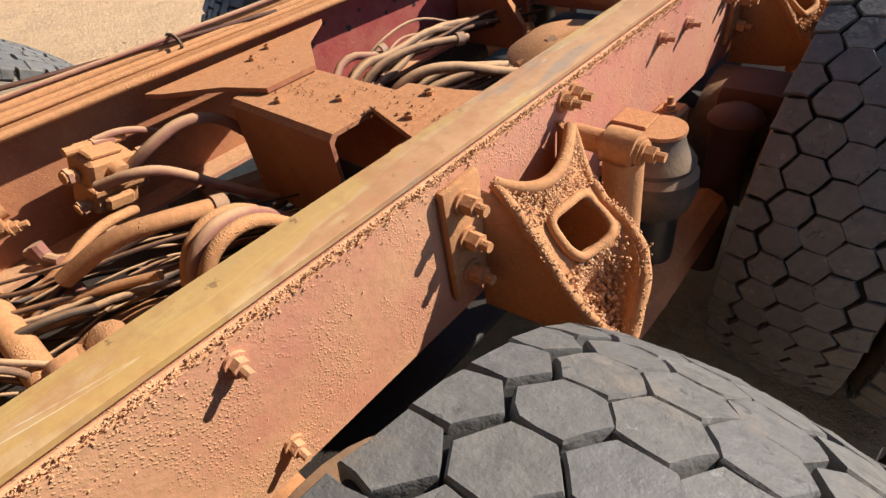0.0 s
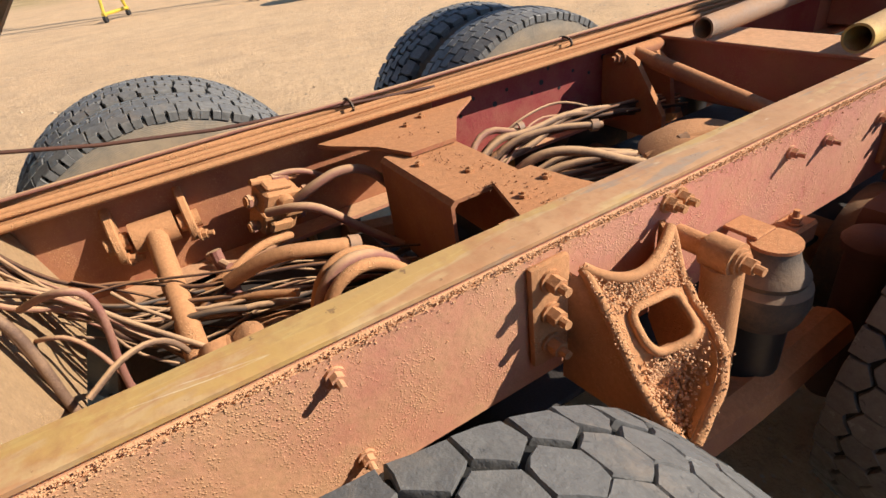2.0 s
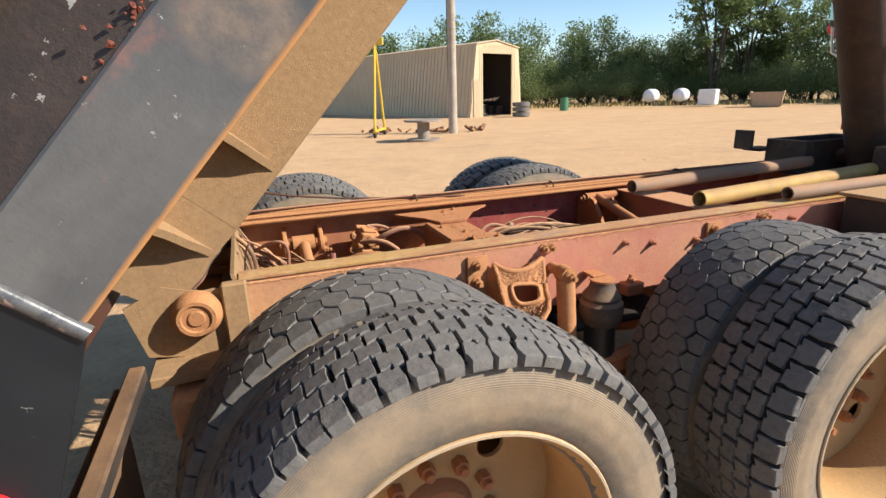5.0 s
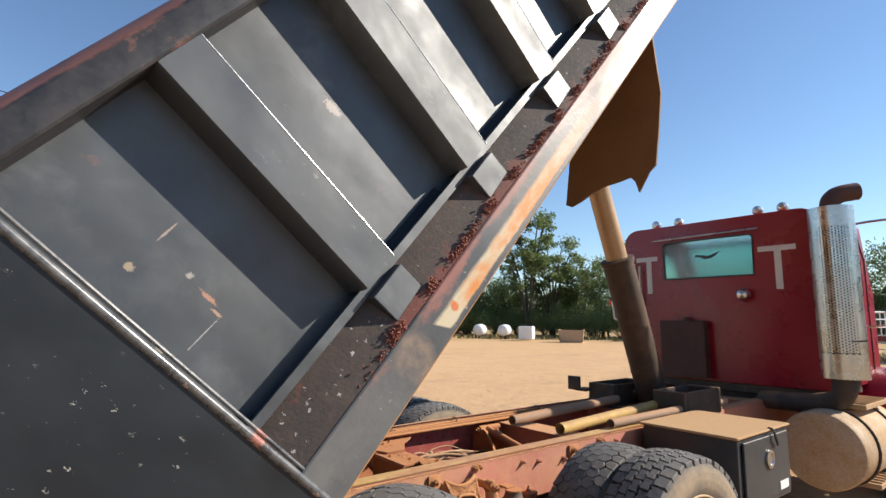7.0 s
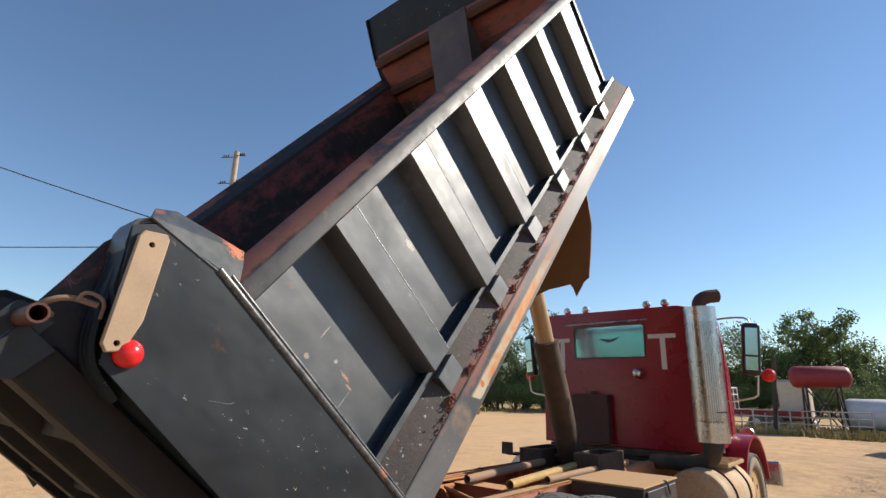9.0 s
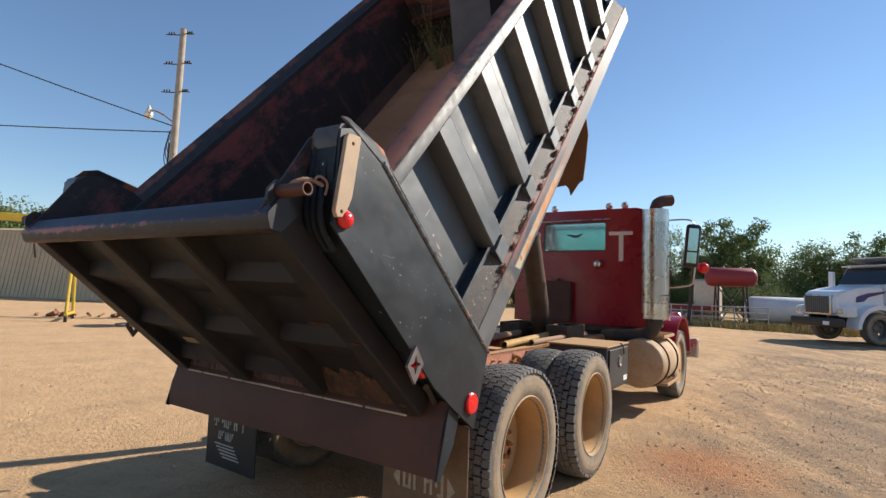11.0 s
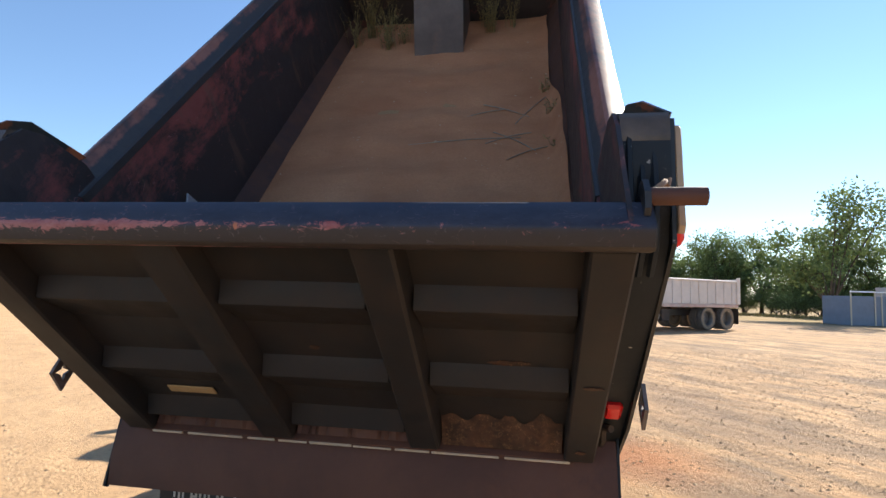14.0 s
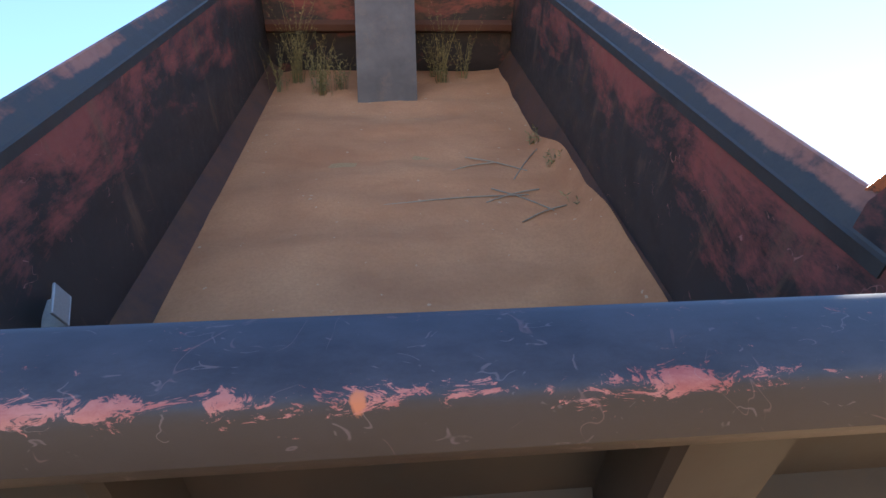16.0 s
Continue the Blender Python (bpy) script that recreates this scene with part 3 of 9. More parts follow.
def crumbs(name, spots, material, r):
    """One mesh of many small uneven lumps: spots are (place, size)."""
    verts, faces = [], []
    ends = [Vector(p) for p in ((1, 0, 0), (-1, 0, 0), (0, 1, 0), (0, -1, 0), (0, 0, 1), (0, 0, -1))]
    for p, s in spots:
        turn = Euler((r.random() * 6, r.random() * 6, r.random() * 6)).to_matrix()
        b = len(verts)
        verts += [tuple(Vector(p) + turn @ e * s * r.uniform(0.7, 1.3)) for e in ends]
        faces += [(b + i, b + j, b + k) for i, j, k in ((0, 2, 4), (2, 1, 4), (1, 3, 4), (3, 0, 4), (2, 0, 5), (1, 2, 5), (3, 1, 5), (0, 3, 5))]
    me = bpy.data.meshes.new(name)
    me.from_pydata(verts, [], faces)
    me.materials.append(material)
    return me


def B():
    return bmesh.new()


RX = Matrix(((0, 0, 1, 0), (1, 0, 0, 0), (0, 1, 0, 0), (0, 0, 0, 1)))  # plate's (x, y, z) laid as world (y, z, x)
RY = Matrix(((1, 0, 0, 0), (0, 0, 1, 0), (0, 1, 0, 0), (0, 0, 0, 1)))  # laid as world (x, z, y)
rng = random.Random(7)


# ---- ground ----
def spaced(fine, step, far, grow):
    out, x, s = [], 0.0, step
    while x < far:
        out.append(x)
        if x >= fine:
            s *= grow
        x += s
    return [-v for v in out[:0:-1]] + out


RUTS = (3.35, 4.15, 5.4, 6.1, 7.6, 8.9, 9.6, 11.5)


def ground_height(x, y):
    h = 0.035 * noise.noise((x * 0.16, y * 0.16, 3)) + 0.012 * noise.noise((x * 0.8, y * 0.8, 1))
    h += 0.011 * noise.noise((x * 3.1, y * 3.1, 5)) + 0.006 * noise.noise((x * 7.3, y * 7.3, 9))
    for off in RUTS:
        d = x * 0.83 + y * 0.55 - off
        if x > 0.3 and abs(d) < 0.8:
            deep = 0.6 + 0.5 * noise.noise((x * 0.35, y * 0.35, off))
            h -= deep * (0.020 * math.exp(-((d / 0.15) ** 2)) - 0.010 * math.exp(-(((abs(d) - 0.27) / 0.10) ** 2)))
    near = min(1.0, max(0.0, (math.hypot(x, (y - 2.5) * 0.5) - 1.6) / 2.0))
    return h * near - 0.004 + 0.03 * min(1.0, max(0.0, (-x - 0.2) / 0.4)) * min(1.0, max(0.0, (14 + x) / 4))


def ground_material():
    n = Net("graded_caliche_earth")
    big = n.noise(0.16, 6, 0.6, n.pos)
    mid = n.noise(1.3, 7, 0.7, n.pos)
    fine = n.noise(22, 6, 0.75, n.pos)
    peb = n.put("ShaderNodeTexVoronoi", vector=n.pos, scale=34.0).outputs["Distance"]
    col = n.mix(n.ramp(big, 0.35, 0.65), (0.57, 0.350, 0.185, 1), (0.63, 0.412, 0.232, 1))
    col = n.mix(n.ramp(mid, 0.42, 0.72), col, (0.390, 0.257, 0.144, 1))
    # wheel tracks: pale packed and grey damp streaks over the eastern yard
    d = n.put("ShaderNodeVectorMath", vector=n.pos)
    d.operation = "DOT_PRODUCT"
    d.inputs[1].default_value = (0.83, 0.55, 0)
    e = n.put("ShaderNodeVectorMath", vector=n.pos)
    e.operation = "DOT_PRODUCT"
    e.inputs[1].default_value = (0.55, -0.83, 0)
    way = n.put("ShaderNodeCombineXYZ", x=n.math("MULTIPLY", d.outputs["Value"], 1.9), y=n.math("MULTIPLY", e.outputs["Value"], 0.30)).outputs[0]
    streak = n.noise(1.0, 8, 0.72, way, 1.1)
    east = n.ramp(n.axis(0, n.pos), 0.4, 3.0)
    col = n.mix(n.math("MULTIPLY", n.math("MULTIPLY", n.ramp(streak, 0.48, 0.57), east), 0.55), col, (0.195, 0.152, 0.117, 1))
    col = n.mix(n.math("MULTIPLY", n.math("MULTIPLY", n.ramp(streak, 0.46, 0.38), east), 0.4), col, (0.515, 0.413, 0.300, 1))
    col = n.mix(n.math("MULTIPLY", n.ramp(n.noise(0.5, 7, 0.75, n.stretch(1.2, 0.45, 1, n.pos)), 0.54, 0.68), 0.7), col, (0.234, 0.168, 0.113, 1))
    broad = n.noise(0.55, 7, 0.68, n.put("ShaderNodeCombineXYZ", x=n.math("MULTIPLY", d.outputs["Value"], 1.0), y=n.math("MULTIPLY", e.outputs["Value"], 0.42)).outputs[0], 0.9)
    col = n.mix(n.math("MULTIPLY", n.math("MULTIPLY", n.ramp(broad, 0.50, 0.60), east), 0.6), col, (0.215, 0.165, 0.125, 1))
    mott = n.noise(5.5, 8, 0.8, n.pos)
    col = n.mix(n.math("MULTIPLY", n.ramp(mott, 0.50, 0.66), 0.32), col, (0.296, 0.195, 0.113, 1))
    col = n.mix(n.math("MULTIPLY", n.ramp(mott, 0.44, 0.34), 0.45), col, (0.577, 0.421, 0.265, 1))
    west = n.ramp(n.axis(0, n.pos), -0.5, -2.5)
    col = n.mix(n.math("MULTIPLY", west, 0.5), col, (0.624, 0.402, 0.222, 1))
    clod = n.spots(9.0, 0.55, 0.42, n.pos)
    col = n.mix(n.math("MULTIPLY", n.math("MULTIPLY", clod, n.ramp(n.noise(1.1, 4, 0.6, n.pos), 0.45, 0.6)), 0.16), col, (0.234, 0.152, 0.090, 1))
    col = n.mix(n.math("MULTIPLY", n.ramp(fine, 0.45, 0.75), 0.22), col, (0.242, 0.156, 0.086, 1))
    col = n.mix(n.math("MULTIPLY", n.ramp(peb, 0.28, 0.12), n.ramp(n.noise(4, 4, 0.6, n.pos), 0.5, 0.62)), col, (0.484, 0.390, 0.281, 1))
    spot = n.put("ShaderNodeVectorMath", vector=n.pos)
    spot.operation = "DISTANCE"
    spot.inputs[1].default_value = (1.95, 2.45, 0)
    red = n.math("MULTIPLY", n.ramp(n.math("ADD", spot.outputs["Value"], n.math("MULTIPLY", mid, 0.9)), 1.40, 0.60), 0.6)
    col = n.mix(red, col, (0.359, 0.129, 0.055, 1))
    far = n.put("ShaderNodeVectorMath", vector=n.pos)
    far.operation = "LENGTH"
    straw = n.math("MULTIPLY", n.ramp(far.outputs["Value"], 36, 48), n.ramp(n.noise(0.3, 5, 0.7, n.pos), 0.35, 0.55))
    col = n.mix(n.math("MULTIPLY", straw, 0.8), col, (0.281, 0.211, 0.086, 1))
    # tread marks pressed across the ruts
    marks = None
    for off in RUTS:
        band = n.ramp(n.math("ABSOLUTE", n.math("SUBTRACT", d.outputs["Value"], off)), 0.17, 0.12)
        marks = band if marks is None else n.math("MAXIMUM", marks, band)
    lug = n.put("ShaderNodeTexWave", vector=way, scale=11.0, distortion=2.5, detail=3.0)
    lug.bands_direction = "Y"
    marks = n.math("MULTIPLY", n.math("MULTIPLY", marks, east), n.ramp(n.noise(0.6, 4, 0.6, n.pos), 0.40, 0.60))
    press = n.math("MULTIPLY", marks, lug.outputs["Fac"])
    col = n.mix(n.math("MULTIPLY", press, 0.55), col, (0.203, 0.148, 0.105, 1))
    lumps = n.noise(11, 7, 0.78, n.pos)
    col = n.mix(n.math("MULTIPLY", n.ramp(lumps, 0.56, 0.68), 0.28), col, (0.234, 0.156, 0.098, 1))
    grain = n.bump(press, -0.6, 0.03, n.bump(lumps, 0.5, 0.018, n.bump(fine, 0.5, 0.012)))
    return n.done(col, 0.97, 0, n.bump(mott, 0.4, 0.022, n.bump(peb, 0.35, 0.012, n.bump(mid, 0.4, 0.05, grain))), spec=0.1)


def ground_sheet():
    xs, ys = spaced(9, 0.10, 900, 1.08), spaced(11, 0.10, 900, 1.08)
    verts = [(x, y + 2, ground_height(x, y + 2) if abs(x) < 60 and abs(y) < 60 else -0.004) for y in ys for x in xs]
    w = len(xs)
    faces = [(j * w + i, j * w + i + 1, (j + 1) * w + i + 1, (j + 1) * w + i) for j in range(len(ys) - 1) for i in range(w - 1)]
    me = bpy.data.meshes.new("ground")
    me.from_pydata(verts, [], faces)
    me.materials.append(ground_material())
    me.shade_smooth()
    tagged(new("ground", me), "bare tan graded earth yard with gravel and wheel ruts", "ground", kind="structure")


def pebbles():
    verts, faces = [], []
    for k in range(34000):
        if k % 7:
            x, y = rng.uniform(1.3, 9), rng.uniform(-3.5, 14)
        else:
            x, y = rng.uniform(-11, -1.35), rng.uniform(-3, 13)
        s = 0.004 + 0.022 * rng.random() ** 6
        z = ground_height(x, y)
        b = len(verts)
        t = rng.random() * 6.3
        for i in range(4):
            a = t + i * 1.57 + rng.uniform(-0.3, 0.3)
            verts.append((x + math.cos(a) * s * rng.uniform(0.8, 1.5), y + math.sin(a) * s, z - 0.002))
        verts.append((x + rng.uniform(-0.3, 0.3) * s, y, z + s * rng.uniform(0.35, 0.8)))
        faces += [(b + i, b + (i + 1) % 4, b + 4) for i in range(4)]
    me = bpy.data.meshes.new("gravel")
    me.from_pydata(verts, [], faces)
    n = Net("gravel_stone")
    me.materials.append(n.done(n.mix(n.island, (0.36, 0.245, 0.15, 1), (0.58, 0.43, 0.28, 1)), 0.95, 0, spec=0.1))
    tagged(new("gravel", me), "loose pale gravel scattered over the yard", "gravel", kind="stuff")


ground_sheet()
pebbles()


# ---- the dump truck ----
truck = thing("dump_truck", "dusty red dump truck with its black bed raised", "dump truck")
AXLES = (0.18, 1.53)
HUB_Z = 0.503


def tyre_carcass():
    prof = [(-0.10, 0.305), (-0.120, 0.320), (-0.135, 0.355), (-0.143, 0.395), (-0.140, 0.435), (-0.131, 0.465), (-0.122, 0.482), (-0.10, 0.489), (-0.05, 0.493), (0, 0.494)]
    prof = prof + [(-x, r) for x, r in prof[-2::-1]]
    return lathe(B(), prof, 72)


def blocks(rows, depth=0.018, base=0.492, seed=1, rough=0.0018):
    """Tread blocks on the drum: rows of (x centre, count, phase, outline in x and arc metres)."""
    r = random.Random(seed)
    bm = B()
    for cx, count, phase, outline in rows:
        for k in range(count):
            a0 = 2 * math.pi * (k + phase) / count + r.uniform(-0.004, 0.004)
            lift = r.uniform(-0.001, 0.001)
            lows, rims, tops = [], [], []
            sx, sy = r.uniform(-0.0022, 0.0022), r.uniform(-0.0022, 0.0022)
            fuller = []
            for p, q in zip(outline, outline[1:] + outline[:1]):
                t = r.uniform(0.35, 0.65)
                fuller += [p, (p[0] + (q[0] - p[0]) * t, p[1] + (q[1] - p[1]) * t)]
            n = len(fuller)
            for ox, oy in fuller:
                ox += sx + r.uniform(-rough, rough)
                oy += sy + r.uniform(-rough, rough)
                x = cx + ox
                a = a0 + oy / 0.51
                hi = base + depth - 0.015 * (x / 0.13) ** 2 + lift
                lows.append(bm.verts.new((x * 1.01, (base - 0.02) * math.sin(a), (base - 0.02) * math.cos(a))))
                rims.append(bm.verts.new((x, (hi - 0.0028) * math.sin(a), (hi - 0.0028) * math.cos(a))))
                a2 = a0 + oy * 0.945 / 0.51
                hi += r.uniform(-0.001, 0.001)
                tops.append(bm.verts.new((cx + ox * 0.945, hi * math.sin(a2), hi * math.cos(a2))))
            for i in range(n):
                j = (i + 1) % n
                bm.faces.new((lows[i], lows[j], rims[j], rims[i]))
                bm.faces.new((rims[i], rims[j], tops[j], tops[i]))
            bm.faces.new(tops)
    return bm


def hex_tread():
    hexa = [(0.0350, 0.004), (0.018, 0.0300), (-0.017, 0.0305), (-0.0350, -0.004), (-0.018, -0.0295), (0.017, -0.0305)]
    rows = [(-0.054, 52, 0.0, hexa), (0.0, 52, 0.5, hexa), (0.054, 52, 0.0, hexa)]
    lug = [(0.032, 0.0285), (0.034, -0.028), (-0.001, -0.0295), (-0.021, 0.0), (-0.001, 0.0295)]
    rows += [(0.099, 52, 0.5, lug), (-0.099, 52, 0.5, [(-x, y) for x, y in lug][::-1])]
    return blocks(rows, 0.019, 0.492, 3)


def lug_tread():
    mid = [(0.0215, 0.0215), (0.0225, 0.002), (0.0165, -0.0015), (0.0215, -0.0235), (-0.0215, -0.0215), (-0.0225, -0.002), (-0.0165, 0.0015), (-0.0215, 0.0235)]
    rows = [(x, 62, 0.5 * (i % 2), mid) for i, x in enumerate((-0.0715, -0.0238, 0.0238, 0.0715))]
    lug = [(0.024, 0.0215), (0.025, -0.0175), (0.004, -0.0235), (-0.0215, -0.0195), (-0.0225, 0.004), (-0.014, 0.008), (-0.0215, 0.0215), (0.006, 0.0235)]
    rows += [(0.118, 62, 0.25, lug), (-0.118, 62, 0.75, [(-x, y) for x, y in lug][::-1])]
    return blocks(rows, 0.019, 0.491, 4, 0.0014)


def rib_tread():
    pitch = math.pi * 1.02 / 56
    rib = [(0.0215, pitch * 0.47), (0.0225, 0.004), (0.0175, 0.0), (0.0225, -0.004), (0.0215, -pitch * 0.47), (-0.0215, -pitch * 0.47), (-0.0225, -0.002), (-0.0185, 0.002), (-0.0225, 0.006), (-0.0215, pitch * 0.47)]
    rows = [(x, 56, 0.5 * (i % 2), rib) for i, x in enumerate((-0.047, 0.0, 0.047))]
    lug = [(0.036, pitch * 0.48), (0.036, 0.006), (0.022, 0.003), (0.023, -0.003), (0.037, -0.005), (0.036, -pitch * 0.48), (-0.0215, -pitch * 0.47), (-0.0225, 0.0), (-0.0215, pitch * 0.47)]
    rows += [(0.0945, 56, 0.2, lug), (-0.0945, 56, 0.7, [(-x, y) for x, y in lug][::-1])]
    return blocks(rows, 0.019, 0.491, 8, 0.0008)


def block_tread():
    mid = [(0.0205, 0.030), (0.0215, 0.006), (0.015, 0.003), (0.0205, -0.031), (-0.0205, -0.029), (-0.0215, -0.004), (-0.014, -0.001), (-0.0205, 0.031)]
    rows = [(x, 46, 0.33 * i, mid) for i, x in enumerate((-0.0455, 0.0, 0.0455))]
    lug = [(0.036, 0.028), (0.037, -0.024), (0.008, -0.031), (-0.0205, -0.029), (-0.021, 0.008), (-0.012, 0.012), (-0.0205, 0.030), (0.006, 0.031)]
    rows += [(0.0915, 46, 0.2, lug), (-0.0915, 46, 0.7, [(-x, y) for x, y in lug][::-1])]
    return blocks(rows, 0.020, 0.491, 6, 0.0016)


def rim_shell(dish):
    """The rim barrel: lips on both sides, its inside open."""
    s = 1 if dish > 0 else -1
    prof = [(0.122, 0.336), (0.130, 0.333), (0.130, 0.324), (0.118, 0.318), (0.10, 0.306), (0.02, 0.292), (-0.08, 0.292), (-0.105, 0.306), (-0.118, 0.326), (-0.118, 0.334), (-0.105, 0.320), (-0.07, 0.304), (0.06, 0.308)]
    return lathe(B(), [(s * x, r) for x, r in prof], 56, True)


def wheel_disc(x):
    bm = B()
    holes = [ring(0.195 * math.cos(t), 0.195 * math.sin(t), 0.034, 14) for t in (2 * math.pi * k / 5 + 0.3 for k in range(5))]
    plate(bm, [ring(0, 0, 0.296, 48), ring(0, 0, 0.08, 20)] + holes, 0.012, Matrix.Translation((x, 0, 0)) @ RX)
    return bm


def hub_piece(x, out):
    bm = lathe(B(), [(x, 0.09), (x + out * 0.03, 0.088), (x + out * 0.055, 0.072), (x + out * 0.064, 0.045), (x + out * 0.066, 0.03)], 28)
    return bm


def nut_piece(x, out):
    bm = B()
    cyl(bm, (x, 0, 0), (x + out * 0.03, 0, 0), 0.019, seg=6)
    cyl(bm, (x + out * 0.03, 0, 0), (x + out * 0.045, 0, 0), 0.011, seg=8)
    return bm


M_HUBRED = dusty("red_dusty_hub", (0.22, 0.03, 0.03, 1), (0.28, 0.06, 0.05, 1), DUST, cover=0.62, up=0.2, scale=8)
M_GROOVE = plain("groove_black_rubber", (0.022, 0.021, 0.020, 1), 0.9, 0, 0.4, 20, 0.2, 0.2)
M_LIP = dusty("worn_rim_edge", (0.40, 0.30, 0.20, 1), (0.50, 0.42, 0.32, 1), (0.50, 0.33, 0.17, 1), cover=0.45, up=0.1, scale=6.0)
WHEEL = {}


def wheel_meshes():
    def bake(bm, mat, key, sharp=35):
        o = part(key, bm, mat, None, sharp=sharp)
        WHEEL[key] = o.data
        bpy.data.objects.remove(o)
    bake(tyre_carcass(), M_SIDE, "tyre")
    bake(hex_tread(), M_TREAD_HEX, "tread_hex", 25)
    bake(lug_tread(), M_TREAD, "tread_lug", 25)
    bake(block_tread(), M_TREAD, "tread_block", 25)
    bake(rib_tread(), M_TREAD, "tread_rib", 25)
    bake(lathe(B(), [(-0.128, 0.481), (-0.122, 0.4865), (-0.10, 0.4925), (-0.05, 0.4960), (0.05, 0.4960), (0.10, 0.4925), (0.122, 0.4865), (0.128, 0.481)], 72), M_GROOVE, "groove")
    for out, tag in ((1, "r"), (-1, "l")):
        bake(rim_shell(out), M_WHEEL, "rim_" + tag)
        bake(lathe(B(), [(out * x, r) for x, r in ((0.1305, 0.3345), (0.1335, 0.332), (0.1335, 0.327), (0.1305, 0.325))], 64, True), M_LIP, "lip_" + tag)
        bake(wheel_disc(-0.085 * out), M_WHEEL, "disc_" + tag)
        bake(hub_piece(-0.10 * out, out), M_HUBRED, "hub_" + tag)
        bake(nut_piece(-0.075 * out, out), M_HUBRED, "nut_" + tag)


wheel_meshes()


def wheel(parent, x, y, out, tread, dished=True, turn=0.0, s=1.0, z=HUB_Z):
    """One tyre on its rim; out: the side (1 right, -1 left) that the dish opens to."""
    tag = "r" if out > 0 else "l"
    top = part("wheel", WHEEL["rim_" + tag], None, parent, "", pose(x, y, z, turn) @ Matrix.Scale(s, 4))
    part("tyre", WHEEL["tyre"], None, top, "worn black truck tyre with dusty sidewalls")
    part("rim_lip", WHEEL["lip_" + tag], None, top, "pale worn rim edge")
    t = part("tread", WHEEL[tread], None, top, "worn grey tread blocks")
    t["kind"] = "stuff"
    part("tread_groove", WHEEL["groove"], None, top)
    part("wheel_disc", WHEEL["disc_" + tag], None, top)
    if dished:
        part("hub", WHEEL["hub_" + tag], None, top, "red dusty hub")
        for k in range(10):
            part("wheel_nut", WHEEL["nut_" + tag], None, top, "", pose(0, 0, 0, 36 * k) @ Matrix.Translation((0, 0.13, 0)))
    return top


# right duals: (outer scale, height), (inner x, y, scale, height); the left ones stand on slightly higher ground
for y, (so, zo), (xi, yi, si, zi) in ((AXLES[0], (1.03, 0.518), (0.785, 0.122, 1.01, 0.519)), (AXLES[1], (1.02, 0.513), (0.800, 1.505, 0.995, 0.508))):
    front = y > 1
    wheel(truck, 1.095, y, 1, "tread_block" if front else "tread_lug", True, rng.uniform(0, 30), so, zo)
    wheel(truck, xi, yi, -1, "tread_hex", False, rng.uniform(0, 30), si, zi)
    back = -0.08 if front else -0.04
    wheel(truck, -1.095, y + back, -1, "tread_block" if front else "tread_lug", True, rng.uniform(0, 30), 1.0, 0.54)
    wheel(truck, -0.757, y + back, 1, "tread_rib", False, rng.uniform(0, 30), 1.0, 0.54)
for s in (1, -1):
    wheel(truck, s * 1.03, 5.85, -s, "tread_lug", True, 10)


# frame rails: channels with the flanges inward
RAIL_TOP, RAIL_LOW = 0.955, 0.69


def rail(side):
    bm = B()
    o, i, t = 0.43, 0.345, 0.010
    prof = [(o, RAIL_LOW), (o, RAIL_TOP), (i, RAIL_TOP), (i, RAIL_TOP - t), (o - t, RAIL_TOP - t), (o - t, RAIL_LOW + t), (i, RAIL_LOW + t), (i, RAIL_LOW)]
    extrude(bm, [(side * x, z) for x, z in prof], 1, -0.22, 7.0)
    # rounded outer corners
    edges = [e for e in bm.edges if all(abs(abs(v.co.x) - o) < 1e-4 for v in e.verts) and abs(e.verts[0].co.y - e.verts[1].co.y) > 1]
    bmesh.ops.bevel(bm, geom=edges, offset=0.012, segments=3, affect="EDGES")
    return part("frame_rail", bm, M_RAIL, truck, "dusty red steel channel rail")


rail_r, rail_l = rail(1), rail(-1)
bm = B()
extrude(bm, [(0.352, RAIL_TOP + 0.0025), (0.424, RAIL_TOP + 0.0025), (0.424, RAIL_TOP + 0.009), (0.418, RAIL_TOP + 0.011), (0.352, RAIL_TOP + 0.011)], 1, -0.20, 3.6)
part("wear_strip", bm, M_WORN, rail_r, "worn bare tan steel strip")
bm = B()
extrude(bm, [(-0.352, RAIL_TOP + 0.0025), (-0.424, RAIL_TOP + 0.0025), (-0.424, RAIL_TOP + 0.011), (-0.352, RAIL_TOP + 0.011)], 1, -0.20, 3.6)
part("wear_strip", bm, M_CAKED, rail_l)
for y, z in ((0.219, 0.915), (0.225, 0.752), (1.17, 0.90), (1.30, 0.885), (1.52, 0.87), (2.05, 0.90), (2.1, 0.82)):
    part("bolt", bolt(B(), (0.43, y, z), (1, 0, 0), 0.010, 0.011), M_RAIL, rail_r)



M_CRUMB = plain("dry_tan_crumb", (0.60, 0.34, 0.185, 1), 0.95, 0, 0.2, 40, 0.2, 0.1)


def rail_crumbs():
    """Dry earth crumbs along the rail's upper edge and scattered down its side."""
    r = random.Random(17)
    spots = []
    for k in range(8000):
        y = r.uniform(-0.2, 2.6)
        if k % 8:
            spots.append(((0.427 + r.uniform(-0.003, 0.005), y, RAIL_TOP - 0.003 - abs(r.gauss(0, 0.009))), 0.0006 + 0.0016 * r.random() ** 2))
        else:
            spots.append(((0.4305, y, RAIL_TOP - r.random() ** 2 * 0.25), 0.0005 + 0.0014 * r.random() ** 2))
    o = part("loose_earth", crumbs("loose_earth", spots, M_CRUMB, r), None, rail_r, "crumbs of dry tan earth")
    o["kind"] = "stuff"


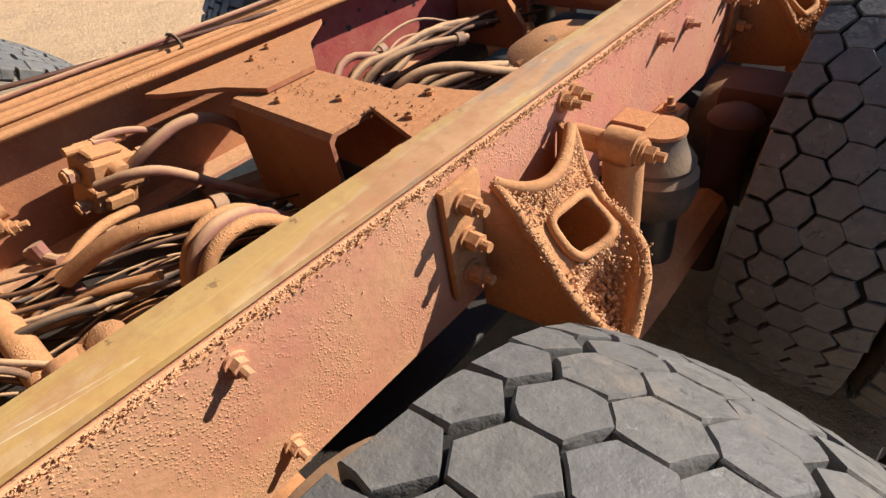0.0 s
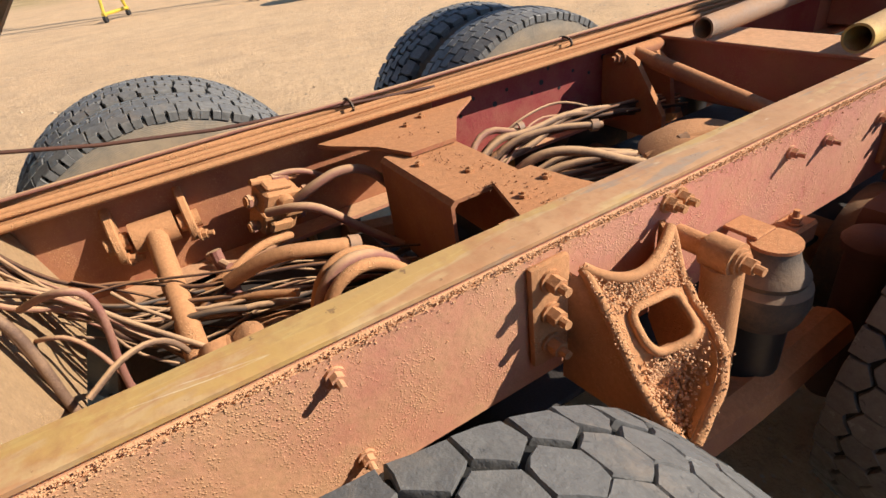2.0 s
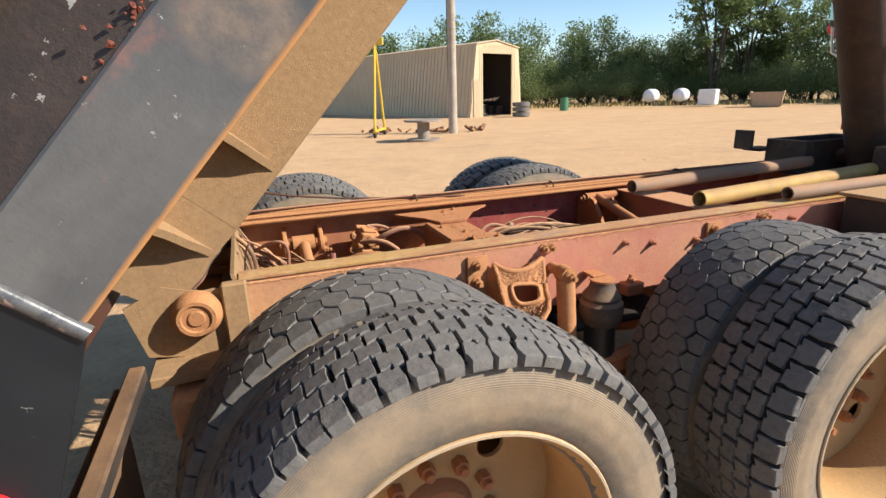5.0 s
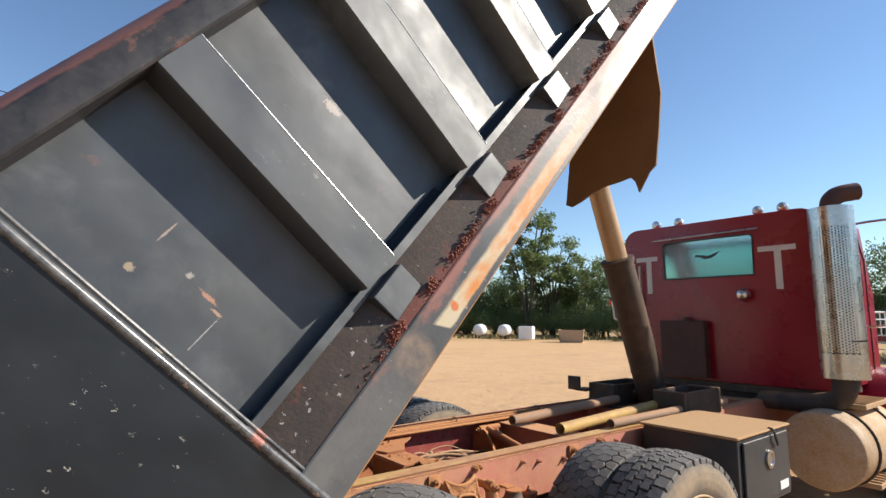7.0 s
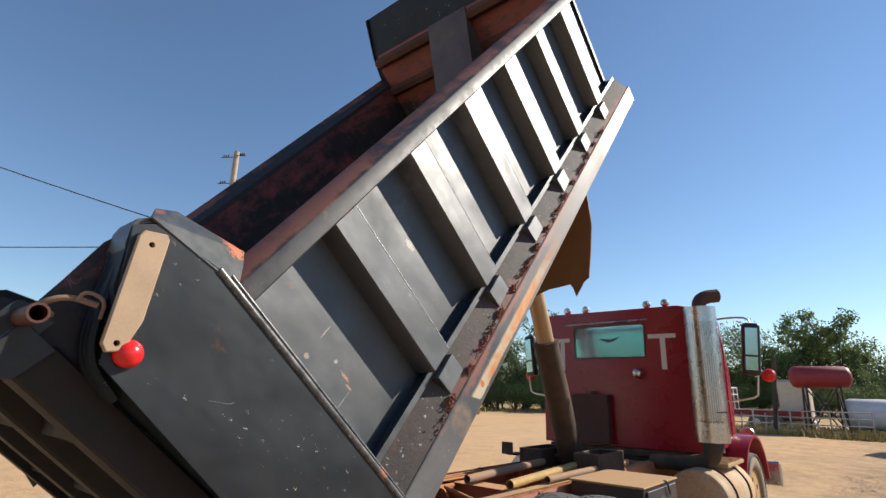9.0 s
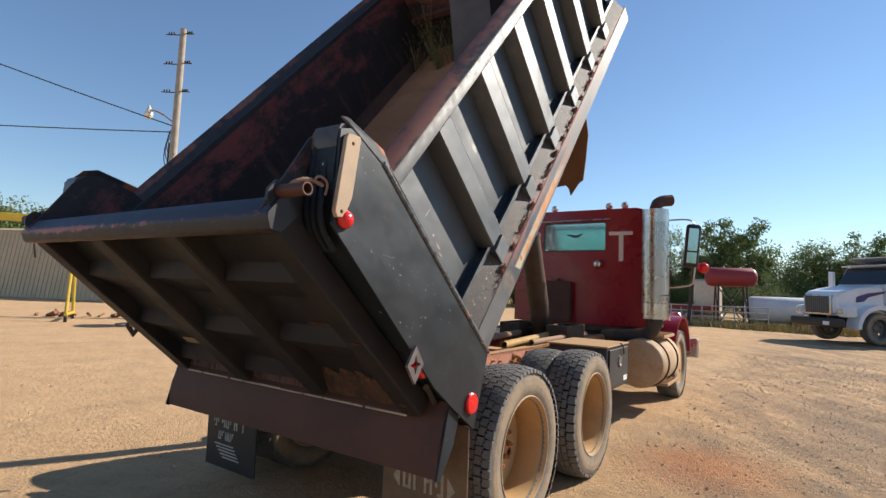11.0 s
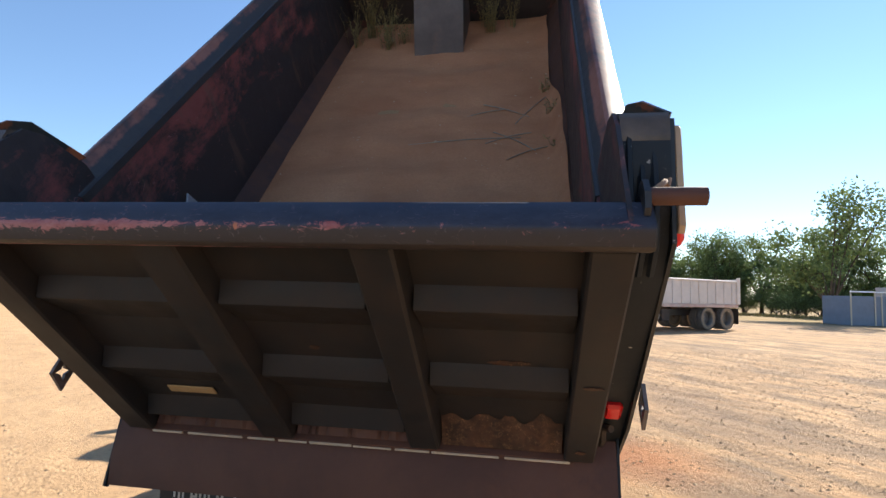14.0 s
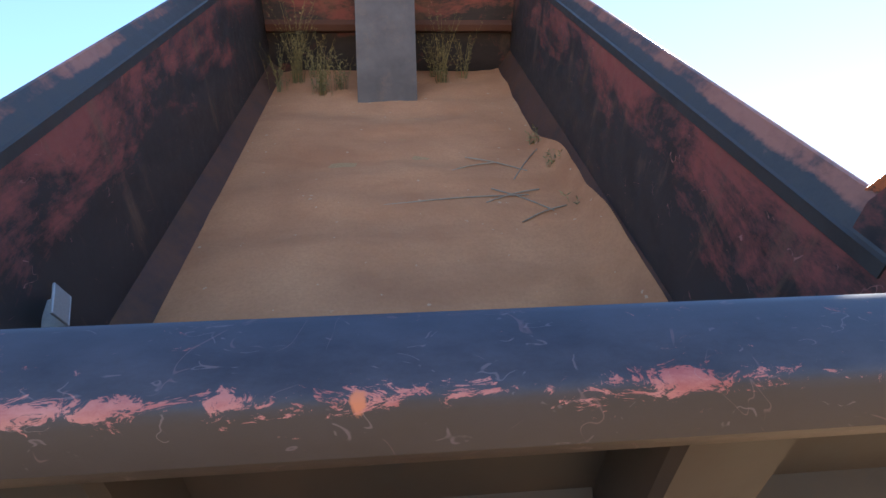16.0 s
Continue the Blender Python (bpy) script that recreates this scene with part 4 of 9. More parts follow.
rail_crumbs()
M_BELLOWS = dusty("dusty_bellows", (0.05, 0.04, 0.035, 1), (0.09, 0.065, 0.05, 1), (0.30, 0.19, 0.115, 1), cover=0.3, up=0.45, scale=5.0)
# crossmember between the rails behind the rear axle housing
def crossmember():
    bm = B()
    # folded channel: top sheet and two legs, open at its ends
    t = 0.008
    prof = [(0.565, 0.70), (0.565, 0.905), (0.575, 0.915), (0.745, 0.915), (0.755, 0.905), (0.755, 0.70), (0.747, 0.70), (0.747, 0.897), (0.738, 0.907), (0.582, 0.907), (0.573, 0.897), (0.573, 0.70)]
    extrude(bm, prof, 0, -0.16, 0.15)
    top = part("crossmember", bm, M_FRAME, truck, "folded steel crossmember caked with red earth")
    bm = B()
    plate(bm, [[(0.152, 0.66), (0.342, 0.60), (0.342, 0.80), (0.25, 0.772), (0.152, 0.757)]], 0.010, Matrix.Translation((0, 0, 0.918)))
    part("gusset", bm, M_FRAME, top)
    bm = B()
    plate(bm, [[(-0.10, 0.62), (-0.10, 0.74), (-0.25, 0.84), (-0.342, 0.95), (-0.342, 0.48), (-0.30, 0.50), (-0.2, 0.58)]], 0.010, Matrix.Translation((0, 0, 0.918)))
    part("gusset", bm, M_FRAME, top)
    bm = B()
    extrude(bm, [(0.58, 0.80), (0.58, 0.918), (0.66, 0.918), (0.66, 0.80)], 0, 0.28, 0.30)
    part("tab", bm, M_FRAME, top)
    for x, y, z in ((-0.05, 0.61, 0.915), (0.06, 0.67, 0.915), (0.25, 0.66, 0.928), (-0.27, 0.70, 0.928), (-0.30, 0.76, 0.928), (0.22, 0.74, 0.928)):
        bm = cyl(B(), (x, y, z), (x, y, z + 0.007), 0.010, seg=6)
        part("bolt", cyl(bm, (x, y, z + 0.007), (x, y, z + 0.012), 0.005, seg=6), M_CAKED, top)
    return top


crossmember()
for y in (1.78, 3.0, 4.4):
    bm = B()
    box(bm, (-0.42, y, 0.72), (0.42, y + 0.10, 0.93), 0.006)
    box(bm, (-0.42, y - 0.04, 0.922), (0.42, y + 0.16, 0.932), 0.002)
    part("crossmember", bm, M_RAIL, truck, "red painted crossmember")

# rear end of the frame: slanting closing plate, side plates and hinge bosses
bm = B()
plate(bm, [[(-0.42, 0.0), (0.42, 0.0), (0.42, 0.29), (-0.42, 0.29)]], 0.012, Matrix.Translation((0, -0.145, 0.70)) @ Euler((radians(103), 0, 0)).to_matrix().to_4x4())
part("end_plate", bm, M_UNDER, truck, "slanting tan dusted closing plate")
for s in (1, -1):
    bm = B()
    plate(bm, [[(-0.46, 0.78), (-0.22, 0.74), (-0.20, 0.96), (-0.30, 0.95), (-0.40, 0.98), (-0.50, 0.93)]], 0.014 * s, Matrix.Translation((0.437 * s, 0, 0)) @ RX)
    hinge = part("hinge_plate", bm, M_UNDER, truck, "dusty hinge side plate")
    bm = lathe(B(), [(0, 0.03), (0, 0.066), (0.016, 0.067), (0.042, 0.060), (0.050, 0.052), (0.056, 0.050), (0.056, 0.040), (0.050, 0.037), (0.050, 0.024), (0.055, 0.020), (0.055, 0.010)], 32, False, Matrix.Translation((0.452 * s, -0.318, 0.893)) @ (Matrix() if s > 0 else Matrix.Rotation(math.pi, 4, "Z")))
    part("hinge_boss", bm, M_CAKED, hinge)
    bm = B()
    box(bm, (0.44 * s, -0.25, 0.70), (0.475 * s, -0.18, 0.97), 0.006)
    part("edge_bar", bm, M_UNDER, hinge)
    bm = B()
    box(bm, (0.40 * s, -0.45, 0.735), (0.56 * s, -0.20, 0.765), 0.004)
    part("shelf_bracket", bm, M_UNDER, hinge)


# suspension on the right rail: cast hanger bracket, shock absorber, air spring
def along(points, t):
    """The place at the share t of a row of points."""
    k = t * (len(points) - 1)
    i = min(int(k), len(points) - 2)
    return points[i].lerp(points[i + 1], k - i)


def hanger(side, y0, parent):
    """A cast bracket off the rail: two flaring webs, a holed shell between them and a pocket of earth below the hole."""
    s = side

    def P(x, y, z):
        return Vector((s * x, y0 + y, z))
    bm = B()
    box(bm, (0.43 * s, y0 - 0.055, 0.745), (0.445 * s, y0 + 0.02, 0.935), 0.008, None, 2)
    top = part("hanger_bracket", bm, M_CAKED, parent, "cast steel hanger bracket heaped with dry earth")
    back = [P(0.448, 0.040, 0.900), P(0.50, 0.034, 0.857), P(0.535, 0.030, 0.819), P(0.57, 0.027, 0.775), P(0.61, 0.028, 0.737), P(0.655, 0.040, 0.70)]
    fore = [P(0.458, 0.222, 0.900), P(0.49, 0.214, 0.837), P(0.53, 0.198, 0.807), P(0.58, 0.179, 0.796), P(0.62, 0.153, 0.779), P(0.645, 0.116, 0.759), P(0.662, 0.050, 0.708)]

    def shell(t, w):
        p = along(back, t).lerp(along(fore, t), w)
        bow = 4 * w * (1 - w)
        lip = max(0.0, 1 - t / 0.3)
        p += Vector((s * 0.040, -0.020, -0.022)) * bow * lip
        pocket = max(0.0, 1 - abs(t - 0.78) / 0.28)
        return p + Vector((-s * 0.055, 0.0, -0.035)) * bow * pocket
    nt, nw = 26, 18
    bm = B()
    grid = [[bm.verts.new(shell(i / nt, j / nw)) for j in range(nw + 1)] for i in range(nt + 1)]
    for i in range(nt):
        for j in range(nw):
            t, w = (i + 0.5) / nt, (j + 0.5) / nw
            if (abs(t - 0.37) / 0.165) ** 3 + (abs(w - 0.52) / 0.31) ** 3 > 1:
                bm.faces.new((grid[i][j], grid[i][j + 1], grid[i + 1][j + 1], grid[i + 1][j]))
    bmesh.ops.delete(bm, geom=[v for v in bm.verts if not v.link_faces], context="VERTS")
    bmesh.ops.recalc_face_normals(bm, faces=bm.faces)
    bmesh.ops.solidify(bm, geom=list(bm.faces), thickness=0.011)
    part("shell", bm, M_CAKED, top, "", None, 60)
    # webs from the rims back to the rail
    r = random.Random(41)
    for rim, y in ((back, 0.012), (fore, 0.235)):
        bm = B()
        rows = []
        for k in range(15):
            p = along(rim, k / 14)
            q = Vector((s * 0.436, y0 + y, p.z - 0.02 * k / 14))
            rows.append((p, p.lerp(q, 0.5) + Vector((s * 0.01, 0, -0.01)), q))
        vs = [[bm.verts.new(p) for p in row] for row in rows]
        for r0, r1 in zip(vs, vs[1:]):
            for k in range(2):
                bm.faces.new((r0[k], r0[k + 1], r1[k + 1], r1[k]))
        bmesh.ops.recalc_face_normals(bm, faces=bm.faces)
        bmesh.ops.solidify(bm, geom=list(bm.faces), thickness=0.010)
        part("web", bm, M_CAKED, top, "", None, 60)
        bm = tube(B(), [along(rim, k / 22) + Vector((r.uniform(-1, 1), r.uniform(-1, 1), r.uniform(-1, 1))) * 0.0012 for k in range(23)], 0.0085, 8, 1)
        part("rim", bm, M_CAKED, top, "", None, 60)
    loop = []
    for k in range(29):
        a = 2 * math.pi * k / 28
        c, d = math.cos(a), math.sin(a)
        grow = (abs(c) ** 3 + abs(d) ** 3) ** (-1 / 3)
        loop.append(shell(0.37 + 0.165 * grow * c, 0.52 + 0.31 * grow * d) + Vector((s * 0.004, 0, 0.003)))
    part("hole_rim", tube(B(), loop, 0.0075, 7), M_CAKED, top, "", None, 60)
    part("saddle", tube(B(), [shell(0, k / 16) for k in range(17)], 0.0095, 8, 1), M_CAKED, top, "", None, 60)
    for z in (0.905, 0.845, 0.785):
        part("bolt", bolt(B(), (0.445 * s, y0 - 0.022, z), (s, 0, 0), 0.014, 0.020), M_CAKED, top)
    for y in (0.245, 0.275):
        part("bolt", bolt(B(), (0.43 * s, y0 + y, 0.925), (s, 0, 0), 0.013, 0.016), M_CAKED, top)
    spots = []
    for _ in range(1300):
        t, w = min(0.97, max(0.58, r.gauss(0.75, 0.09))), min(0.9, max(0.12, r.gauss(0.5, 0.17)))
        spots.append((shell(t, w) + Vector((s * 0.004, 0, 0.004 + 0.012 * r.random())), r.uniform(0.0012, 0.0040)))
    for _ in range(900):
        t, w = r.random() ** 2 * 0.25, r.random()
        spots.append((shell(t, w) + Vector((s * 0.003, 0, 0.005)), r.uniform(0.001, 0.003)))
    for _ in range(700):
        rim = r.choice((back, fore))
        spots.append((along(rim, r.random()) + Vector((s * 0.002 + r.gauss(0, 0.003), r.gauss(0, 0.004), 0.007)), r.uniform(0.0008, 0.0026)))
    o = part("loose_earth", crumbs("loose_earth", spots, M_CRUMB, r), None, top, "crumbs of dry reddish earth")
    o["kind"] = "stuff"
    return top


hanger(1, 0.57, truck)
hanger(1, 1.62, truck)
hanger(-1, 0.57, truck)
for s in (1, -1):
    for y in (0.85, 2.06):
        bm = B()
        cyl(bm, (0.522 * s, y, 0.835), (0.530 * s, y + 0.02, 0.50), 0.033, seg=20)
        shock = part("shock_absorber", bm, M_CAKED, truck, "dusty shock absorber on the rail")
        bm = B()
        cyl(bm, (0.432 * s, y, 0.85), (0.492 * s, y, 0.85), 0.020, seg=16)
        cyl(bm, (0.492 * s, y, 0.85), (0.545 * s, y, 0.85), 0.030, seg=20)
        cyl(bm, (0.545 * s, y, 0.85), (0.552 * s, y, 0.85), 0.023, seg=16)
        bolt(bm, (0.552 * s, y, 0.85), (s, 0, 0), 0.014, 0.016)
        part("shock_pin", bm, M_CAKED, shock)
        # air spring: flared bead over a dark piston, hung from a bracket on the rail
        bm = lathe(B(), [(-0.10, 0.066), (-0.085, 0.074), (-0.05, 0.081), (-0.02, 0.078), (-0.008, 0.066), (0.004, 0.070), (0.016, 0.062), (0.03, 0.050), (0.06, 0.040), (0.06, 0.01)], 32, False, Matrix.Translation((0.517 * s, y + 0.16, 0.74)) @ Matrix.Rotation(-math.pi / 2, 4, "Y"))
        bag = part("air_spring", bm, M_BELLOWS, truck, "dusty rubber air spring bellows")
        bm = lathe(B(), [(-0.27, 0.01), (-0.27, 0.058), (-0.10, 0.056), (-0.085, 0.02)], 28, False, Matrix.Translation((0.517 * s, y + 0.16, 0.74)) @ Matrix.Rotation(-math.pi / 2, 4, "Y"))
        part("piston", bm, M_BLACKHOLE, bag, "black spring piston")
        bm = B()
        cyl(bm, (0.517 * s, y + 0.16, 0.801), (0.517 * s, y + 0.16, 0.808), 0.045, seg=20)
        box(bm, (min(0.434 * s, 0.50 * s), y + 0.13, 0.808), (max(0.434 * s, 0.50 * s), y + 0.19, 0.816), 0.002)
        part("spring_bracket", bm, M_FRAME, bag)
        bm = B()
        box(bm, (min(0.434 * s, 0.49 * s), y + 0.30, 0.70), (max(0.434 * s, 0.49 * s), y + 0.38, 0.75), 0.006)
        bolt(bm, (0.465 * s, y + 0.33, 0.75), (0, 0, 1), 0.012, 0.012)
        part("clamp_block", bm, M_FRAME, truck)
        # brake chamber standing behind the spring
        bm = lathe(B(), [(-0.44, 0.01), (-0.44, 0.036), (-0.06, 0.044), (-0.035, 0.044), (-0.03, 0.056), (-0.012, 0.058), (0.0, 0.050), (0.012, 0.03), (0.015, 0.005)], 28, False, Matrix.Translation((0.565 * s, y + 0.46, 0.71)) @ Matrix.Rotation(-math.pi / 2, 4, "Y"))
        part("brake_chamber", bm, M_RUST, truck, "brown steel chamber behind the air spring")
        bm = B()
        box(bm, (0.50 * s, y + 0.50, 0.60), (0.64 * s, y + 0.64, 0.745), 0.03, None, 2)
        part("axle_seat", bm, M_RUST, truck)
        # trailing beam under the spring
        bm = B()
        tube(bm, [(0.56 * s, y - 0.3, 0.52), (0.56 * s, y + 0.02, 0.46), (0.56 * s, y + 0.40, 0.50)], 0.05, 8, 2)
        part("trailing_beam", bm, M_FRAME, truck)
for y in AXLES:
    bm = B()
    cyl(bm, (-0.95, y, HUB_Z), (0.95, y, HUB_Z), 0.075, seg=20)
    bmesh.ops.create_uvsphere(bm, u_segments=20, v_segments=12, radius=0.21, matrix=Matrix.Translation((0, y, HUB_Z)) @ Matrix.Diagonal((0.9, 1, 1, 1)))
    part("axle", bm, M_FRAME, truck, "axle housing caked with red earth")
    for s in (1, -1):
        bm = B()
        cyl(bm, (0.44 * s, y + 0.02, 0.52), (0.60 * s, y + 0.02, 0.52), 0.175, seg=28)
        part("brake_drum", bm, M_DARKSTEEL, truck)
# unseen dark plate added to keep bright ground out of the bay
bm = B()
box(bm, (-0.33, -0.13, 0.575), (0.33, 0.50, 0.60), 0.008)
part("belly_plate", bm, M_DARKSTEEL, truck, "dark plate added to close the bay below the lines")
bm = B()
cyl(bm, (0, 0.2, 0.6), (0, 4.4, 0.66), 0.055, seg=16)
part("drive_shaft", bm, M_FRAME, truck)


# hoses, lines and valves between the rails
def hose(pts, r, mat=None, label="", smooth=2):
    bm = B()
    tube(bm, pts, r, 14 if r > 0.012 else 10 if r > 0.006 else 7, smooth)
    return part("hose", bm, mat or M_HOSE, truck, label, None, 75)


def wires(n, spine, spread, radii, mats, seed):
    """Loose lines that follow one spine of (place, share of the spread)."""
    q = random.Random(seed)
    for k in range(n):
        off = Vector((q.uniform(-1, 1), q.uniform(-1, 1), q.uniform(-1, 1)))
        pts = []
        for p, share in spine:
            off = off * 0.45 + Vector((q.uniform(-1, 1), q.uniform(-0.6, 0.6), q.uniform(-1, 1))) * 0.75
            pts.append(Vector(p) + off * spread * share)
        hose(pts, q.choice(radii), mats[k % len(mats)])


M_WIRE = dusty("tan_dusted_wire", (0.09, 0.05, 0.035, 1), (0.20, 0.12, 0.08, 1), (0.54, 0.33, 0.18, 1), cover=0.30, up=0.45, scale=9.0)
# air lines from the valve and over the axle
hose([(-0.33, 0.35, 0.890), (-0.33, 0.40, 0.888), (-0.33, 0.445, 0.868), (-0.32, 0.49, 0.835)], 0.0075, M_HOSE_PALE)
hose([(-0.28, 0.37, 0.83), (-0.25, 0.42, 0.866), (-0.25, 0.49, 0.884), (-0.24, 0.56, 0.868), (-0.22, 0.61, 0.80)], 0.012, M_HOSE_PALE, "pinkish dusty air hose")
hose([(-0.26, 0.30, 0.835), (-0.20, 0.36, 0.853), (-0.18, 0.41, 0.836), (-0.13, 0.48, 0.77), (-0.08, 0.55, 0.72)], 0.011, M_HOSE_PALE)
hose([(-0.10, 0.16, 0.79), (-0.04, 0.25, 0.846), (0.0, 0.33, 0.845), (0.0, 0.42, 0.818)], 0.016, M_CAKED, "thick dusty hose with a band clamp")
bm = B()
pipe(bm, (0.0, 0.395, 0.826), (0.0, 0.418, 0.819), 0.0195, 0.004)
part("hose_clamp", bm, M_STEELTUBE, truck, "worn band clamp")
for dx, rr_ in ((0.0, 0.013), (0.035, 0.012), (-0.03, 0.008)):
    hose([(0.10 + dx, 0.26, 0.68), (0.11 + dx, 0.285, 0.80), (0.115 + dx, 0.32, 0.85), (0.11 + dx, 0.37, 0.862), (0.09 + dx, 0.43, 0.83), (0.05 + dx, 0.52, 0.72)], rr_, M_HOSE_PALE if dx == 0 else M_CAKED)
hose([(-0.16, 0.03, 0.75), (-0.09, 0.17, 0.755), (0.0, 0.27, 0.765)], 0.009, M_CAKED)
hose([(-0.20, 0.05, 0.73), (-0.15, 0.16, 0.775), (-0.19, 0.25, 0.80), (-0.22, 0.33, 0.78)], 0.010, M_CAKED)
BUNDLE = [((-0.31, -0.28, 1.07), 0.5), ((-0.28, -0.235, 0.985), 0.4), ((-0.23, -0.185, 0.905), 0.6), ((-0.18, -0.115, 0.825), 0.9), ((-0.15, -0.02, 0.765), 1.1), ((-0.12, 0.11, 0.730), 0.9), ((-0.10, 0.27, 0.715), 1.0), ((-0.07, 0.42, 0.695), 1.0), ((-0.03, 0.56, 0.67), 0.8)]
wires(15, BUNDLE, 0.050, (0.0024, 0.0028, 0.0036, 0.0048), (M_WIRE, M_HOSE_PALE, M_WIRE, M_HOSE), 31)
wires(10, BUNDLE[3:], 0.095, (0.003, 0.0045, 0.007), (M_HOSE, M_WIRE, M_DARKSTEEL), 32)
wires(7, [((-0.30, -0.30, 1.0), 0.2), ((-0.15, -0.255, 0.95), 0.6), ((-0.12, -0.18, 0.91), 1.0), ((-0.10, -0.10, 0.86), 1.3), ((-0.06, -0.03, 0.80), 1.6), ((-0.02, 0.06, 0.72), 1.2)], 0.035, (0.003, 0.004, 0.0055), (M_WIRE, M_HOSE_PALE), 33)
# loops standing up at the frame's rear end
hose([(-0.20, -0.25, 0.965), (-0.06, -0.215, 0.975), (0.0, -0.18, 0.962), (0.01, -0.155, 0.92), (0.02, -0.148, 0.848), (0.03, -0.147, 0.762), (0.03, -0.14, 0.64)], 0.0085, M_WIRE, "tan dusted line looping down")
hose([(-0.20, -0.25, 0.955), (-0.07, -0.21, 0.950), (-0.03, -0.18, 0.93), (-0.01, -0.165, 0.87), (0.0, -0.16, 0.78), (0.0, -0.15, 0.64)], 0.0055, M_WIRE)
hose([(-0.08, -0.16, 0.90), (0.02, -0.098, 0.955), (0.05, -0.06, 0.965), (0.05, -0.037, 0.95), (0.055, -0.032, 0.90), (0.06, -0.053, 0.785), (0.06, -0.05, 0.64)], 0.0065, M_HOSE_PALE)
hose([(0.10, -0.15, 0.97), (0.145, -0.16, 1.0), (0.15, -0.175, 0.975), (0.15, -0.187, 0.92), (0.15, -0.19, 0.80)], 0.0035, M_HOSE)
hose([(-0.14, -0.20, 0.80), (-0.06, -0.15, 0.845), (-0.04, -0.105, 0.835), (0.02, -0.06, 0.78), (0.10, -0.03, 0.68)], 0.0045, M_HOSE_PALE)
hose([(0.10, -0.10, 0.80), (0.06, -0.03, 0.83), (0.02, 0.03, 0.80), (0.0, 0.06, 0.70)], 0.006, M_WIRE)
hose([(-0.02, -0.02, 0.90), (0.03, 0.01, 0.885), (0.05, 0.05, 0.85)], 0.0035, M_WIRE)
# lines slung from the bay over the end plate towards the bed's hinge
wires(6, [((-0.14, -0.10, 0.86), 0.8), ((-0.16, -0.22, 0.95), 0.6), ((-0.02, -0.275, 0.955), 0.7), ((0.12, -0.30, 0.945), 0.8), ((0.26, -0.315, 0.93), 0.8), ((0.36, -0.35, 0.92), 0.7)], 0.022, (0.0035, 0.005, 0.0065), (M_WIRE, M_DARKSTEEL, M_HOSE_PALE), 34)
# thin rusty rod lying from the bed hinge over the left rail
hose([(-0.43, -0.30, 1.115), (-0.42, 0.15, 1.02), (-0.40, 0.62, 0.985), (-0.37, 0.85, 0.975)], 0.0045, M_RUST, "thin rusty rod", 1)
# bundle in the forward bay
FORE = [((-0.20, 0.80, 0.72), 0.7), ((-0.24, 0.92, 0.79), 0.9), ((-0.25, 1.05, 0.815), 0.9), ((-0.27, 1.22, 0.805), 0.9), ((-0.28, 1.42, 0.78), 0.8), ((-0.26, 1.75, 0.72), 0.6)]
wires(15, FORE, 0.062, (0.004, 0.005, 0.007, 0.010), (M_WIRE, M_HOSE, M_HOSE_PALE, M_HOSE), 35)
wires(8, [((-0.05, 0.82, 0.70), 0.5), ((-0.06, 0.95, 0.74), 1.0), ((0.0, 1.1, 0.75), 1.2), ((0.05, 1.3, 0.73), 1.0), ((0.06, 1.6, 0.70), 0.8)], 0.07, (0.005, 0.008, 0.012), (M_HOSE, M_WIRE, M_DARKSTEEL), 36)
hose([(-0.10, 0.84, 0.70), (-0.09, 0.90, 0.79), (-0.05, 0.97, 0.832), (0.0, 1.06, 0.82), (0.04, 1.16, 0.77), (0.10, 1.26, 0.74)], 0.013, M_WIRE)
hose([(-0.20, 0.86, 0.74), (-0.19, 0.95, 0.825), (-0.15, 1.08, 0.84), (-0.10, 1.22, 0.82)], 0.010, M_WIRE)
hose([(0.06, 1.22, 0.765), (0.10, 1.30, 0.80), (0.16, 1.42, 0.81), (0.22, 1.5, 0.80)], 0.013, M_CAKED)
for p, q in (((-0.115, 1.19, 0.822), (-0.107, 1.21, 0.820)), ((0.098, 1.295, 0.797), (0.108, 1.315, 0.803)), ((-0.245, 1.03, 0.83), (-0.248, 1.05, 0.83))):
    part("hose_clamp", pipe(B(), p, q, 0.017, 0.004), M_STEELTUBE, truck)
# lines lying along the left rail
r = random.Random(11)
for k, (x, z, rr) in enumerate(((-0.415, 0.980, 0.012), (-0.385, 0.975, 0.008), (-0.36, 0.972, 0.006), (-0.40, 0.997, 0.005), (-0.335, 0.955, 0.008))):
    hose([(x + r.uniform(-0.008, 0.008), -0.22 + 0.45 * i, z + r.uniform(-0.004, 0.004)) for i in range(9)], rr, M_CAKED if k != 3 else M_HOSE_PALE, smooth=1)
for y in (0.6, 1.35, 2.2):
    bm = B()
    tube(bm, [(-0.392 + 0.034 * math.cos(t), y, 0.985 + 0.017 * math.sin(t)) for t in (k * 0.698 for k in range(10))], 0.004, 6)
    part("cable_tie", bm, M_DARKSTEEL, truck)


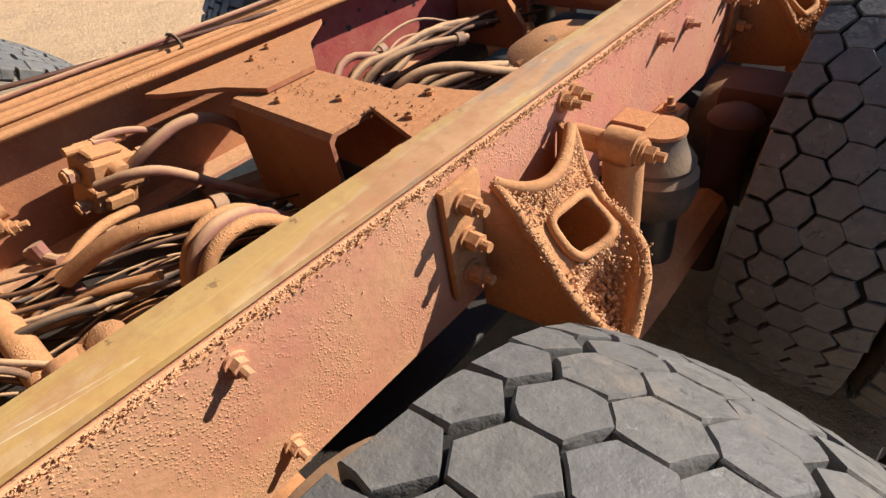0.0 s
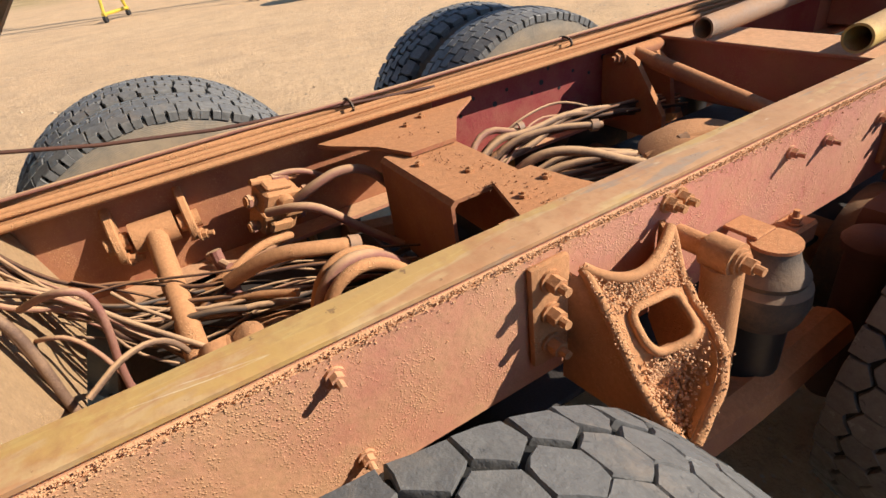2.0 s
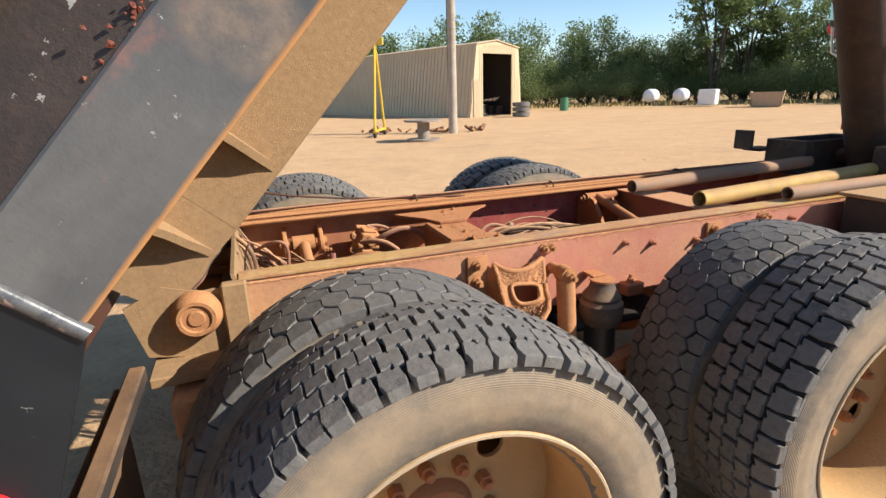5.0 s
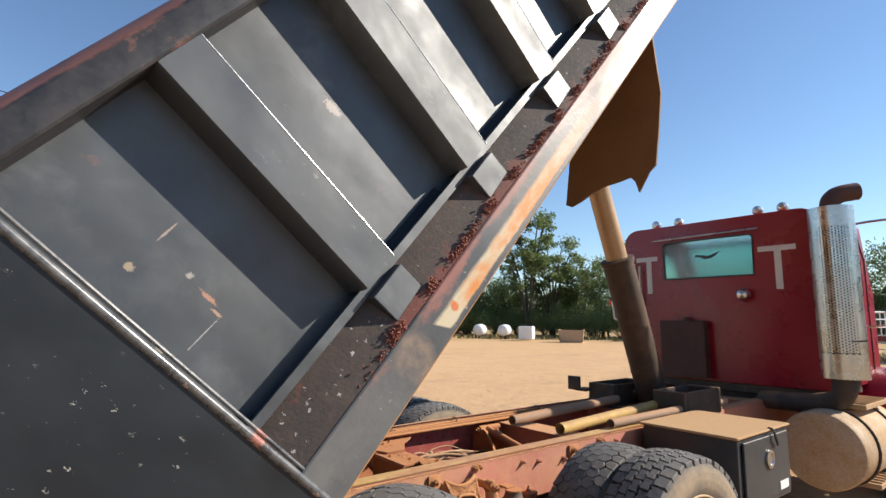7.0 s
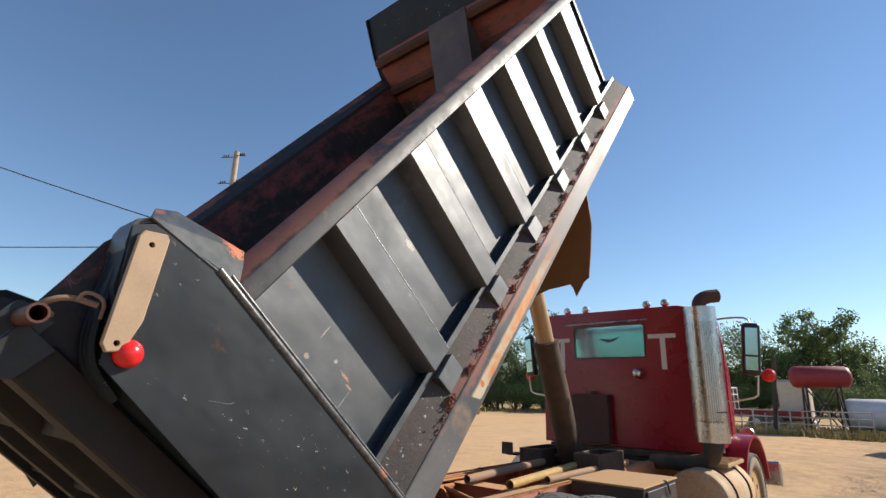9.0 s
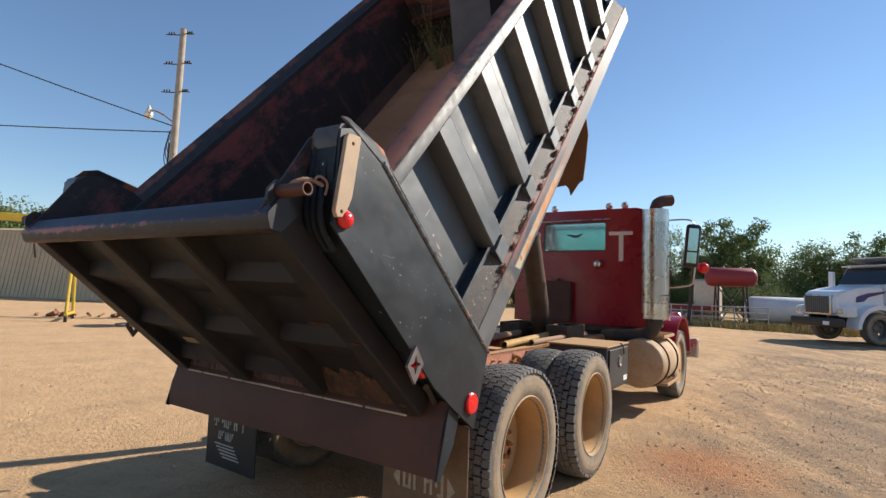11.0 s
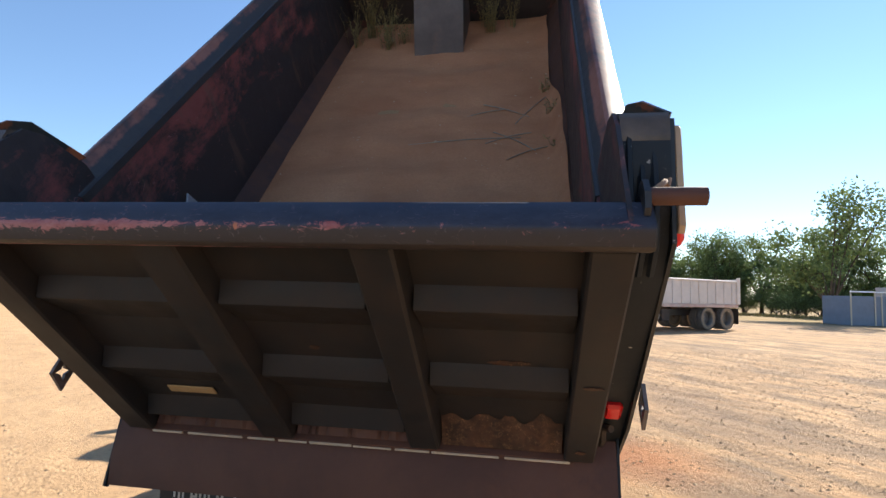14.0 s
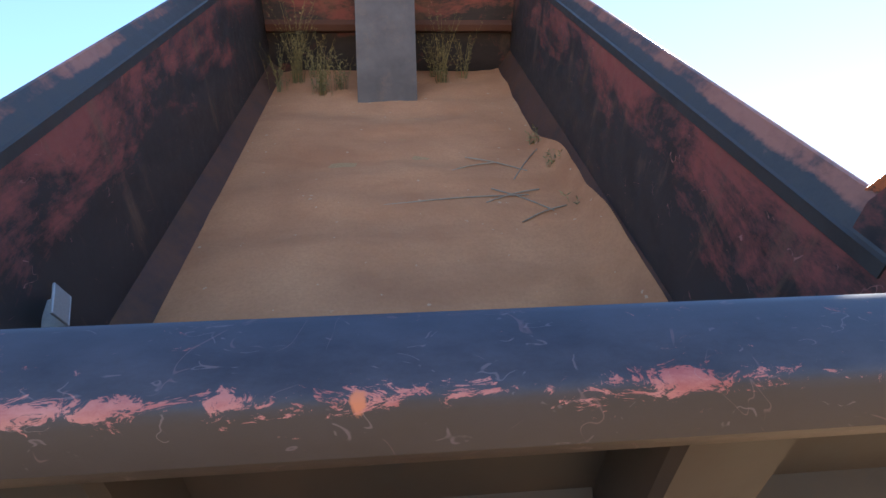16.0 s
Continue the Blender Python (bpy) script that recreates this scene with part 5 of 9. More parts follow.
def valve():
    bm = B()
    m = pose(-0.335, 0.33, 0.82, -14, 18, 10)
    box(bm, (-0.035, -0.045, -0.062), (0.04, 0.05, 0.058), 0.007, m)
    box(bm, (-0.03, -0.05, -0.012), (0.05, 0.056, 0.004), 0.003, m)
    box(bm, (-0.028, -0.038, 0.058), (0.03, 0.03, 0.070), 0.004, m)
    box(bm, (0.04, -0.03, -0.05), (0.056, 0.03, -0.018), 0.006, m)
    cyl(bm, m @ Vector((0.04, 0.005, 0.03)), m @ Vector((0.062, 0.005, 0.03)), 0.022, seg=14)
    top = part("air_valve", bm, M_CAKED, truck, "brake air valve caked with rust-red earth")
    for a, b, r_ in (((-0.01, -0.06, 0.066), (-0.01, 0.06, 0.066), 0.009), ((0.02, 0.05, 0.03), (0.02, 0.085, 0.032), 0.014), ((0.02, 0.05, -0.03), (0.02, 0.08, -0.028), 0.013), ((0.0, -0.05, 0.02), (0.0, -0.075, 0.02), 0.013), ((0.02, -0.045, -0.04), (0.02, -0.07, -0.045), 0.012)):
        fit_ = part("fitting", cyl(B(), m @ Vector(a), m @ Vector(b), r_, seg=10), M_CAKED, top)
        part("nut", cyl(B(), m @ Vector(a).lerp(Vector(b), 0.45), m @ Vector(a).lerp(Vector(b), 0.8), r_ * 1.35, seg=6), M_HOSE_PALE, fit_)
    p = Vector((-0.20, 0.16, 0.82))
    tee = None
    for k, (rr, h) in enumerate(((0.013, 0.05), (0.02, 0.012), (0.012, 0.03), (0.018, 0.02), (0.011, 0.04))):
        q = p + Vector((0.09, 0.01, -0.35)).normalized() * h
        bm = cyl(B(), p, q, rr, seg=10)
        tee = part("pipe_fitting", bm, M_HOSE_PALE, top) if tee is None else tee
        if k:
            part("collar", bm, M_HOSE_PALE, tee)
        p = q
    part("branch", cyl(B(), (-0.225, 0.145, 0.80), (-0.16, 0.175, 0.79), 0.010, seg=10), M_HOSE_PALE, tee)


valve()
# upright lever post with its clevis on the left rail
bm = B()
cyl(bm, (-0.36, 0.06, 0.835), (0.16, 0.056, 0.68), 0.024, seg=18)
cyl(bm, (-0.372, 0.012, 0.835), (-0.372, 0.108, 0.835), 0.036, seg=18)
post = part("torque_rod", bm, M_CAKED, truck, "tan dusted torque rod between the rails")
for y in (-0.03, 0.128):
    bm = B()
    extrude(bm, [(-0.42, 0.79), (-0.36, 0.785), (-0.340, 0.80), (-0.335, 0.835), (-0.35, 0.865), (-0.395, 0.905), (-0.42, 0.91)], 1, y, y + 0.02)
    bmesh.ops.bevel(bm, geom=list(bm.edges), offset=0.004, segments=1, affect="EDGES")
    cyl(bm, (-0.372, y - 0.014, 0.835), (-0.372, y + 0.034, 0.835), 0.022, seg=12)
    bolt(bm, (-0.35, y + 0.02, 0.80), (0.4, 0.9, 0), 0.012, 0.012)
    part("clevis", bm, M_CAKED, post)
bm = B()
extrude(bm, [(0.055, 0.66), (0.06, 0.775), (0.085, 0.79), (0.12, 0.772), (0.15, 0.80), (0.18, 0.785), (0.19, 0.66)], 0, 0.06, 0.24)
bmesh.ops.bevel(bm, geom=list(bm.edges), offset=0.008, segments=1, affect="EDGES")
part("torn_shield", bm, M_CAKED, truck, "lump of earth-caked sheet")
bm = B()
extrude(bm, [(-0.41, 0.66), (-0.41, 0.90), (-0.33, 0.925), (-0.27, 0.90), (-0.15, 0.74), (-0.15, 0.66)], 1, 1.54, 1.56)
extrude(bm, [(-0.41, 0.66), (-0.41, 0.88), (-0.31, 0.90), (-0.25, 0.86), (-0.22, 0.70)], 1, 1.68, 1.70)
cyl(bm, (-0.32, 1.60, 0.905), (0.26, 1.56, 0.80), 0.024, seg=14)
cyl(bm, (-0.33, 1.53, 0.905), (-0.33, 1.72, 0.905), 0.026, seg=14)
for y in (1.535, 1.71):
    bolt(bm, (-0.33, y, 0.905), (0, -1 if y < 1.6 else 1, 0), 0.018, 0.016)
part("torque_rod", bm, M_FRAME, truck, "red steel torque rod and mount")
bm = B()
tube(bm, [(-0.28, 2.05, 0.86), (-0.10, 1.98, 0.89), (0.06, 1.93, 0.90), (0.10, 1.9, 0.86)], 0.026, 10, 2)
box(bm, (0.05, 1.86, 0.80), (0.16, 1.97, 0.92), 0.01)
part("height_valve", bm, M_FRAME, truck)
bm = B()
lathe(bm, [(-0.02, 0.02), (-0.02, 0.15), (0.05, 0.16), (0.09, 0.10), (0.09, 0.02)], 24, False, Matrix.Translation((0.12, 1.36, 0.72)) @ Matrix.Rotation(-math.pi / 2, 4, "Y"))
part("differential_cover", bm, M_CAKED, truck)
# sheets and lumps added low in the bay, blocking daylight, black for its shade
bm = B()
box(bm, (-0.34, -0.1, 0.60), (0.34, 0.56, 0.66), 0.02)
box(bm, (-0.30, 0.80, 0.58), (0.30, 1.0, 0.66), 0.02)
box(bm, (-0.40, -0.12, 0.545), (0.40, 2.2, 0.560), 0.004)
part("axle_guard", bm, M_BAYSHADE, truck, "black sheets added under the lines to stand in for shade")
# red painted web seen in the forward bay, with its bolt holes
bm = B()
box(bm, (-0.4195, -0.19, 0.70), (-0.4165, 0.858, 0.940), 0.001)
part("rail_web", bm, M_FRAME, rail_l, "earth-browned inner web of the rail")
bm = B()
box(bm, (-0.4195, 0.86, 0.70), (-0.4165, 2.9, 0.940), 0.001)
web = part("rail_web", bm, M_REDWEB, rail_l, "crimson inner web of the rail")
q = random.Random(5)
for k in range(16):
    y, z = 0.95 + 0.045 * k + q.uniform(-0.012, 0.012), 0.845 + 0.04 * (k % 3) + q.uniform(-0.012, 0.012)
    part("bolt_hole", cyl(B(), (-0.4163, y, z), (-0.4150, y, z), q.choice((0.006, 0.009)), seg=10), M_BLACKHOLE, web)
# earth crumbs lying on the crossmember and the gussets
spots = []
for k in range(420):
    x, y = q.uniform(-0.33, 0.335), 0.625 + 0.11 * q.random()
    z = 0.918 if -0.15 < x < 0.15 else 0.930
    if x > -0.22:
        spots.append(((x, y, z), 0.0006 + 0.0024 * q.random() ** 4))
o = part("loose_earth", crumbs("loose_earth", spots, M_CLOD_DARK, q), None, truck, "dark crumbs of earth on the crossmember")
o["kind"] = "stuff"


# loose tubes on the frame
def steel_tube(a, b, r, mat, label, group="tubes on the frame"):
    m = Matrix.Translation(Vector(a))
    return single("steel_tube", pipe(B(), (0, 0, 0), Vector(b) - Vector(a), r), mat, label, "tube", group, m=m)


steel_tube((-0.128, 1.66, 0.985), (-0.19, 3.0, 1.01), 0.034, M_STEELTUBE, "worn grey steel tube lying on the frame")
steel_tube((0.278, 1.68, 0.990), (0.18, 3.02, 1.01), 0.036, M_TUBE_YELLOW, "worn yellow-banded steel tube on the frame")
steel_tube((0.40, 2.05, 1.00), (0.40, 3.7, 1.005), 0.030, M_STEELTUBE, "long dusty steel tube lying along the rail")


# hoist cradle and telescopic ram
bm = box(B(), (-0.2, 2.97, 0.9), (0.2, 3.53, 0.95), 0.005)
cradle = part("hoist_cradle", bm, M_DARKSTEEL, truck, "dark steel hoist cradle across the rails")
for x in (-0.44, 0.18):
    for lo, hi in (((x, 2.95, 0.93), (x + 0.26, 3.0, 1.13)), ((x, 3.5, 0.93), (x + 0.26, 3.55, 1.13)), ((x, 3.003, 0.93), (x + 0.02, 3.497, 1.13)), ((x + 0.24, 3.003, 0.93), (x + 0.26, 3.497, 1.13))):
        part("cradle_plate", box(B(), lo, hi, 0.005), M_DARKSTEEL, cradle)
bm = B()
box(bm, (-0.60, 2.86, 1.06), (-0.47, 2.88, 1.18), 0.003)
box(bm, (-0.56, 2.9, 1.05), (-0.44, 3.05, 1.07), 0.003)
part("bracket", bm, M_DARKSTEEL, cradle)
RAM_LOW, RAM_TOP = Vector((0, 3.26, 1.02)), Vector((0, 2.08, 4.02))
d = (RAM_TOP - RAM_LOW)
bm = B()
lathe(bm, [(0, 0.05), (0, 0.125), (1.22, 0.125), (1.225, 0.137), (1.26, 0.137), (1.265, 0.10), (1.265, 0.05)], 36, False, Matrix.Translation(RAM_LOW) @ d.to_track_quat("X", "Z").to_matrix().to_4x4())
ram = part("hoist_ram", bm, dusty("brown_ram_sleeve", (0.045, 0.03, 0.022, 1), (0.08, 0.05, 0.035, 1), (0.20, 0.11, 0.06, 1), cover=0.3, up=0.1, scale=4), truck, "telescopic hydraulic ram with brown sleeve")
bm = B()
cyl(bm, RAM_LOW + d * 0.38, RAM_TOP, 0.088, seg=32)
part("ram_stage", bm, plain("tan_ram_stage", (0.50, 0.33, 0.19, 1), 0.35, 0.3, 0.25, 3, 0.05), ram, "tan polished ram stage")
bm = B()
cyl(bm, (-0.25, 3.26, 1.02), (0.25, 3.26, 1.02), 0.05, seg=16)
part("trunnion", bm, M_DARKSTEEL, ram)


# ---- the raised bed: local x across, y along the floor, z off the floor ----
BED = pose(0, -0.6, 0.95, 48.6)
FLOOR_W = 0.29
bm = B()
box(bm, (-1.06, -0.05, FLOOR_W - 0.02), (1.06, 4.36, FLOOR_W), 0.002)
bed = part("bed", bm, M_UNDER, truck, "black steel dump bed tipped up", BED)


def seam_paint():
    n = Net("shiny_seam_rod")
    a = n.noise(18, 5, 0.7)
    col = n.mix(n.ramp(a, 0.35, 0.65), (0.05, 0.052, 0.056, 1), (0.13, 0.13, 0.13, 1))
    col = n.mix(n.math("MULTIPLY", n.smear((1.226, 0.345, 0.285), (0.6, 0.035, 0.02), 0.8), 0.6), col, (0.50, 0.18, 0.12, 1))
    col = n.mix(n.math("MULTIPLY", n.spots(30, 0.7, 0.4), 0.8), col, (0.42, 0.30, 0.25, 1))
    return n.done(col, n.ramp(a, 0.3, 0.7, 0.18, 0.4), 0.0, n.bump(a, 0.25, 0.003), spec=0.7)


M_SEAM = seam_paint()


def gusset_paint():
    """Satin grey-black plate, scraped to orange primer at its two tips."""
    n = Net("scraped_gusset")
    a = n.noise(12, 5, 0.7)
    col = n.mix(n.ramp(a, 0.35, 0.7), (0.035, 0.042, 0.048, 1), (0.075, 0.08, 0.082, 1))
    for sx in (1, -1):
        for centre, radii, tint in (((sx * 1.11, 0.48, 1.235), (0.045, 0.05, 0.045), (0.52, 0.16, 0.075, 1)), ((sx * 1.17, 0.34, 1.465), (0.03, 0.03, 0.015), (0.20, 0.085, 0.055, 1))):
            col = n.mix(n.smear(centre, radii, 0.7), col, tint)
    return n.done(col, n.ramp(a, 0.3, 0.7, 0.36, 0.5), 0.0, n.bump(a, 0.15, 0.003), spec=0.7)


M_GUSSET = gusset_paint()
M_LATCH = plain("dull_grey_latch", (0.17, 0.14, 0.13, 1), 0.5, 0.3, 0.4, 25, 0.1)
# bright tone standing in for the highlight on the worn rib edges
M_EDGE = plain("worn_edge_highlight", (0.34, 0.36, 0.39, 1), 0.34, 0.7, 0.5, 30, 0.1)
M_CAP = dusty("bare_brown_cap", (0.07, 0.06, 0.055, 1), (0.14, 0.11, 0.09, 1), (0.33, 0.17, 0.10, 1), cover=0.16, up=0.15, rough=0.32, scale=4, metal=0.25)
M_CLOD = dusty("red_clod", (0.16, 0.045, 0.032, 1), (0.21, 0.065, 0.04, 1), (0.26, 0.09, 0.055, 1), cover=0.3, up=0.2, scale=9)
M_FILLET = dusty("earth_stained_fillet", (0.035, 0.022, 0.022, 1), (0.07, 0.035, 0.03, 1), (0.17, 0.08, 0.045, 1), cover=0.35, up=0.2, scale=3)


def earth_floor():
    bm = B()
    nx, ny = 30, 90
    vs = [[None] * (nx + 1) for _ in range(ny + 1)]
    for j in range(ny + 1):
        for i in range(nx + 1):
            u = -0.03 + 4.30 * j / ny
            ragged = 0.02 * noise.noise((u * 2.3, 4.0, 0))
            left = -0.945 - 0.03 * min(1.0, max(0.0, u / 3.0)) + ragged
            right = 1.035 - 0.08 * min(1.0, max(0.0, (u - 2.1) / 0.8)) + ragged
            x = left + (right - left) * i / nx
            ripple = max(0.0, 1 - abs(u - 2.4) / 1.5) * max(0.0, 1 - abs(x) / 0.9)
            w = FLOOR_W + 0.006 + 0.026 * (noise.noise((x * 1.3 + 0.4 * noise.noise((x * 2, u * 2, 0)), u * 3.2, 2)) + 0.5) + 0.006 * noise.noise((x * 9, u * 9, 4))
            w += 0.014 * ripple * math.sin(u * 17 + 2.2 * noise.noise((x * 1.7, u * 1.1, 7)))
            w = FLOOR_W + 0.004 + (w - FLOOR_W - 0.004) * min(1.0, (x - left) / 0.12) + 1.75 * max(0.0, x - 0.945)
            vs[j][i] = bm.verts.new((x, u, w))
    for j in range(ny):
        for i in range(nx):
            bm.faces.new((vs[j][i], vs[j][i + 1], vs[j + 1][i + 1], vs[j + 1][i]))
    o = part("floor_earth", bm, M_FLOOR, bed, "tan earth dried onto the bed floor", sharp=80)
    return o


earth_floor()
RIBS = [0.82 + 0.585 * k for k in range(6)]
for s in (1, -1):
    bm = B()
    extrude(bm, [(s * 1.07, 0.275), (s * 1.098, 0.275), (s * 1.098, 1.10), (s * 1.07, 1.10)], 1, 0.20, 4.34)
    side = part("side_panel", bm, M_BED, bed, "black painted side panel with scuffs")
    bm = B()
    foot = 0.46 if s > 0 else 0.37
    extrude(bm, [(s * 1.052, foot), (s * 1.066, foot), (s * 1.066, 1.12), (s * 1.052, 1.12)], 1, 0.05, 4.32)
    part("lining", bm, M_SCRAPED, side, "black lining scraped to red primer")
    bm = B()
    toe = 0.95 if s > 0 else 0.955
    extrude(bm, [(s * toe, FLOOR_W + 0.006), (s * (toe + 0.015), FLOOR_W), (s * 1.066, foot - 0.002), (s * 1.050, foot + 0.018)], 1, 0.02, 4.32)
    part("fillet_plate", bm, M_FILLET, side, "brown earth-stained corner plate")
    bm = B()
    extrude(bm, [(s * x, z) for x, z in [(1.092, 1.085), (1.199, 1.085), (1.205, 1.091), (1.205, 1.154), (1.200, 1.162), (1.126, 1.199), (1.116, 1.203), (1.106, 1.201), (1.058, 1.126), (1.046, 1.122), (1.046, 1.085)]], 1, 0.33, 4.42)
    part("top_rail", bm, M_TOPRAIL, side, "boxed top rail scraped along its top")
    bm = B()
    extrude(bm, [(s * x, z) for x, z in [(1.086, 0.27), (1.165, 0.27), (1.165, 0.30), (1.155, 0.30), (1.155, 0.28), (1.086, 0.28)]], 1, 0.35, 4.42)
    part("ledge", bm, M_BED, side)
    bm = B()
    extrude(bm, [(s * x, z) for x, z in [(1.125, 0.268), (1.138, 0.268), (1.222, 0.122), (1.208, 0.118)]], 1, 0.345, 4.5)
    part("slope_plate", bm, M_SLOPE, side, "sloping lower plate spattered with earth")
    bm = B()
    extrude(bm, [(s * x, z) for x, z in [(1.212, 0.128), (1.222, 0.128), (1.226, 0.123), (1.230, -0.012), (1.222, -0.022), (1.06, -0.022), (1.06, -0.010), (1.214, -0.008)]], 1, 0.33, 4.56)
    part("sill", bm, M_SILL, side, "rust-banded bottom sill")
    for k, u in enumerate(RIBS):
        bm = B()
        extrude(bm, [(s * 1.086, u - 0.006), (s * 1.188, u + 0.004), (s * 1.20, u + 0.012), (s * 1.20, u + 0.145), (s * 1.192, u + 0.152), (s * 1.086, u + 0.16)], 2, 0.301, 1.084)
        rib = part("rib", bm, M_BED, side)
        # thin bright rod added along the worn edge as its highlight
        bm = B()
        tube(bm, [(s * 1.1965, u + 0.1485, 0.303), (s * 1.1965, u + 0.1485, 1.082)], 0.0042, 8)
        part("worn_edge", bm, M_EDGE, rib, "worn rib edge, its highlight added as a bright rod")
        bm = B()
        # upright foot under the rib, cut off on the slope
        v = [(s * 1.200, u + 0.006, 0.269), (s * 1.200, u + 0.148, 0.269), (s * 1.207, u + 0.148, 0.168), (s * 1.207, u + 0.006, 0.160)]
        a = [bm.verts.new(p) for p in v]
        b = [bm.verts.new((s * 1.13 if k_ < 2 else s * 1.19, p[1], p[2])) for k_, p in enumerate(v)]
        bm.faces.new(a)
        bm.faces.new(b[::-1])
        for i in range(4):
            bm.faces.new((a[i], a[(i + 1) % 4], b[(i + 1) % 4], b[i]))
        bmesh.ops.bevel(bm, geom=list(bm.edges), offset=0.003, segments=1, affect="EDGES")
        part("rib_foot", bm, M_BED, side)
        if k < 5:
            bm = B()
            extrude(bm, [(s * 1.086, 0.281), (s * 1.125, 0.281), (s * 1.088, 0.325), (s * 1.086, 0.325)], 1, u + 0.20, u + 0.50)
            part("dirt_shedder", bm, M_BED_DULL, side)
    # clods of red earth on the lower plate
    rr = random.Random(3 + s)
    spots = []
    for u in RIBS[:5]:
        for cu, cw, share in ((u - 0.022, 0.142, 210), (u + 0.172, 0.140, 150), (u - 0.11, 0.136, 60), (u + 0.36, 0.140, 120)):
            wide = 0.016 if share > 140 else 0.05
            for _ in range(share):
                spots.append(((s * (1.214 + rr.uniform(-0.005, 0.006)), cu + rr.gauss(0, wide), cw + rr.gauss(0, 0.009)), rr.uniform(0.0018, 0.0062)))
    o = part("loose_earth", crumbs("loose_earth", spots, M_CLOD, rr), None, side, "clods of red earth")
    o["kind"] = "stuff"
    # rear corner: outer plate, post box, seam rod
    bm = B()
    plate(bm, [[(0.24, 1.48), (0.285, 1.45), (0.35, 1.24), (0.333, -0.028), (-0.05, -0.19), (-0.08, 0.06), (-0.10, 0.26), (-0.05, 1.25)]], 0.012 * s, Matrix.Translation((1.217 * s, 0, 0)) @ RX)
    corner = part("corner_plate", bm, M_BED_CORNER, bed, "black rear corner plate with stone chips")
    bm = B()
    tube(bm, [(s * 1.226, 0.347, 1.24), (s * 1.226, 0.330, -0.032)], 0.012, 12)
    tube(bm, [(s * 1.224, 0.368, 1.20), (s * 1.218, 0.352, 0.10)], 0.005, 8)
    part("seam_rod", bm, M_SEAM, corner, "shiny welded seam rod, scraped red low down")
    bm = B()
    v = [(-0.05, 0.02), (-0.06, 0.30), (-0.055, 1.10), (-0.02, 1.22), (0.10, 1.38), (0.22, 1.465), (0.30, 1.45), (0.34, 1.20), (0.34, 0.02)]
    extrude(bm, [(u, w) for u, w in v], 0, s * 1.075, s * 1.2165)
    part("corner_post", bm, M_BED_DULL, corner, "black boxed corner post")
    bm = plate(B(), [[(-0.155, 1.425), (0.06, 1.452), (0.21, 1.475), (0.31, 1.462), (0.37, 1.40), (0.455, 1.20), (0.455, 1.09), (0.30, 1.05), (-0.04, 1.05), (-0.06, 1.20), (-0.15, 1.34)]], 0.013 * s, Matrix.Translation((1.062 * s, 0, 0)) @ RX)
    part("inner_cheek", bm, M_CHEEK, corner, "black cheek plate scraped to red primer")
    bm = B()
    for k, (dx, c) in enumerate(((1.10, 0.0), (1.135, 0.02), (1.17, 0.01))):
        tube(bm, [(s * dx, 0.20, 1.44 - c), (s * dx, 0.07, 1.36), (s * dx, -0.05, 1.27), (s * dx, -0.07, 1.14)], 0.013, 6, 2)
    part("hinge_strap", bm, M_BED_DULL, corner)
    bm = B()
    cap = [(0.195, 1.452), (0.235, 1.478), (0.265, 1.486), (0.305, 1.462), (0.322, 1.44)]
    extrude(bm, cap + [(u - 0.010, w - 0.012) for u, w in cap[::-1]], 0, s * 1.076, s * 1.216)
    part("post_cap", bm, M_CAP, corner, "bent steel cap, bare and brown along its edge", None, 50)
    # slanting gusset from the corner plate to the top rail
    bm = B()
    quad = [Vector(p) for p in ((s * 1.226, 0.285, 1.470), (s * 1.226, 0.350, 1.160), (s * 1.10, 0.512, 1.198), (s * 1.118, 0.405, 1.435), (s * 1.15, 0.345, 1.478))]
    off = (quad[2] - quad[1]).cross(quad[0] - quad[1]).normalized() * 0.008 * s
    a = [bm.verts.new(p) for p in quad]
    b = [bm.verts.new(p + off) for p in quad]
    bm.faces.new(a)
    bm.faces.new(b[::-1])
    for i in range(5):
        bm.faces.new((a[i], b[i], b[(i + 1) % 5], a[(i + 1) % 5]))
    bmesh.ops.recalc_face_normals(bm, faces=bm.faces)
    part("gusset", bm, M_GUSSET, corner, "slanting grey gusset plate scraped orange at its tips")
    bm = B()
    tube(bm, [(s * 1.11, -0.02, 1.40), (s * 1.13, -0.045, 1.43), (s * 1.16, -0.03, 1.445), (s * 1.18, 0.02, 1.42), (s * 1.185, 0.05, 1.36)], 0.008, 7, 2)
    tube(bm, [(s * 1.19, 0.02, 1.40), (s * 1.20, 0.05, 1.41), (s * 1.20, 0.07, 1.36), (s * 1.19, 0.03, 1.33)], 0.005, 6, 2)
    part("safety_wire", bm, M_STEELTUBE, corner, "bent bare wire at the hinge")
    bm = B()
    plate(bm, [[(-0.020, 1.292), (-0.028, 1.268), (-0.002, 1.246), (0.028, 1.250), (0.085, 1.268), (0.276, 1.392), (0.283, 1.410), (0.246, 1.452), (0.226, 1.452)], ring(0.232, 1.412, 0.008, 10), ring(0.004, 1.268, 0.008, 10)], 0.020 * s, Matrix.Translation((1.231 * s, 0, 0)) @ RX)
    bmesh.ops.bevel(bm, geom=[e for e in bm.edges if e.calc_face_angle(0) > 0.6 and e.calc_length() > 0.02], offset=0.003, segments=1, affect="EDGES")
    part("hinge_plate", bm, M_TAN_PLATE, corner, "tan hinge plate")
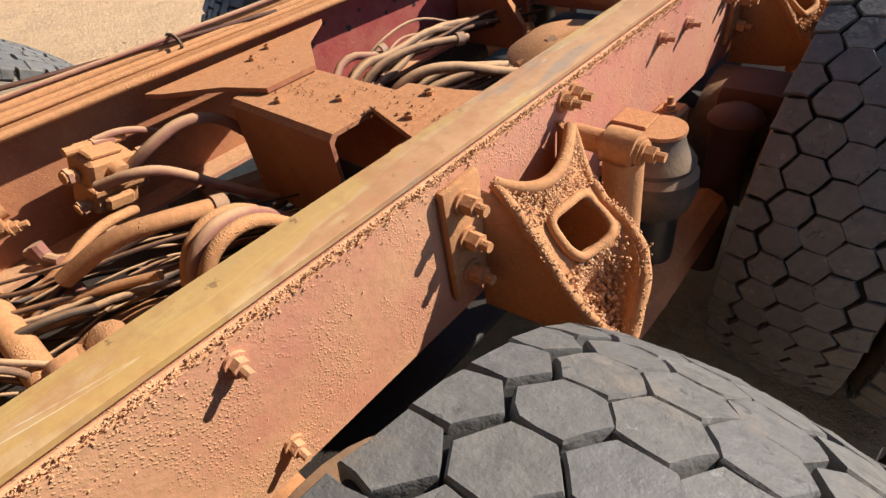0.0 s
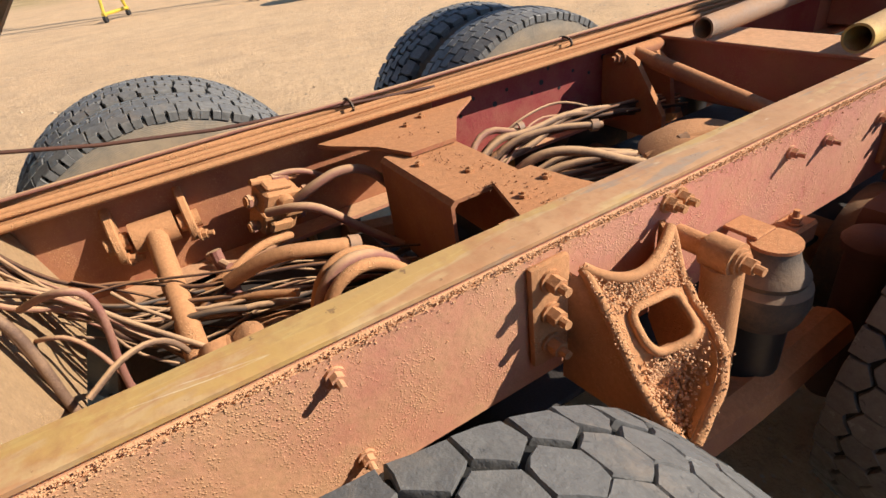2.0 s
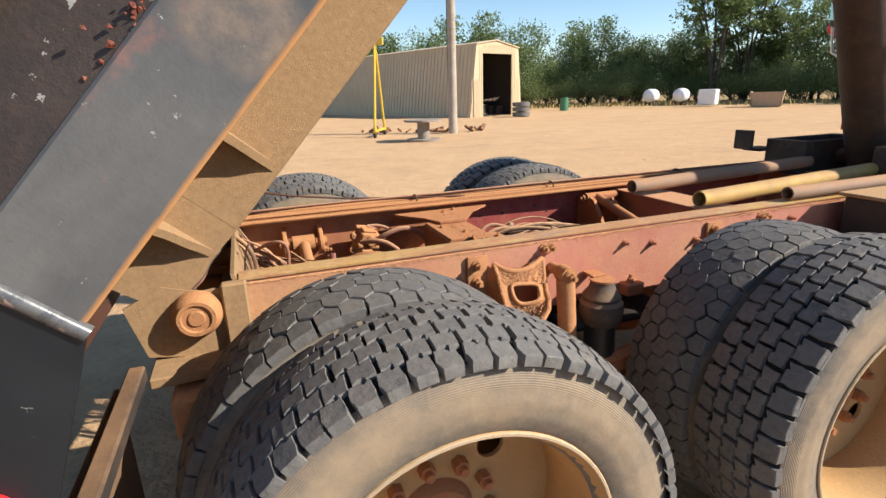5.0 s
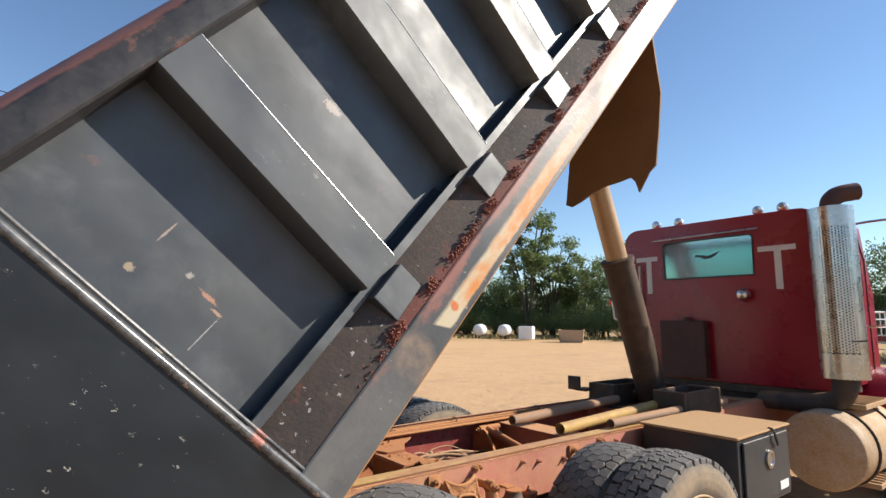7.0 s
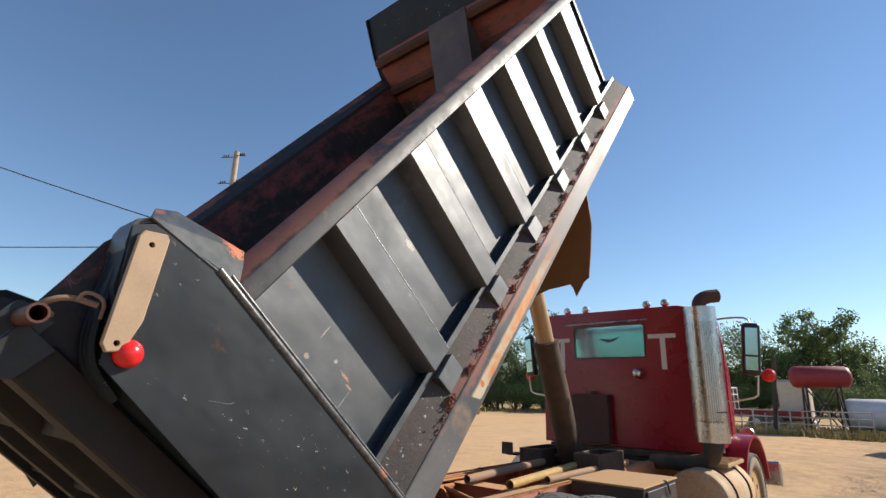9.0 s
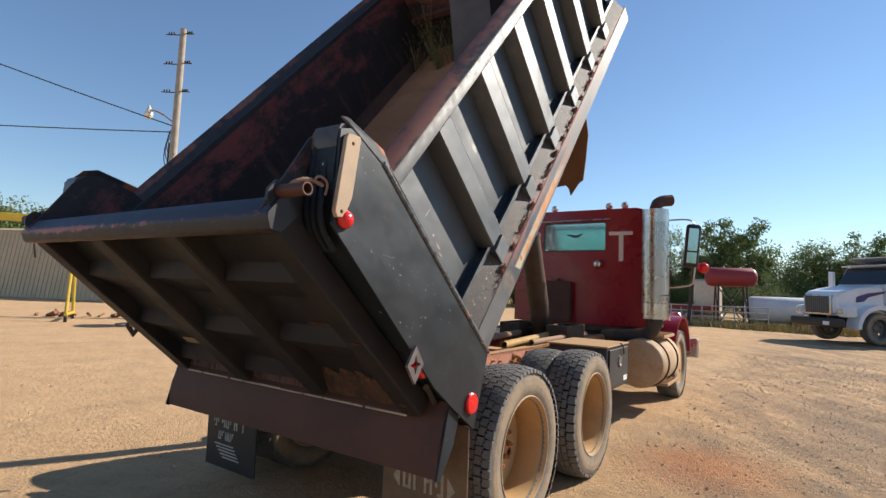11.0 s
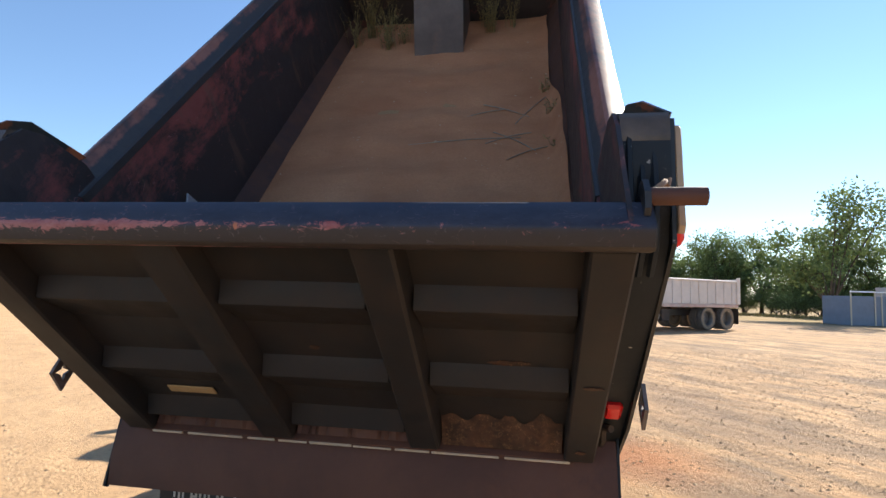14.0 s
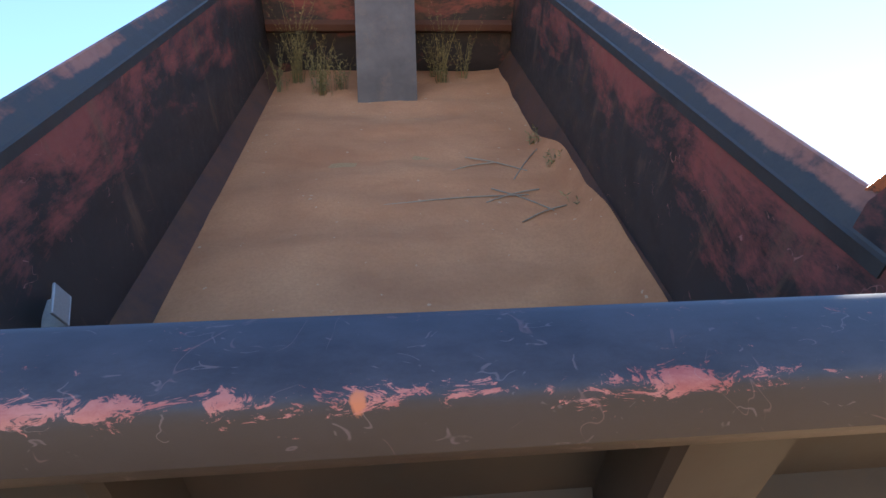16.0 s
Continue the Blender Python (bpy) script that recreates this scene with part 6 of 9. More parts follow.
    bm = lathe(B(), [(0, 0.036), (0.010, 0.036), (0.022, 0.029), (0.031, 0.015), (0.033, 0.003)], 24, False, Matrix.Translation((s * 1.230, 0.01, 1.225)) @ (Matrix() if s > 0 else Matrix.Rotation(math.pi, 4, "Z")))
    part("marker_lamp", bm, M_REDLENS, corner, "round red marker lamp")
    bm = lathe(B(), [(0, 0.055), (0.010, 0.055), (0.016, 0.048), (0.018, 0.004)], 24, False, Matrix.Translation((s * 1.230, 0.03, -0.065)) @ (Matrix() if s > 0 else Matrix.Rotation(math.pi, 4, "Z")))
    part("reflector", bm, M_REDLENS, corner, "round red reflector")
    bm = B()
    box(bm, (s * 1.12, -0.085, 0.30), (s * 1.19, -0.04, 0.40), 0.012)
    part("tail_lamp", bm, M_REDLENS, corner, "red tail lamp")
    # latch plate: a diamond with a cut-out
    bm = B()
    dia = [(0, 0.085), (0.06, 0.0), (0, -0.085), (-0.06, 0.0)]
    star = [(0, 0.045), (0.012, 0.012), (0.04, 0.0), (0.012, -0.012), (0, -0.045), (-0.012, -0.012), (-0.04, 0.0), (-0.012, 0.012)]
    plate(bm, [dia, star], 0.014 * s, Matrix.Translation((1.236 * s, -0.125, 0.49)) @ RX @ Matrix.Rotation(radians(-48.6), 4, "Z"))
    part("latch_plate", bm, M_LATCH, corner, "grey diamond latch plate")
    bm = B()
    tube(bm, [(s * 1.12, -0.05, 0.05), (s * 1.14, -0.09, 0.10), (s * 1.13, -0.06, 0.2), (s * 1.16, -0.09, 0.24)], 0.016, 7, 1)
    part("latch_hook", bm, M_DARKSTEEL, corner)


M_GATE_EARTH = dusty("gate_earth", (0.03, 0.017, 0.013, 1), (0.10, 0.045, 0.026, 1), (0.25, 0.115, 0.06, 1), cover=0.18, up=0.1, scale=11, clumps=0.7)


M_BRIGHT = plain("bright_worn_edge", (0.66, 0.55, 0.42, 1), 0.5, 0.2, 0.4, 14, 0.2)


# tailgate
def tailgate():
    bm = B()
    box(bm, (-1.07, -0.085, 0.10), (1.07, -0.07, 1.40), 0.003)
    gate = part("tailgate", bm, M_GATE, bed, "black ribbed steel tailgate, dusty at its foot")
    bm = B()
    prof = [(-0.075, 1.325), (-0.175, 1.332), (-0.200, 1.362), (-0.202, 1.378), (-0.180, 1.417), (-0.168, 1.424), (-0.09, 1.427), (-0.075, 1.42)]
    extrude(bm, prof, 0, -1.125, 1.125)
    bar = part("top_bar", bm, M_GATEBAR, gate, "black top bar scraped to pink primer")
    for s in (1, -1):
        bm = B()
        extrude(bm, [(u * 0.985 - 0.002, 1.375 + (w - 1.375) * 0.97) for u, w in prof], 0, s * 1.1255, s * 1.129)
        part("end_cap", bm, M_BLACKHOLE, bar, "dull black end cap")
    for x0, x1 in ((-0.40, -0.245), (0.305, 0.437)):
        bm = B()
        extrude(bm, [(x0 + 0.01, -0.175), (x1 - 0.01, -0.175), (x1, -0.165), (x1 + 0.012, -0.084), (x0 - 0.012, -0.084), (x0, -0.165)], 2, 0.11, 1.332)
        part("gate_rib", bm, M_GATE, gate)
    for x0, x1 in ((-1.10, -0.965), (0.975, 1.10)):
        bm = B()
        box(bm, (x0, -0.175, 0.09), (x1, -0.06, 1.335), 0.008)
        part("gate_rib", bm, M_GATE, gate)
    for x0, x1 in ((-0.955, -0.415), (-0.23, 0.29), (0.452, 0.965)):
        for lo, ridge, hi in ((0.86, 1.035, 1.09), (0.42, 0.595, 0.655), (0.13, 0.20, 0.275))[:2 if x0 > 0.3 else 3]:
            bm = B()
            extrude(bm, [(-0.084, lo), (-0.146, ridge - 0.008), (-0.150, ridge), (-0.147, ridge + 0.006), (-0.084, hi)], 0, x0, x1)
            part("gate_stiffener", bm, M_GATE, gate)
        # earth caked at the foot of each bay
        bm = B()
        n = 30
        lows = [bm.verts.new((x0 + (x1 - x0) * i / n, -0.15, 0.115)) for i in range(n + 1)]
        tops = [bm.verts.new((x0 + (x1 - x0) * i / n, -0.088, (0.27 if x0 > 0.3 else 0.155) + (0.10 if x0 > 0.3 else 0.05) * noise.noise((i * 0.22, x0 * 9, 0)) + 0.045 * noise.noise((i * 0.9, x0 * 9, 4)))) for i in range(n + 1)]
        backs = [bm.verts.new((x0 + (x1 - x0) * i / n, -0.086, 0.112)) for i in range(n + 1)]
        for i in range(n):
            bm.faces.new((lows[i], lows[i + 1], tops[i + 1], tops[i]))
            bm.faces.new((backs[i], backs[i + 1], lows[i + 1], lows[i]))
        part("caked_earth", bm, M_GATE_EARTH if x0 > 0.3 else M_RUST, gate, "brown caked earth")
    for x0, x1, w0, w1, uu in ((0.66, 0.84, 0.655, 0.69, -0.0855), (1.0, 1.09, 0.665, 0.685, -0.1765), (1.01, 1.06, 0.17, 0.20, -0.1765), (-0.02, 0.03, 0.70, 0.73, -0.0855)):
        bm = B()
        pts = [(x0 + (x1 - x0) * (0.5 + 0.5 * math.cos(a) * rng.uniform(0.7, 1)), w0 + (w1 - w0) * (0.5 + 0.5 * math.sin(a) * rng.uniform(0.6, 1))) for a in (6.283 * k / 14 for k in range(14))]
        plate(bm, [pts], -0.003, Matrix.Translation((0, uu, 0)) @ RY)
        part("earth_patch", bm, M_GATE_EARTH, gate, "dab of dry tan earth")
    bm = B()
    box(bm, (-1.02, -0.17, 0.070), (1.02, -0.055, 0.093), 0.003)
    sill = part("floor_edge", bm, M_RUST, bed, "worn floor edge")
    x = -0.98
    while x < 0.98:
        ln = rng.uniform(0.10, 0.34)
        bm = box(B(), (x, -0.178, 0.074), (min(x + ln, 1.0), -0.1705, 0.074 + rng.uniform(0.009, 0.017)), 0.002)
        part("bright_strip", bm, M_BRIGHT, sill, "bare bright steel edge")
        x += ln + rng.uniform(0.004, 0.03)
    bm = B()
    pipe(bm, (1.10, -0.07, 1.435), (1.26, -0.07, 1.435), 0.024, 0.006)
    part("hinge_pin", bm, M_RUST, gate, "rusty pipe hinge pin")
    bm = B()
    pipe(bm, (-1.10, -0.07, 1.435), (-1.26, -0.07, 1.435), 0.024, 0.006)
    part("hinge_pin", bm, M_RUST, gate)
    bm = B()
    plate(bm, [[(-0.14, 1.428), (-0.135, 1.45), (-0.10, 1.475), (-0.05, 1.475), (-0.03, 1.44), (-0.03, 1.38), (-0.072, 1.38), (-0.072, 1.43)]], 0.016, Matrix.Translation((1.10, 0, 0)) @ RX)
    part("hinge_ear", bm, M_BLACKHOLE, gate)
    bm = B()
    plate(bm, [[(-0.14, 1.428), (-0.135, 1.45), (-0.10, 1.475), (-0.05, 1.475), (-0.03, 1.44), (-0.03, 1.38), (-0.072, 1.38), (-0.072, 1.43)]], 0.016, Matrix.Translation((-1.12, 0, 0)) @ RX)
    part("hinge_ear", bm, M_BLACKHOLE, gate)
    bm = B()
    box(bm, (-0.80, -0.096, 0.325), (-0.57, -0.088, 0.375), 0.003)
    part("number_plate", bm, plain("dusty_plate_tan", (0.40, 0.26, 0.12, 1), 0.7, 0, 0.3, 20), gate, "dusty tan plate")


tailgate()
INV = BED.inverted()
bm = B()
prof = [(-0.70, 0.955), (-0.735, 0.86), (-0.775, 0.74), (-0.785, 0.60), (-0.772, 0.60), (-0.762, 0.74), (-0.722, 0.86), (-0.688, 0.955)]
extrude(bm, prof, 0, -1.20, 1.20)
apron = part("apron", bm, M_RUST, bed, "brown rusted spill apron under the tailgate", INV)
for s in (1, -1):
    bm = B()
    plate(bm, [[(-0.70, 0.97), (-0.80, 0.60), (-0.775, 0.585), (-0.66, 0.74), (-0.60, 0.93)]], 0.010 * s, Matrix.Translation((1.203 * s, 0, 0)) @ RX)
    part("apron_end", bm, M_BED_DULL, apron)
# headboard, hoist doghouse and cab guard
bm = B()
extrude(bm, [(4.30, 0.10), (4.34, 0.10), (4.36, 1.25), (4.42, 1.45), (4.60, 1.80), (5.35, 1.82), (5.35, 1.795), (4.585, 1.775), (4.385, 1.43), (4.32, 1.25)], 0, -1.12, 1.12)
head = part("headboard", bm, M_BED_DULL, bed, "black headboard and cab guard with a red-scraped lining")
bm = B()
extrude(bm, [(4.296, 0.30), (4.298, 0.30), (4.317, 1.25), (4.382, 1.43), (4.376, 1.43), (4.312, 1.25)], 0, -1.05, 1.05)
part("headboard_lining", bm, scraped("headboard_lining", 0.62), head, "inner face scraped to red primer")
for w in (0.62, 0.98, 1.3):
    bm = B()
    extrude(bm, [(4.30, w), (4.25, w + 0.03), (4.25, w + 0.08), (4.31, w + 0.11)], 0, -1.04, 1.04)
    part("headboard_rib", bm, M_RUST, head)
for s in (1, -1):
    bm = B()
    plate(bm, [[(4.30, 1.20), (4.36, 1.42), (4.56, 1.80), (5.35, 1.82), (5.35, 1.66), (4.66, 1.60), (4.46, 1.20)]], 0.012 * s, Matrix.Translation((1.10 * s, 0, 0)) @ RX)
    part("guard_cheek", bm, M_BED_DULL, head)
bm = B()
extrude(bm, [(3.48, FLOOR_W + 0.01), (3.50, FLOOR_W + 0.01), (4.305, 1.42), (4.30, 1.44), (4.285, 1.43)], 0, -0.265, 0.193)
extrude(bm, [(3.50, FLOOR_W), (4.30, 1.40), (4.30, FLOOR_W)], 0, -0.255, -0.245)
extrude(bm, [(3.50, FLOOR_W), (4.30, 1.40), (4.30, FLOOR_W)], 0, 0.173, 0.183)
part("doghouse", bm, dusty("scoured_brown_steel", (0.075, 0.06, 0.06, 1), (0.12, 0.10, 0.095, 1), (0.26, 0.16, 0.11, 1), cover=0.25, up=0.1, rough=0.5, scale=3), bed, "scoured grey doghouse over the hoist")
# tab on the lining
bm = B()
m = Matrix.Translation((-1.05, 0.78, 0.70)) @ Euler((radians(25), 0, radians(12))).to_matrix().to_4x4()
box(bm, (0.0, -0.05, -0.055), (0.075, 0.05, -0.047), 0.002, m)
box(bm, (0.067, -0.05, -0.047), (0.075, 0.05, 0.05), 0.002, m)
part("wall_tab", bm, plain("pale_bare_tab", (0.35, 0.38, 0.42, 1), 0.4, 0.3), bed, "pale bent steel tab")
# underside: long sills and cross sills
for s in (1, -1):
    bm = B()
    prof = [(s * 0.36, FLOOR_W - 0.022), (s * 0.447, FLOOR_W - 0.022), (s * 0.447, -0.198), (s * 0.440, -0.203), (s * 0.36, -0.203), (s * 0.36, -0.190), (s * 0.434, -0.190), (s * 0.434, FLOOR_W - 0.034), (s * 0.36, FLOOR_W - 0.034)]
    extrude(bm, prof, 1, 0.40, 4.3)
    part("long_sill", bm, M_UNDER, bed, "tan dusted long sill under the bed")
    bm = B()
    plate(bm, [[(0.06, 0.26), (0.399, 0.26), (0.399, -0.202), (0.30, -0.196), (0.20, -0.20), (0.10, -0.16)]], 0.012 * s, Matrix.Translation((0.435 * s, 0, 0)) @ RX)
    part("hinge_ear", bm, M_UNDER, bed)
for u in (0.295, 0.59, 1.20, 1.80, 2.40, 3.0, 3.6, 4.15):
    for s in (1, -1):
        bm = B()
        extrude(bm, [(s * 0.448, FLOOR_W - 0.024), (s * 0.448, -0.186), (s * 0.462, -0.158), (s * 0.490, -0.118), (s * 0.512, -0.07), (s * 0.60, 0.03), (s * 0.80, 0.10), (s * 1.058, 0.13), (s * 1.058, FLOOR_W - 0.024)], 1, u, u + 0.022)
        part("cross_sill", bm, M_UNDER, bed, "tan dusted gusset sill")
# rubber flap hanging under the bed
def flap():
    out = [(0.50, 3.25), (1.02, 3.40), (1.10, 2.95), (1.09, 2.72), (1.075, 2.53), (1.03, 2.50), (0.985, 2.44), (0.955, 2.40), (0.93, 2.47), (0.90, 2.50), (0.82, 2.49), (0.72, 2.48), (0.64, 2.45), (0.57, 2.41), (0.51, 2.385), (0.475, 2.40), (0.49, 2.63)]
    bm = plate(B(), [out], 0.012, Matrix.Translation((0, 1.56, 0)) @ RY)
    for v in bm.verts:
        v.co.y += 0.05 * math.sin((v.co.x - 0.5) * 5) + 0.12 * max(0, v.co.z - 2.5)
    part("mud_guard", bm, M_TAN_FLAP, bed, "torn brown rubber guard hanging under the bed", INV)


M_TAN_FLAP = plain("brown_dusty_rubber", (0.20, 0.105, 0.045, 1), 0.8, 0.0, 0.25, 5, 0.2)
flap()


def weed(x, u, tall, n, seed):
    """A dry weed: fine branching stems set with small leaves."""
    bm = B()
    rr = random.Random(seed)
    for _ in range(n):
        a = rr.random() * 6.283
        h = tall * rr.uniform(0.35, 1.0)
        lean = rr.uniform(0.1, 0.55) * h
        foot = Vector((rr.gauss(0, 0.03), rr.gauss(0, 0.03), 0))
        pts = [foot + Vector((math.cos(a) * lean * t * t, math.sin(a) * lean * t * t, h * t)) for t in (0, 0.35, 0.7, 1.0)]
        tube(bm, pts, 0.0022, 3, 0, 0.0007)
        for _ in range(9):
            t = rr.uniform(0.2, 1)
            p = foot + Vector((math.cos(a) * lean * t * t, math.sin(a) * lean * t * t, h * t))
            d = Vector((rr.uniform(-1, 1), rr.uniform(-1, 1), rr.uniform(-0.2, 1))).normalized() * rr.uniform(0.012, 0.04)
            w = d.orthogonal().normalized() * 0.004
            vs = [bm.verts.new(q) for q in (p, p + d * 0.5 + w, p + d, p + d * 0.5 - w)]
            bm.faces.new(vs)
    root = BED @ Vector((x, u, FLOOR_W + 0.01))
    single("weed", bm, M_WEED, "dry weed rooted in the earth of the bed", "weed", "weeds in the bed", "stuff", m=Matrix.Translation(root) @ Euler((radians(20), 0, 0)).to_matrix().to_4x4())


def weed_green():
    n = Net("dry_weed")
    return n.done(n.mix(n.island, (0.12, 0.10, 0.045, 1), (0.30, 0.25, 0.11, 1)), 0.9)


M_WEED = weed_green()
weed(-0.62, 4.1, 0.62, 16, 11)
weed(-0.90, 3.75, 0.5, 16, 12)
weed(-0.42, 3.75, 0.35, 18, 13)
weed(0.62, 4.05, 0.5, 16, 14)
weed(0.36, 4.1, 0.4, 14, 15)
weed(0.93, 2.65, 0.16, 10, 16)
weed(0.98, 1.85, 0.13, 8, 17)
weed(-0.78, 3.95, 0.75, 40, 1)
weed(-0.55, 3.65, 0.45, 40, 2)
weed(0.42, 3.95, 0.55, 36, 3)
weed(0.98, 2.3, 0.15, 12, 5)
for k, (a, b) in enumerate((((0.30, 2.3), (0.62, 2.42)), ((0.45, 2.5), (0.80, 2.3)), ((0.66, 1.75), (0.93, 1.9)), ((0.7, 2.2), (0.93, 2.6)), ((-0.05, 1.95), (0.75, 2.02)), ((0.55, 2.1), (0.85, 1.85)), ((0.5, 1.95), (0.82, 2.08)))):
    bm = B()
    p, q = Vector((a[0], a[1], FLOOR_W + 0.028)), Vector((b[0], b[1], FLOOR_W + 0.03))
    c = BED @ p
    tube(bm, [Vector((0, 0, 0)), BED.to_3x3() @ ((q - p) * 0.5 + Vector((0, 0.02, 0.004))), BED.to_3x3() @ (q - p)], 0.004, 6, 2)
    single("twig", bm, M_WOOD, "thin dry twig lying on the bed floor", "twig", "twigs in the bed", m=Matrix.Translation(c))

# mud flaps behind the rear wheels
def bars(bm, rows, y):
    """Plain strokes standing for print."""
    for x0, x1, z0, z1 in rows:
        box(bm, (x0, y - 0.004, z0), (x1, y - 0.001, z1))
    return bm


def strokes(bm, x0, x1, z0, z1, count, y, worn=0.0):
    """A row of upright bars with short cross bars, some worn away, standing for print that is not spelled out."""
    step = (x1 - x0) / count
    thick = step * 0.22
    for k in range(count):
        if rng.random() < worn:
            continue
        a, b = x0 + step * (k + 0.10), x0 + step * (k + 0.86)
        low = z0 + (z1 - z0) * (rng.choice((0.0, 0.0, 0.4)) if worn else 0.0)
        rows = [(a, a + thick, low, z1)]
        kind = k % 3
        if kind != 1:
            rows.append((b - thick, b, z0, z1))
        rows.append((a + thick + 0.001, b - thick - 0.001, (z0, z1 - thick, (z0 + z1) / 2)[kind], (z0 + thick, z1, (z0 + z1) / 2 + thick)[kind]))
        bars(bm, rows, y)


bm = B()
box(bm, (-1.12, -0.508, 0.13), (-0.53, -0.495, 0.74), 0.004)
mf = part("mud_flap", bm, M_BLACKHOLE, truck, "black mud flap with worn white print bars and stripes")
bm = B()
strokes(bm, -1.04, -0.64, 0.425, 0.50, 8, -0.508, 0.06)
print_white = plain("worn_white_print", (0.55, 0.52, 0.48, 1), 0.8, 0, 0.5, 40)
part("print_row", bm, print_white, mf)
bm = B()
strokes(bm, -0.97, -0.77, 0.335, 0.395, 5, -0.508, 0.1)
part("print_row", bm, print_white, mf)
for k in range(5):
    bm = B()
    bars(bm, [(-1.01 + 0.025 * k, -0.78 + 0.018 * k, 0.295 - 0.022 * k, 0.304 - 0.022 * k)], -0.508)
    part("print_stripe", bm, print_white, mf)
bm = B()
box(bm, (0.64, -0.508, 0.10), (1.21, -0.495, 0.80), 0.004)
mf = part("mud_flap", bm, dusty("dusted_flap", (0.10, 0.07, 0.05, 1), (0.14, 0.09, 0.06, 1), (0.30, 0.18, 0.09, 1), cover=0.45, up=0, scale=4), truck, "tan dusted mud flap with a worn light emblem")
bm = B()
strokes(bm, 0.785, 1.075, 0.40, 0.52, 4, -0.508, 0.1)
print_pale = plain("worn_pale_print", (0.42, 0.34, 0.24, 1), 0.8, 0, 0.5, 40)
part("print_row", bm, print_pale, mf)
part("print_bar", bars(B(), [(0.88, 0.98, 0.28, 0.34)], -0.508), print_pale, mf)
for s in (1, -1):
    bm = plate(B(), [[(0.93 + s * 0.16, 0.395), (0.93 + s * 0.21, 0.45), (0.93 + s * 0.16, 0.515)]], 0.003, Matrix.Translation((0, -0.512, 0)) @ RY)
    part("emblem_point", bm, print_pale, mf)
bm = B()
box(bm, (-0.55, -0.40, 0.60), (0.62, -0.30, 0.72), 0.01)
part("rear_beam", bm, M_RAIL, truck, "red rear cross beam")
bm = B()
box(bm, (-1.1, -0.48, 0.735), (-0.5, -0.44, 0.78), 0.005)
part("flap_hanger", bm, M_DARKSTEEL, truck)
bm = B()
box(bm, (0.6, -0.48, 0.79), (1.2, -0.44, 0.83), 0.005)
part("flap_hanger", bm, M_DARKSTEEL, truck)


# ---- toolbox, tank, steps ----
M_BOXPAINT = dusty("black_box_paint", (0.035, 0.038, 0.042, 1), (0.06, 0.06, 0.062, 1), (0.20, 0.125, 0.08, 1), cover=0.14, up=0.3, rough=0.38, scale=2.5)
bm = B()
box(bm, (0.50, 2.27, 0.56), (1.10, 3.02, 0.985), 0.006)
tb = part("toolbox", bm, M_BOXPAINT, truck, "black steel toolbox with a dusty tan lid")
bm = B()
box(bm, (0.48, 2.25, 0.988), (1.115, 3.04, 1.003), 0.004)
part("lid", bm, dusty("tan_dust_lid", (0.2, 0.14, 0.09, 1), (0.3, 0.2, 0.12, 1), (0.50, 0.31, 0.16, 1), cover=0.9, up=0.2, scale=4), tb, "tan dusted lid")
bm = B()
box(bm, (1.103, 2.32, 0.60), (1.118, 2.98, 0.965), 0.004)
door = part("toolbox_door", bm, M_BOXPAINT, tb)
bm = lathe(B(), [(0, 0.055), (0.012, 0.055), (0.014, 0.04), (0.006, 0.036), (0.006, 0.004)], 20, False, Matrix.Translation((1.119, 2.66, 0.83)))
part("latch", bm, M_CHROME, tb, "bright paddle latch")
bm = B()
box(bm, (1.119, 2.80, 0.62), (1.122, 2.93, 0.67))
part("sticker", bm, M_WHITE, tb, "white label bar")
bm = B()
tube(bm, [(1.10, 2.72, 1.006), (1.13, 2.73, 1.0), (1.14, 2.74, 0.93), (1.13, 2.78, 0.9)], 0.008, 6, 1)
part("strap", bm, M_BLACKHOLE, tb)

TANK_C = (0.985, 0.66)
bm = lathe(B(), [(3.98, 0.02), (3.985, 0.26), (4.0, 0.295), (4.02, 0.305), (5.10, 0.305), (5.12, 0.295), (5.13, 0.26), (5.135, 0.02)], 56, False, Matrix(((0, 1, 0, TANK_C[0]), (1, 0, 0, 0), (0, 0, 1, TANK_C[1]), (0, 0, 0, 1))))
tank = part("fuel_tank", bm, dusty("tan_dusted_tank", (0.5, 0.44, 0.36, 1), (0.56, 0.48, 0.38, 1), (0.50, 0.31, 0.155, 1), cover=0.62, up=0.0, scale=2.5, rough=0.35), truck, "round aluminium fuel tank coated with tan dust")
for y in (4.28, 4.85):
    bm = B()
    tube(bm, [(TANK_C[0] + 0.312 * math.sin(t), y, TANK_C[1] + 0.312 * math.cos(t)) for t in (k * 0.1745 for k in range(37))], 0.012, 6)
    part("tank_strap", bm, M_DARKSTEEL, tank)
for z, x0, x1 in ((0.965, 0.82, 1.22), (0.36, 0.98, 1.27)):
    bm = B()
    box(bm, (x0, 4.35, z), (x1, 5.05, z + 0.04), 0.005)
    for k in range(7):
        box(bm, (x0 + 0.01, 4.40 + 0.09 * k, z + 0.04), (x1 - 0.01, 4.42 + 0.09 * k, z + 0.052))
    part("step", bm, dusty("dusty_step", (0.3, 0.22, 0.15, 1), (0.35, 0.25, 0.16, 1), (0.50, 0.31, 0.16, 1), cover=0.6, up=0.3, scale=5), tank, "dusty step board")
bm = lathe(B(), [(3.98, 0.02), (4.0, 0.295), (4.02, 0.305), (5.10, 0.305), (5.12, 0.295), (5.135, 0.02)], 40, False, Matrix(((0, 1, 0, -TANK_C[0]), (1, 0, 0, 0), (0, 0, 1, TANK_C[1]), (0, 0, 0, 1))))
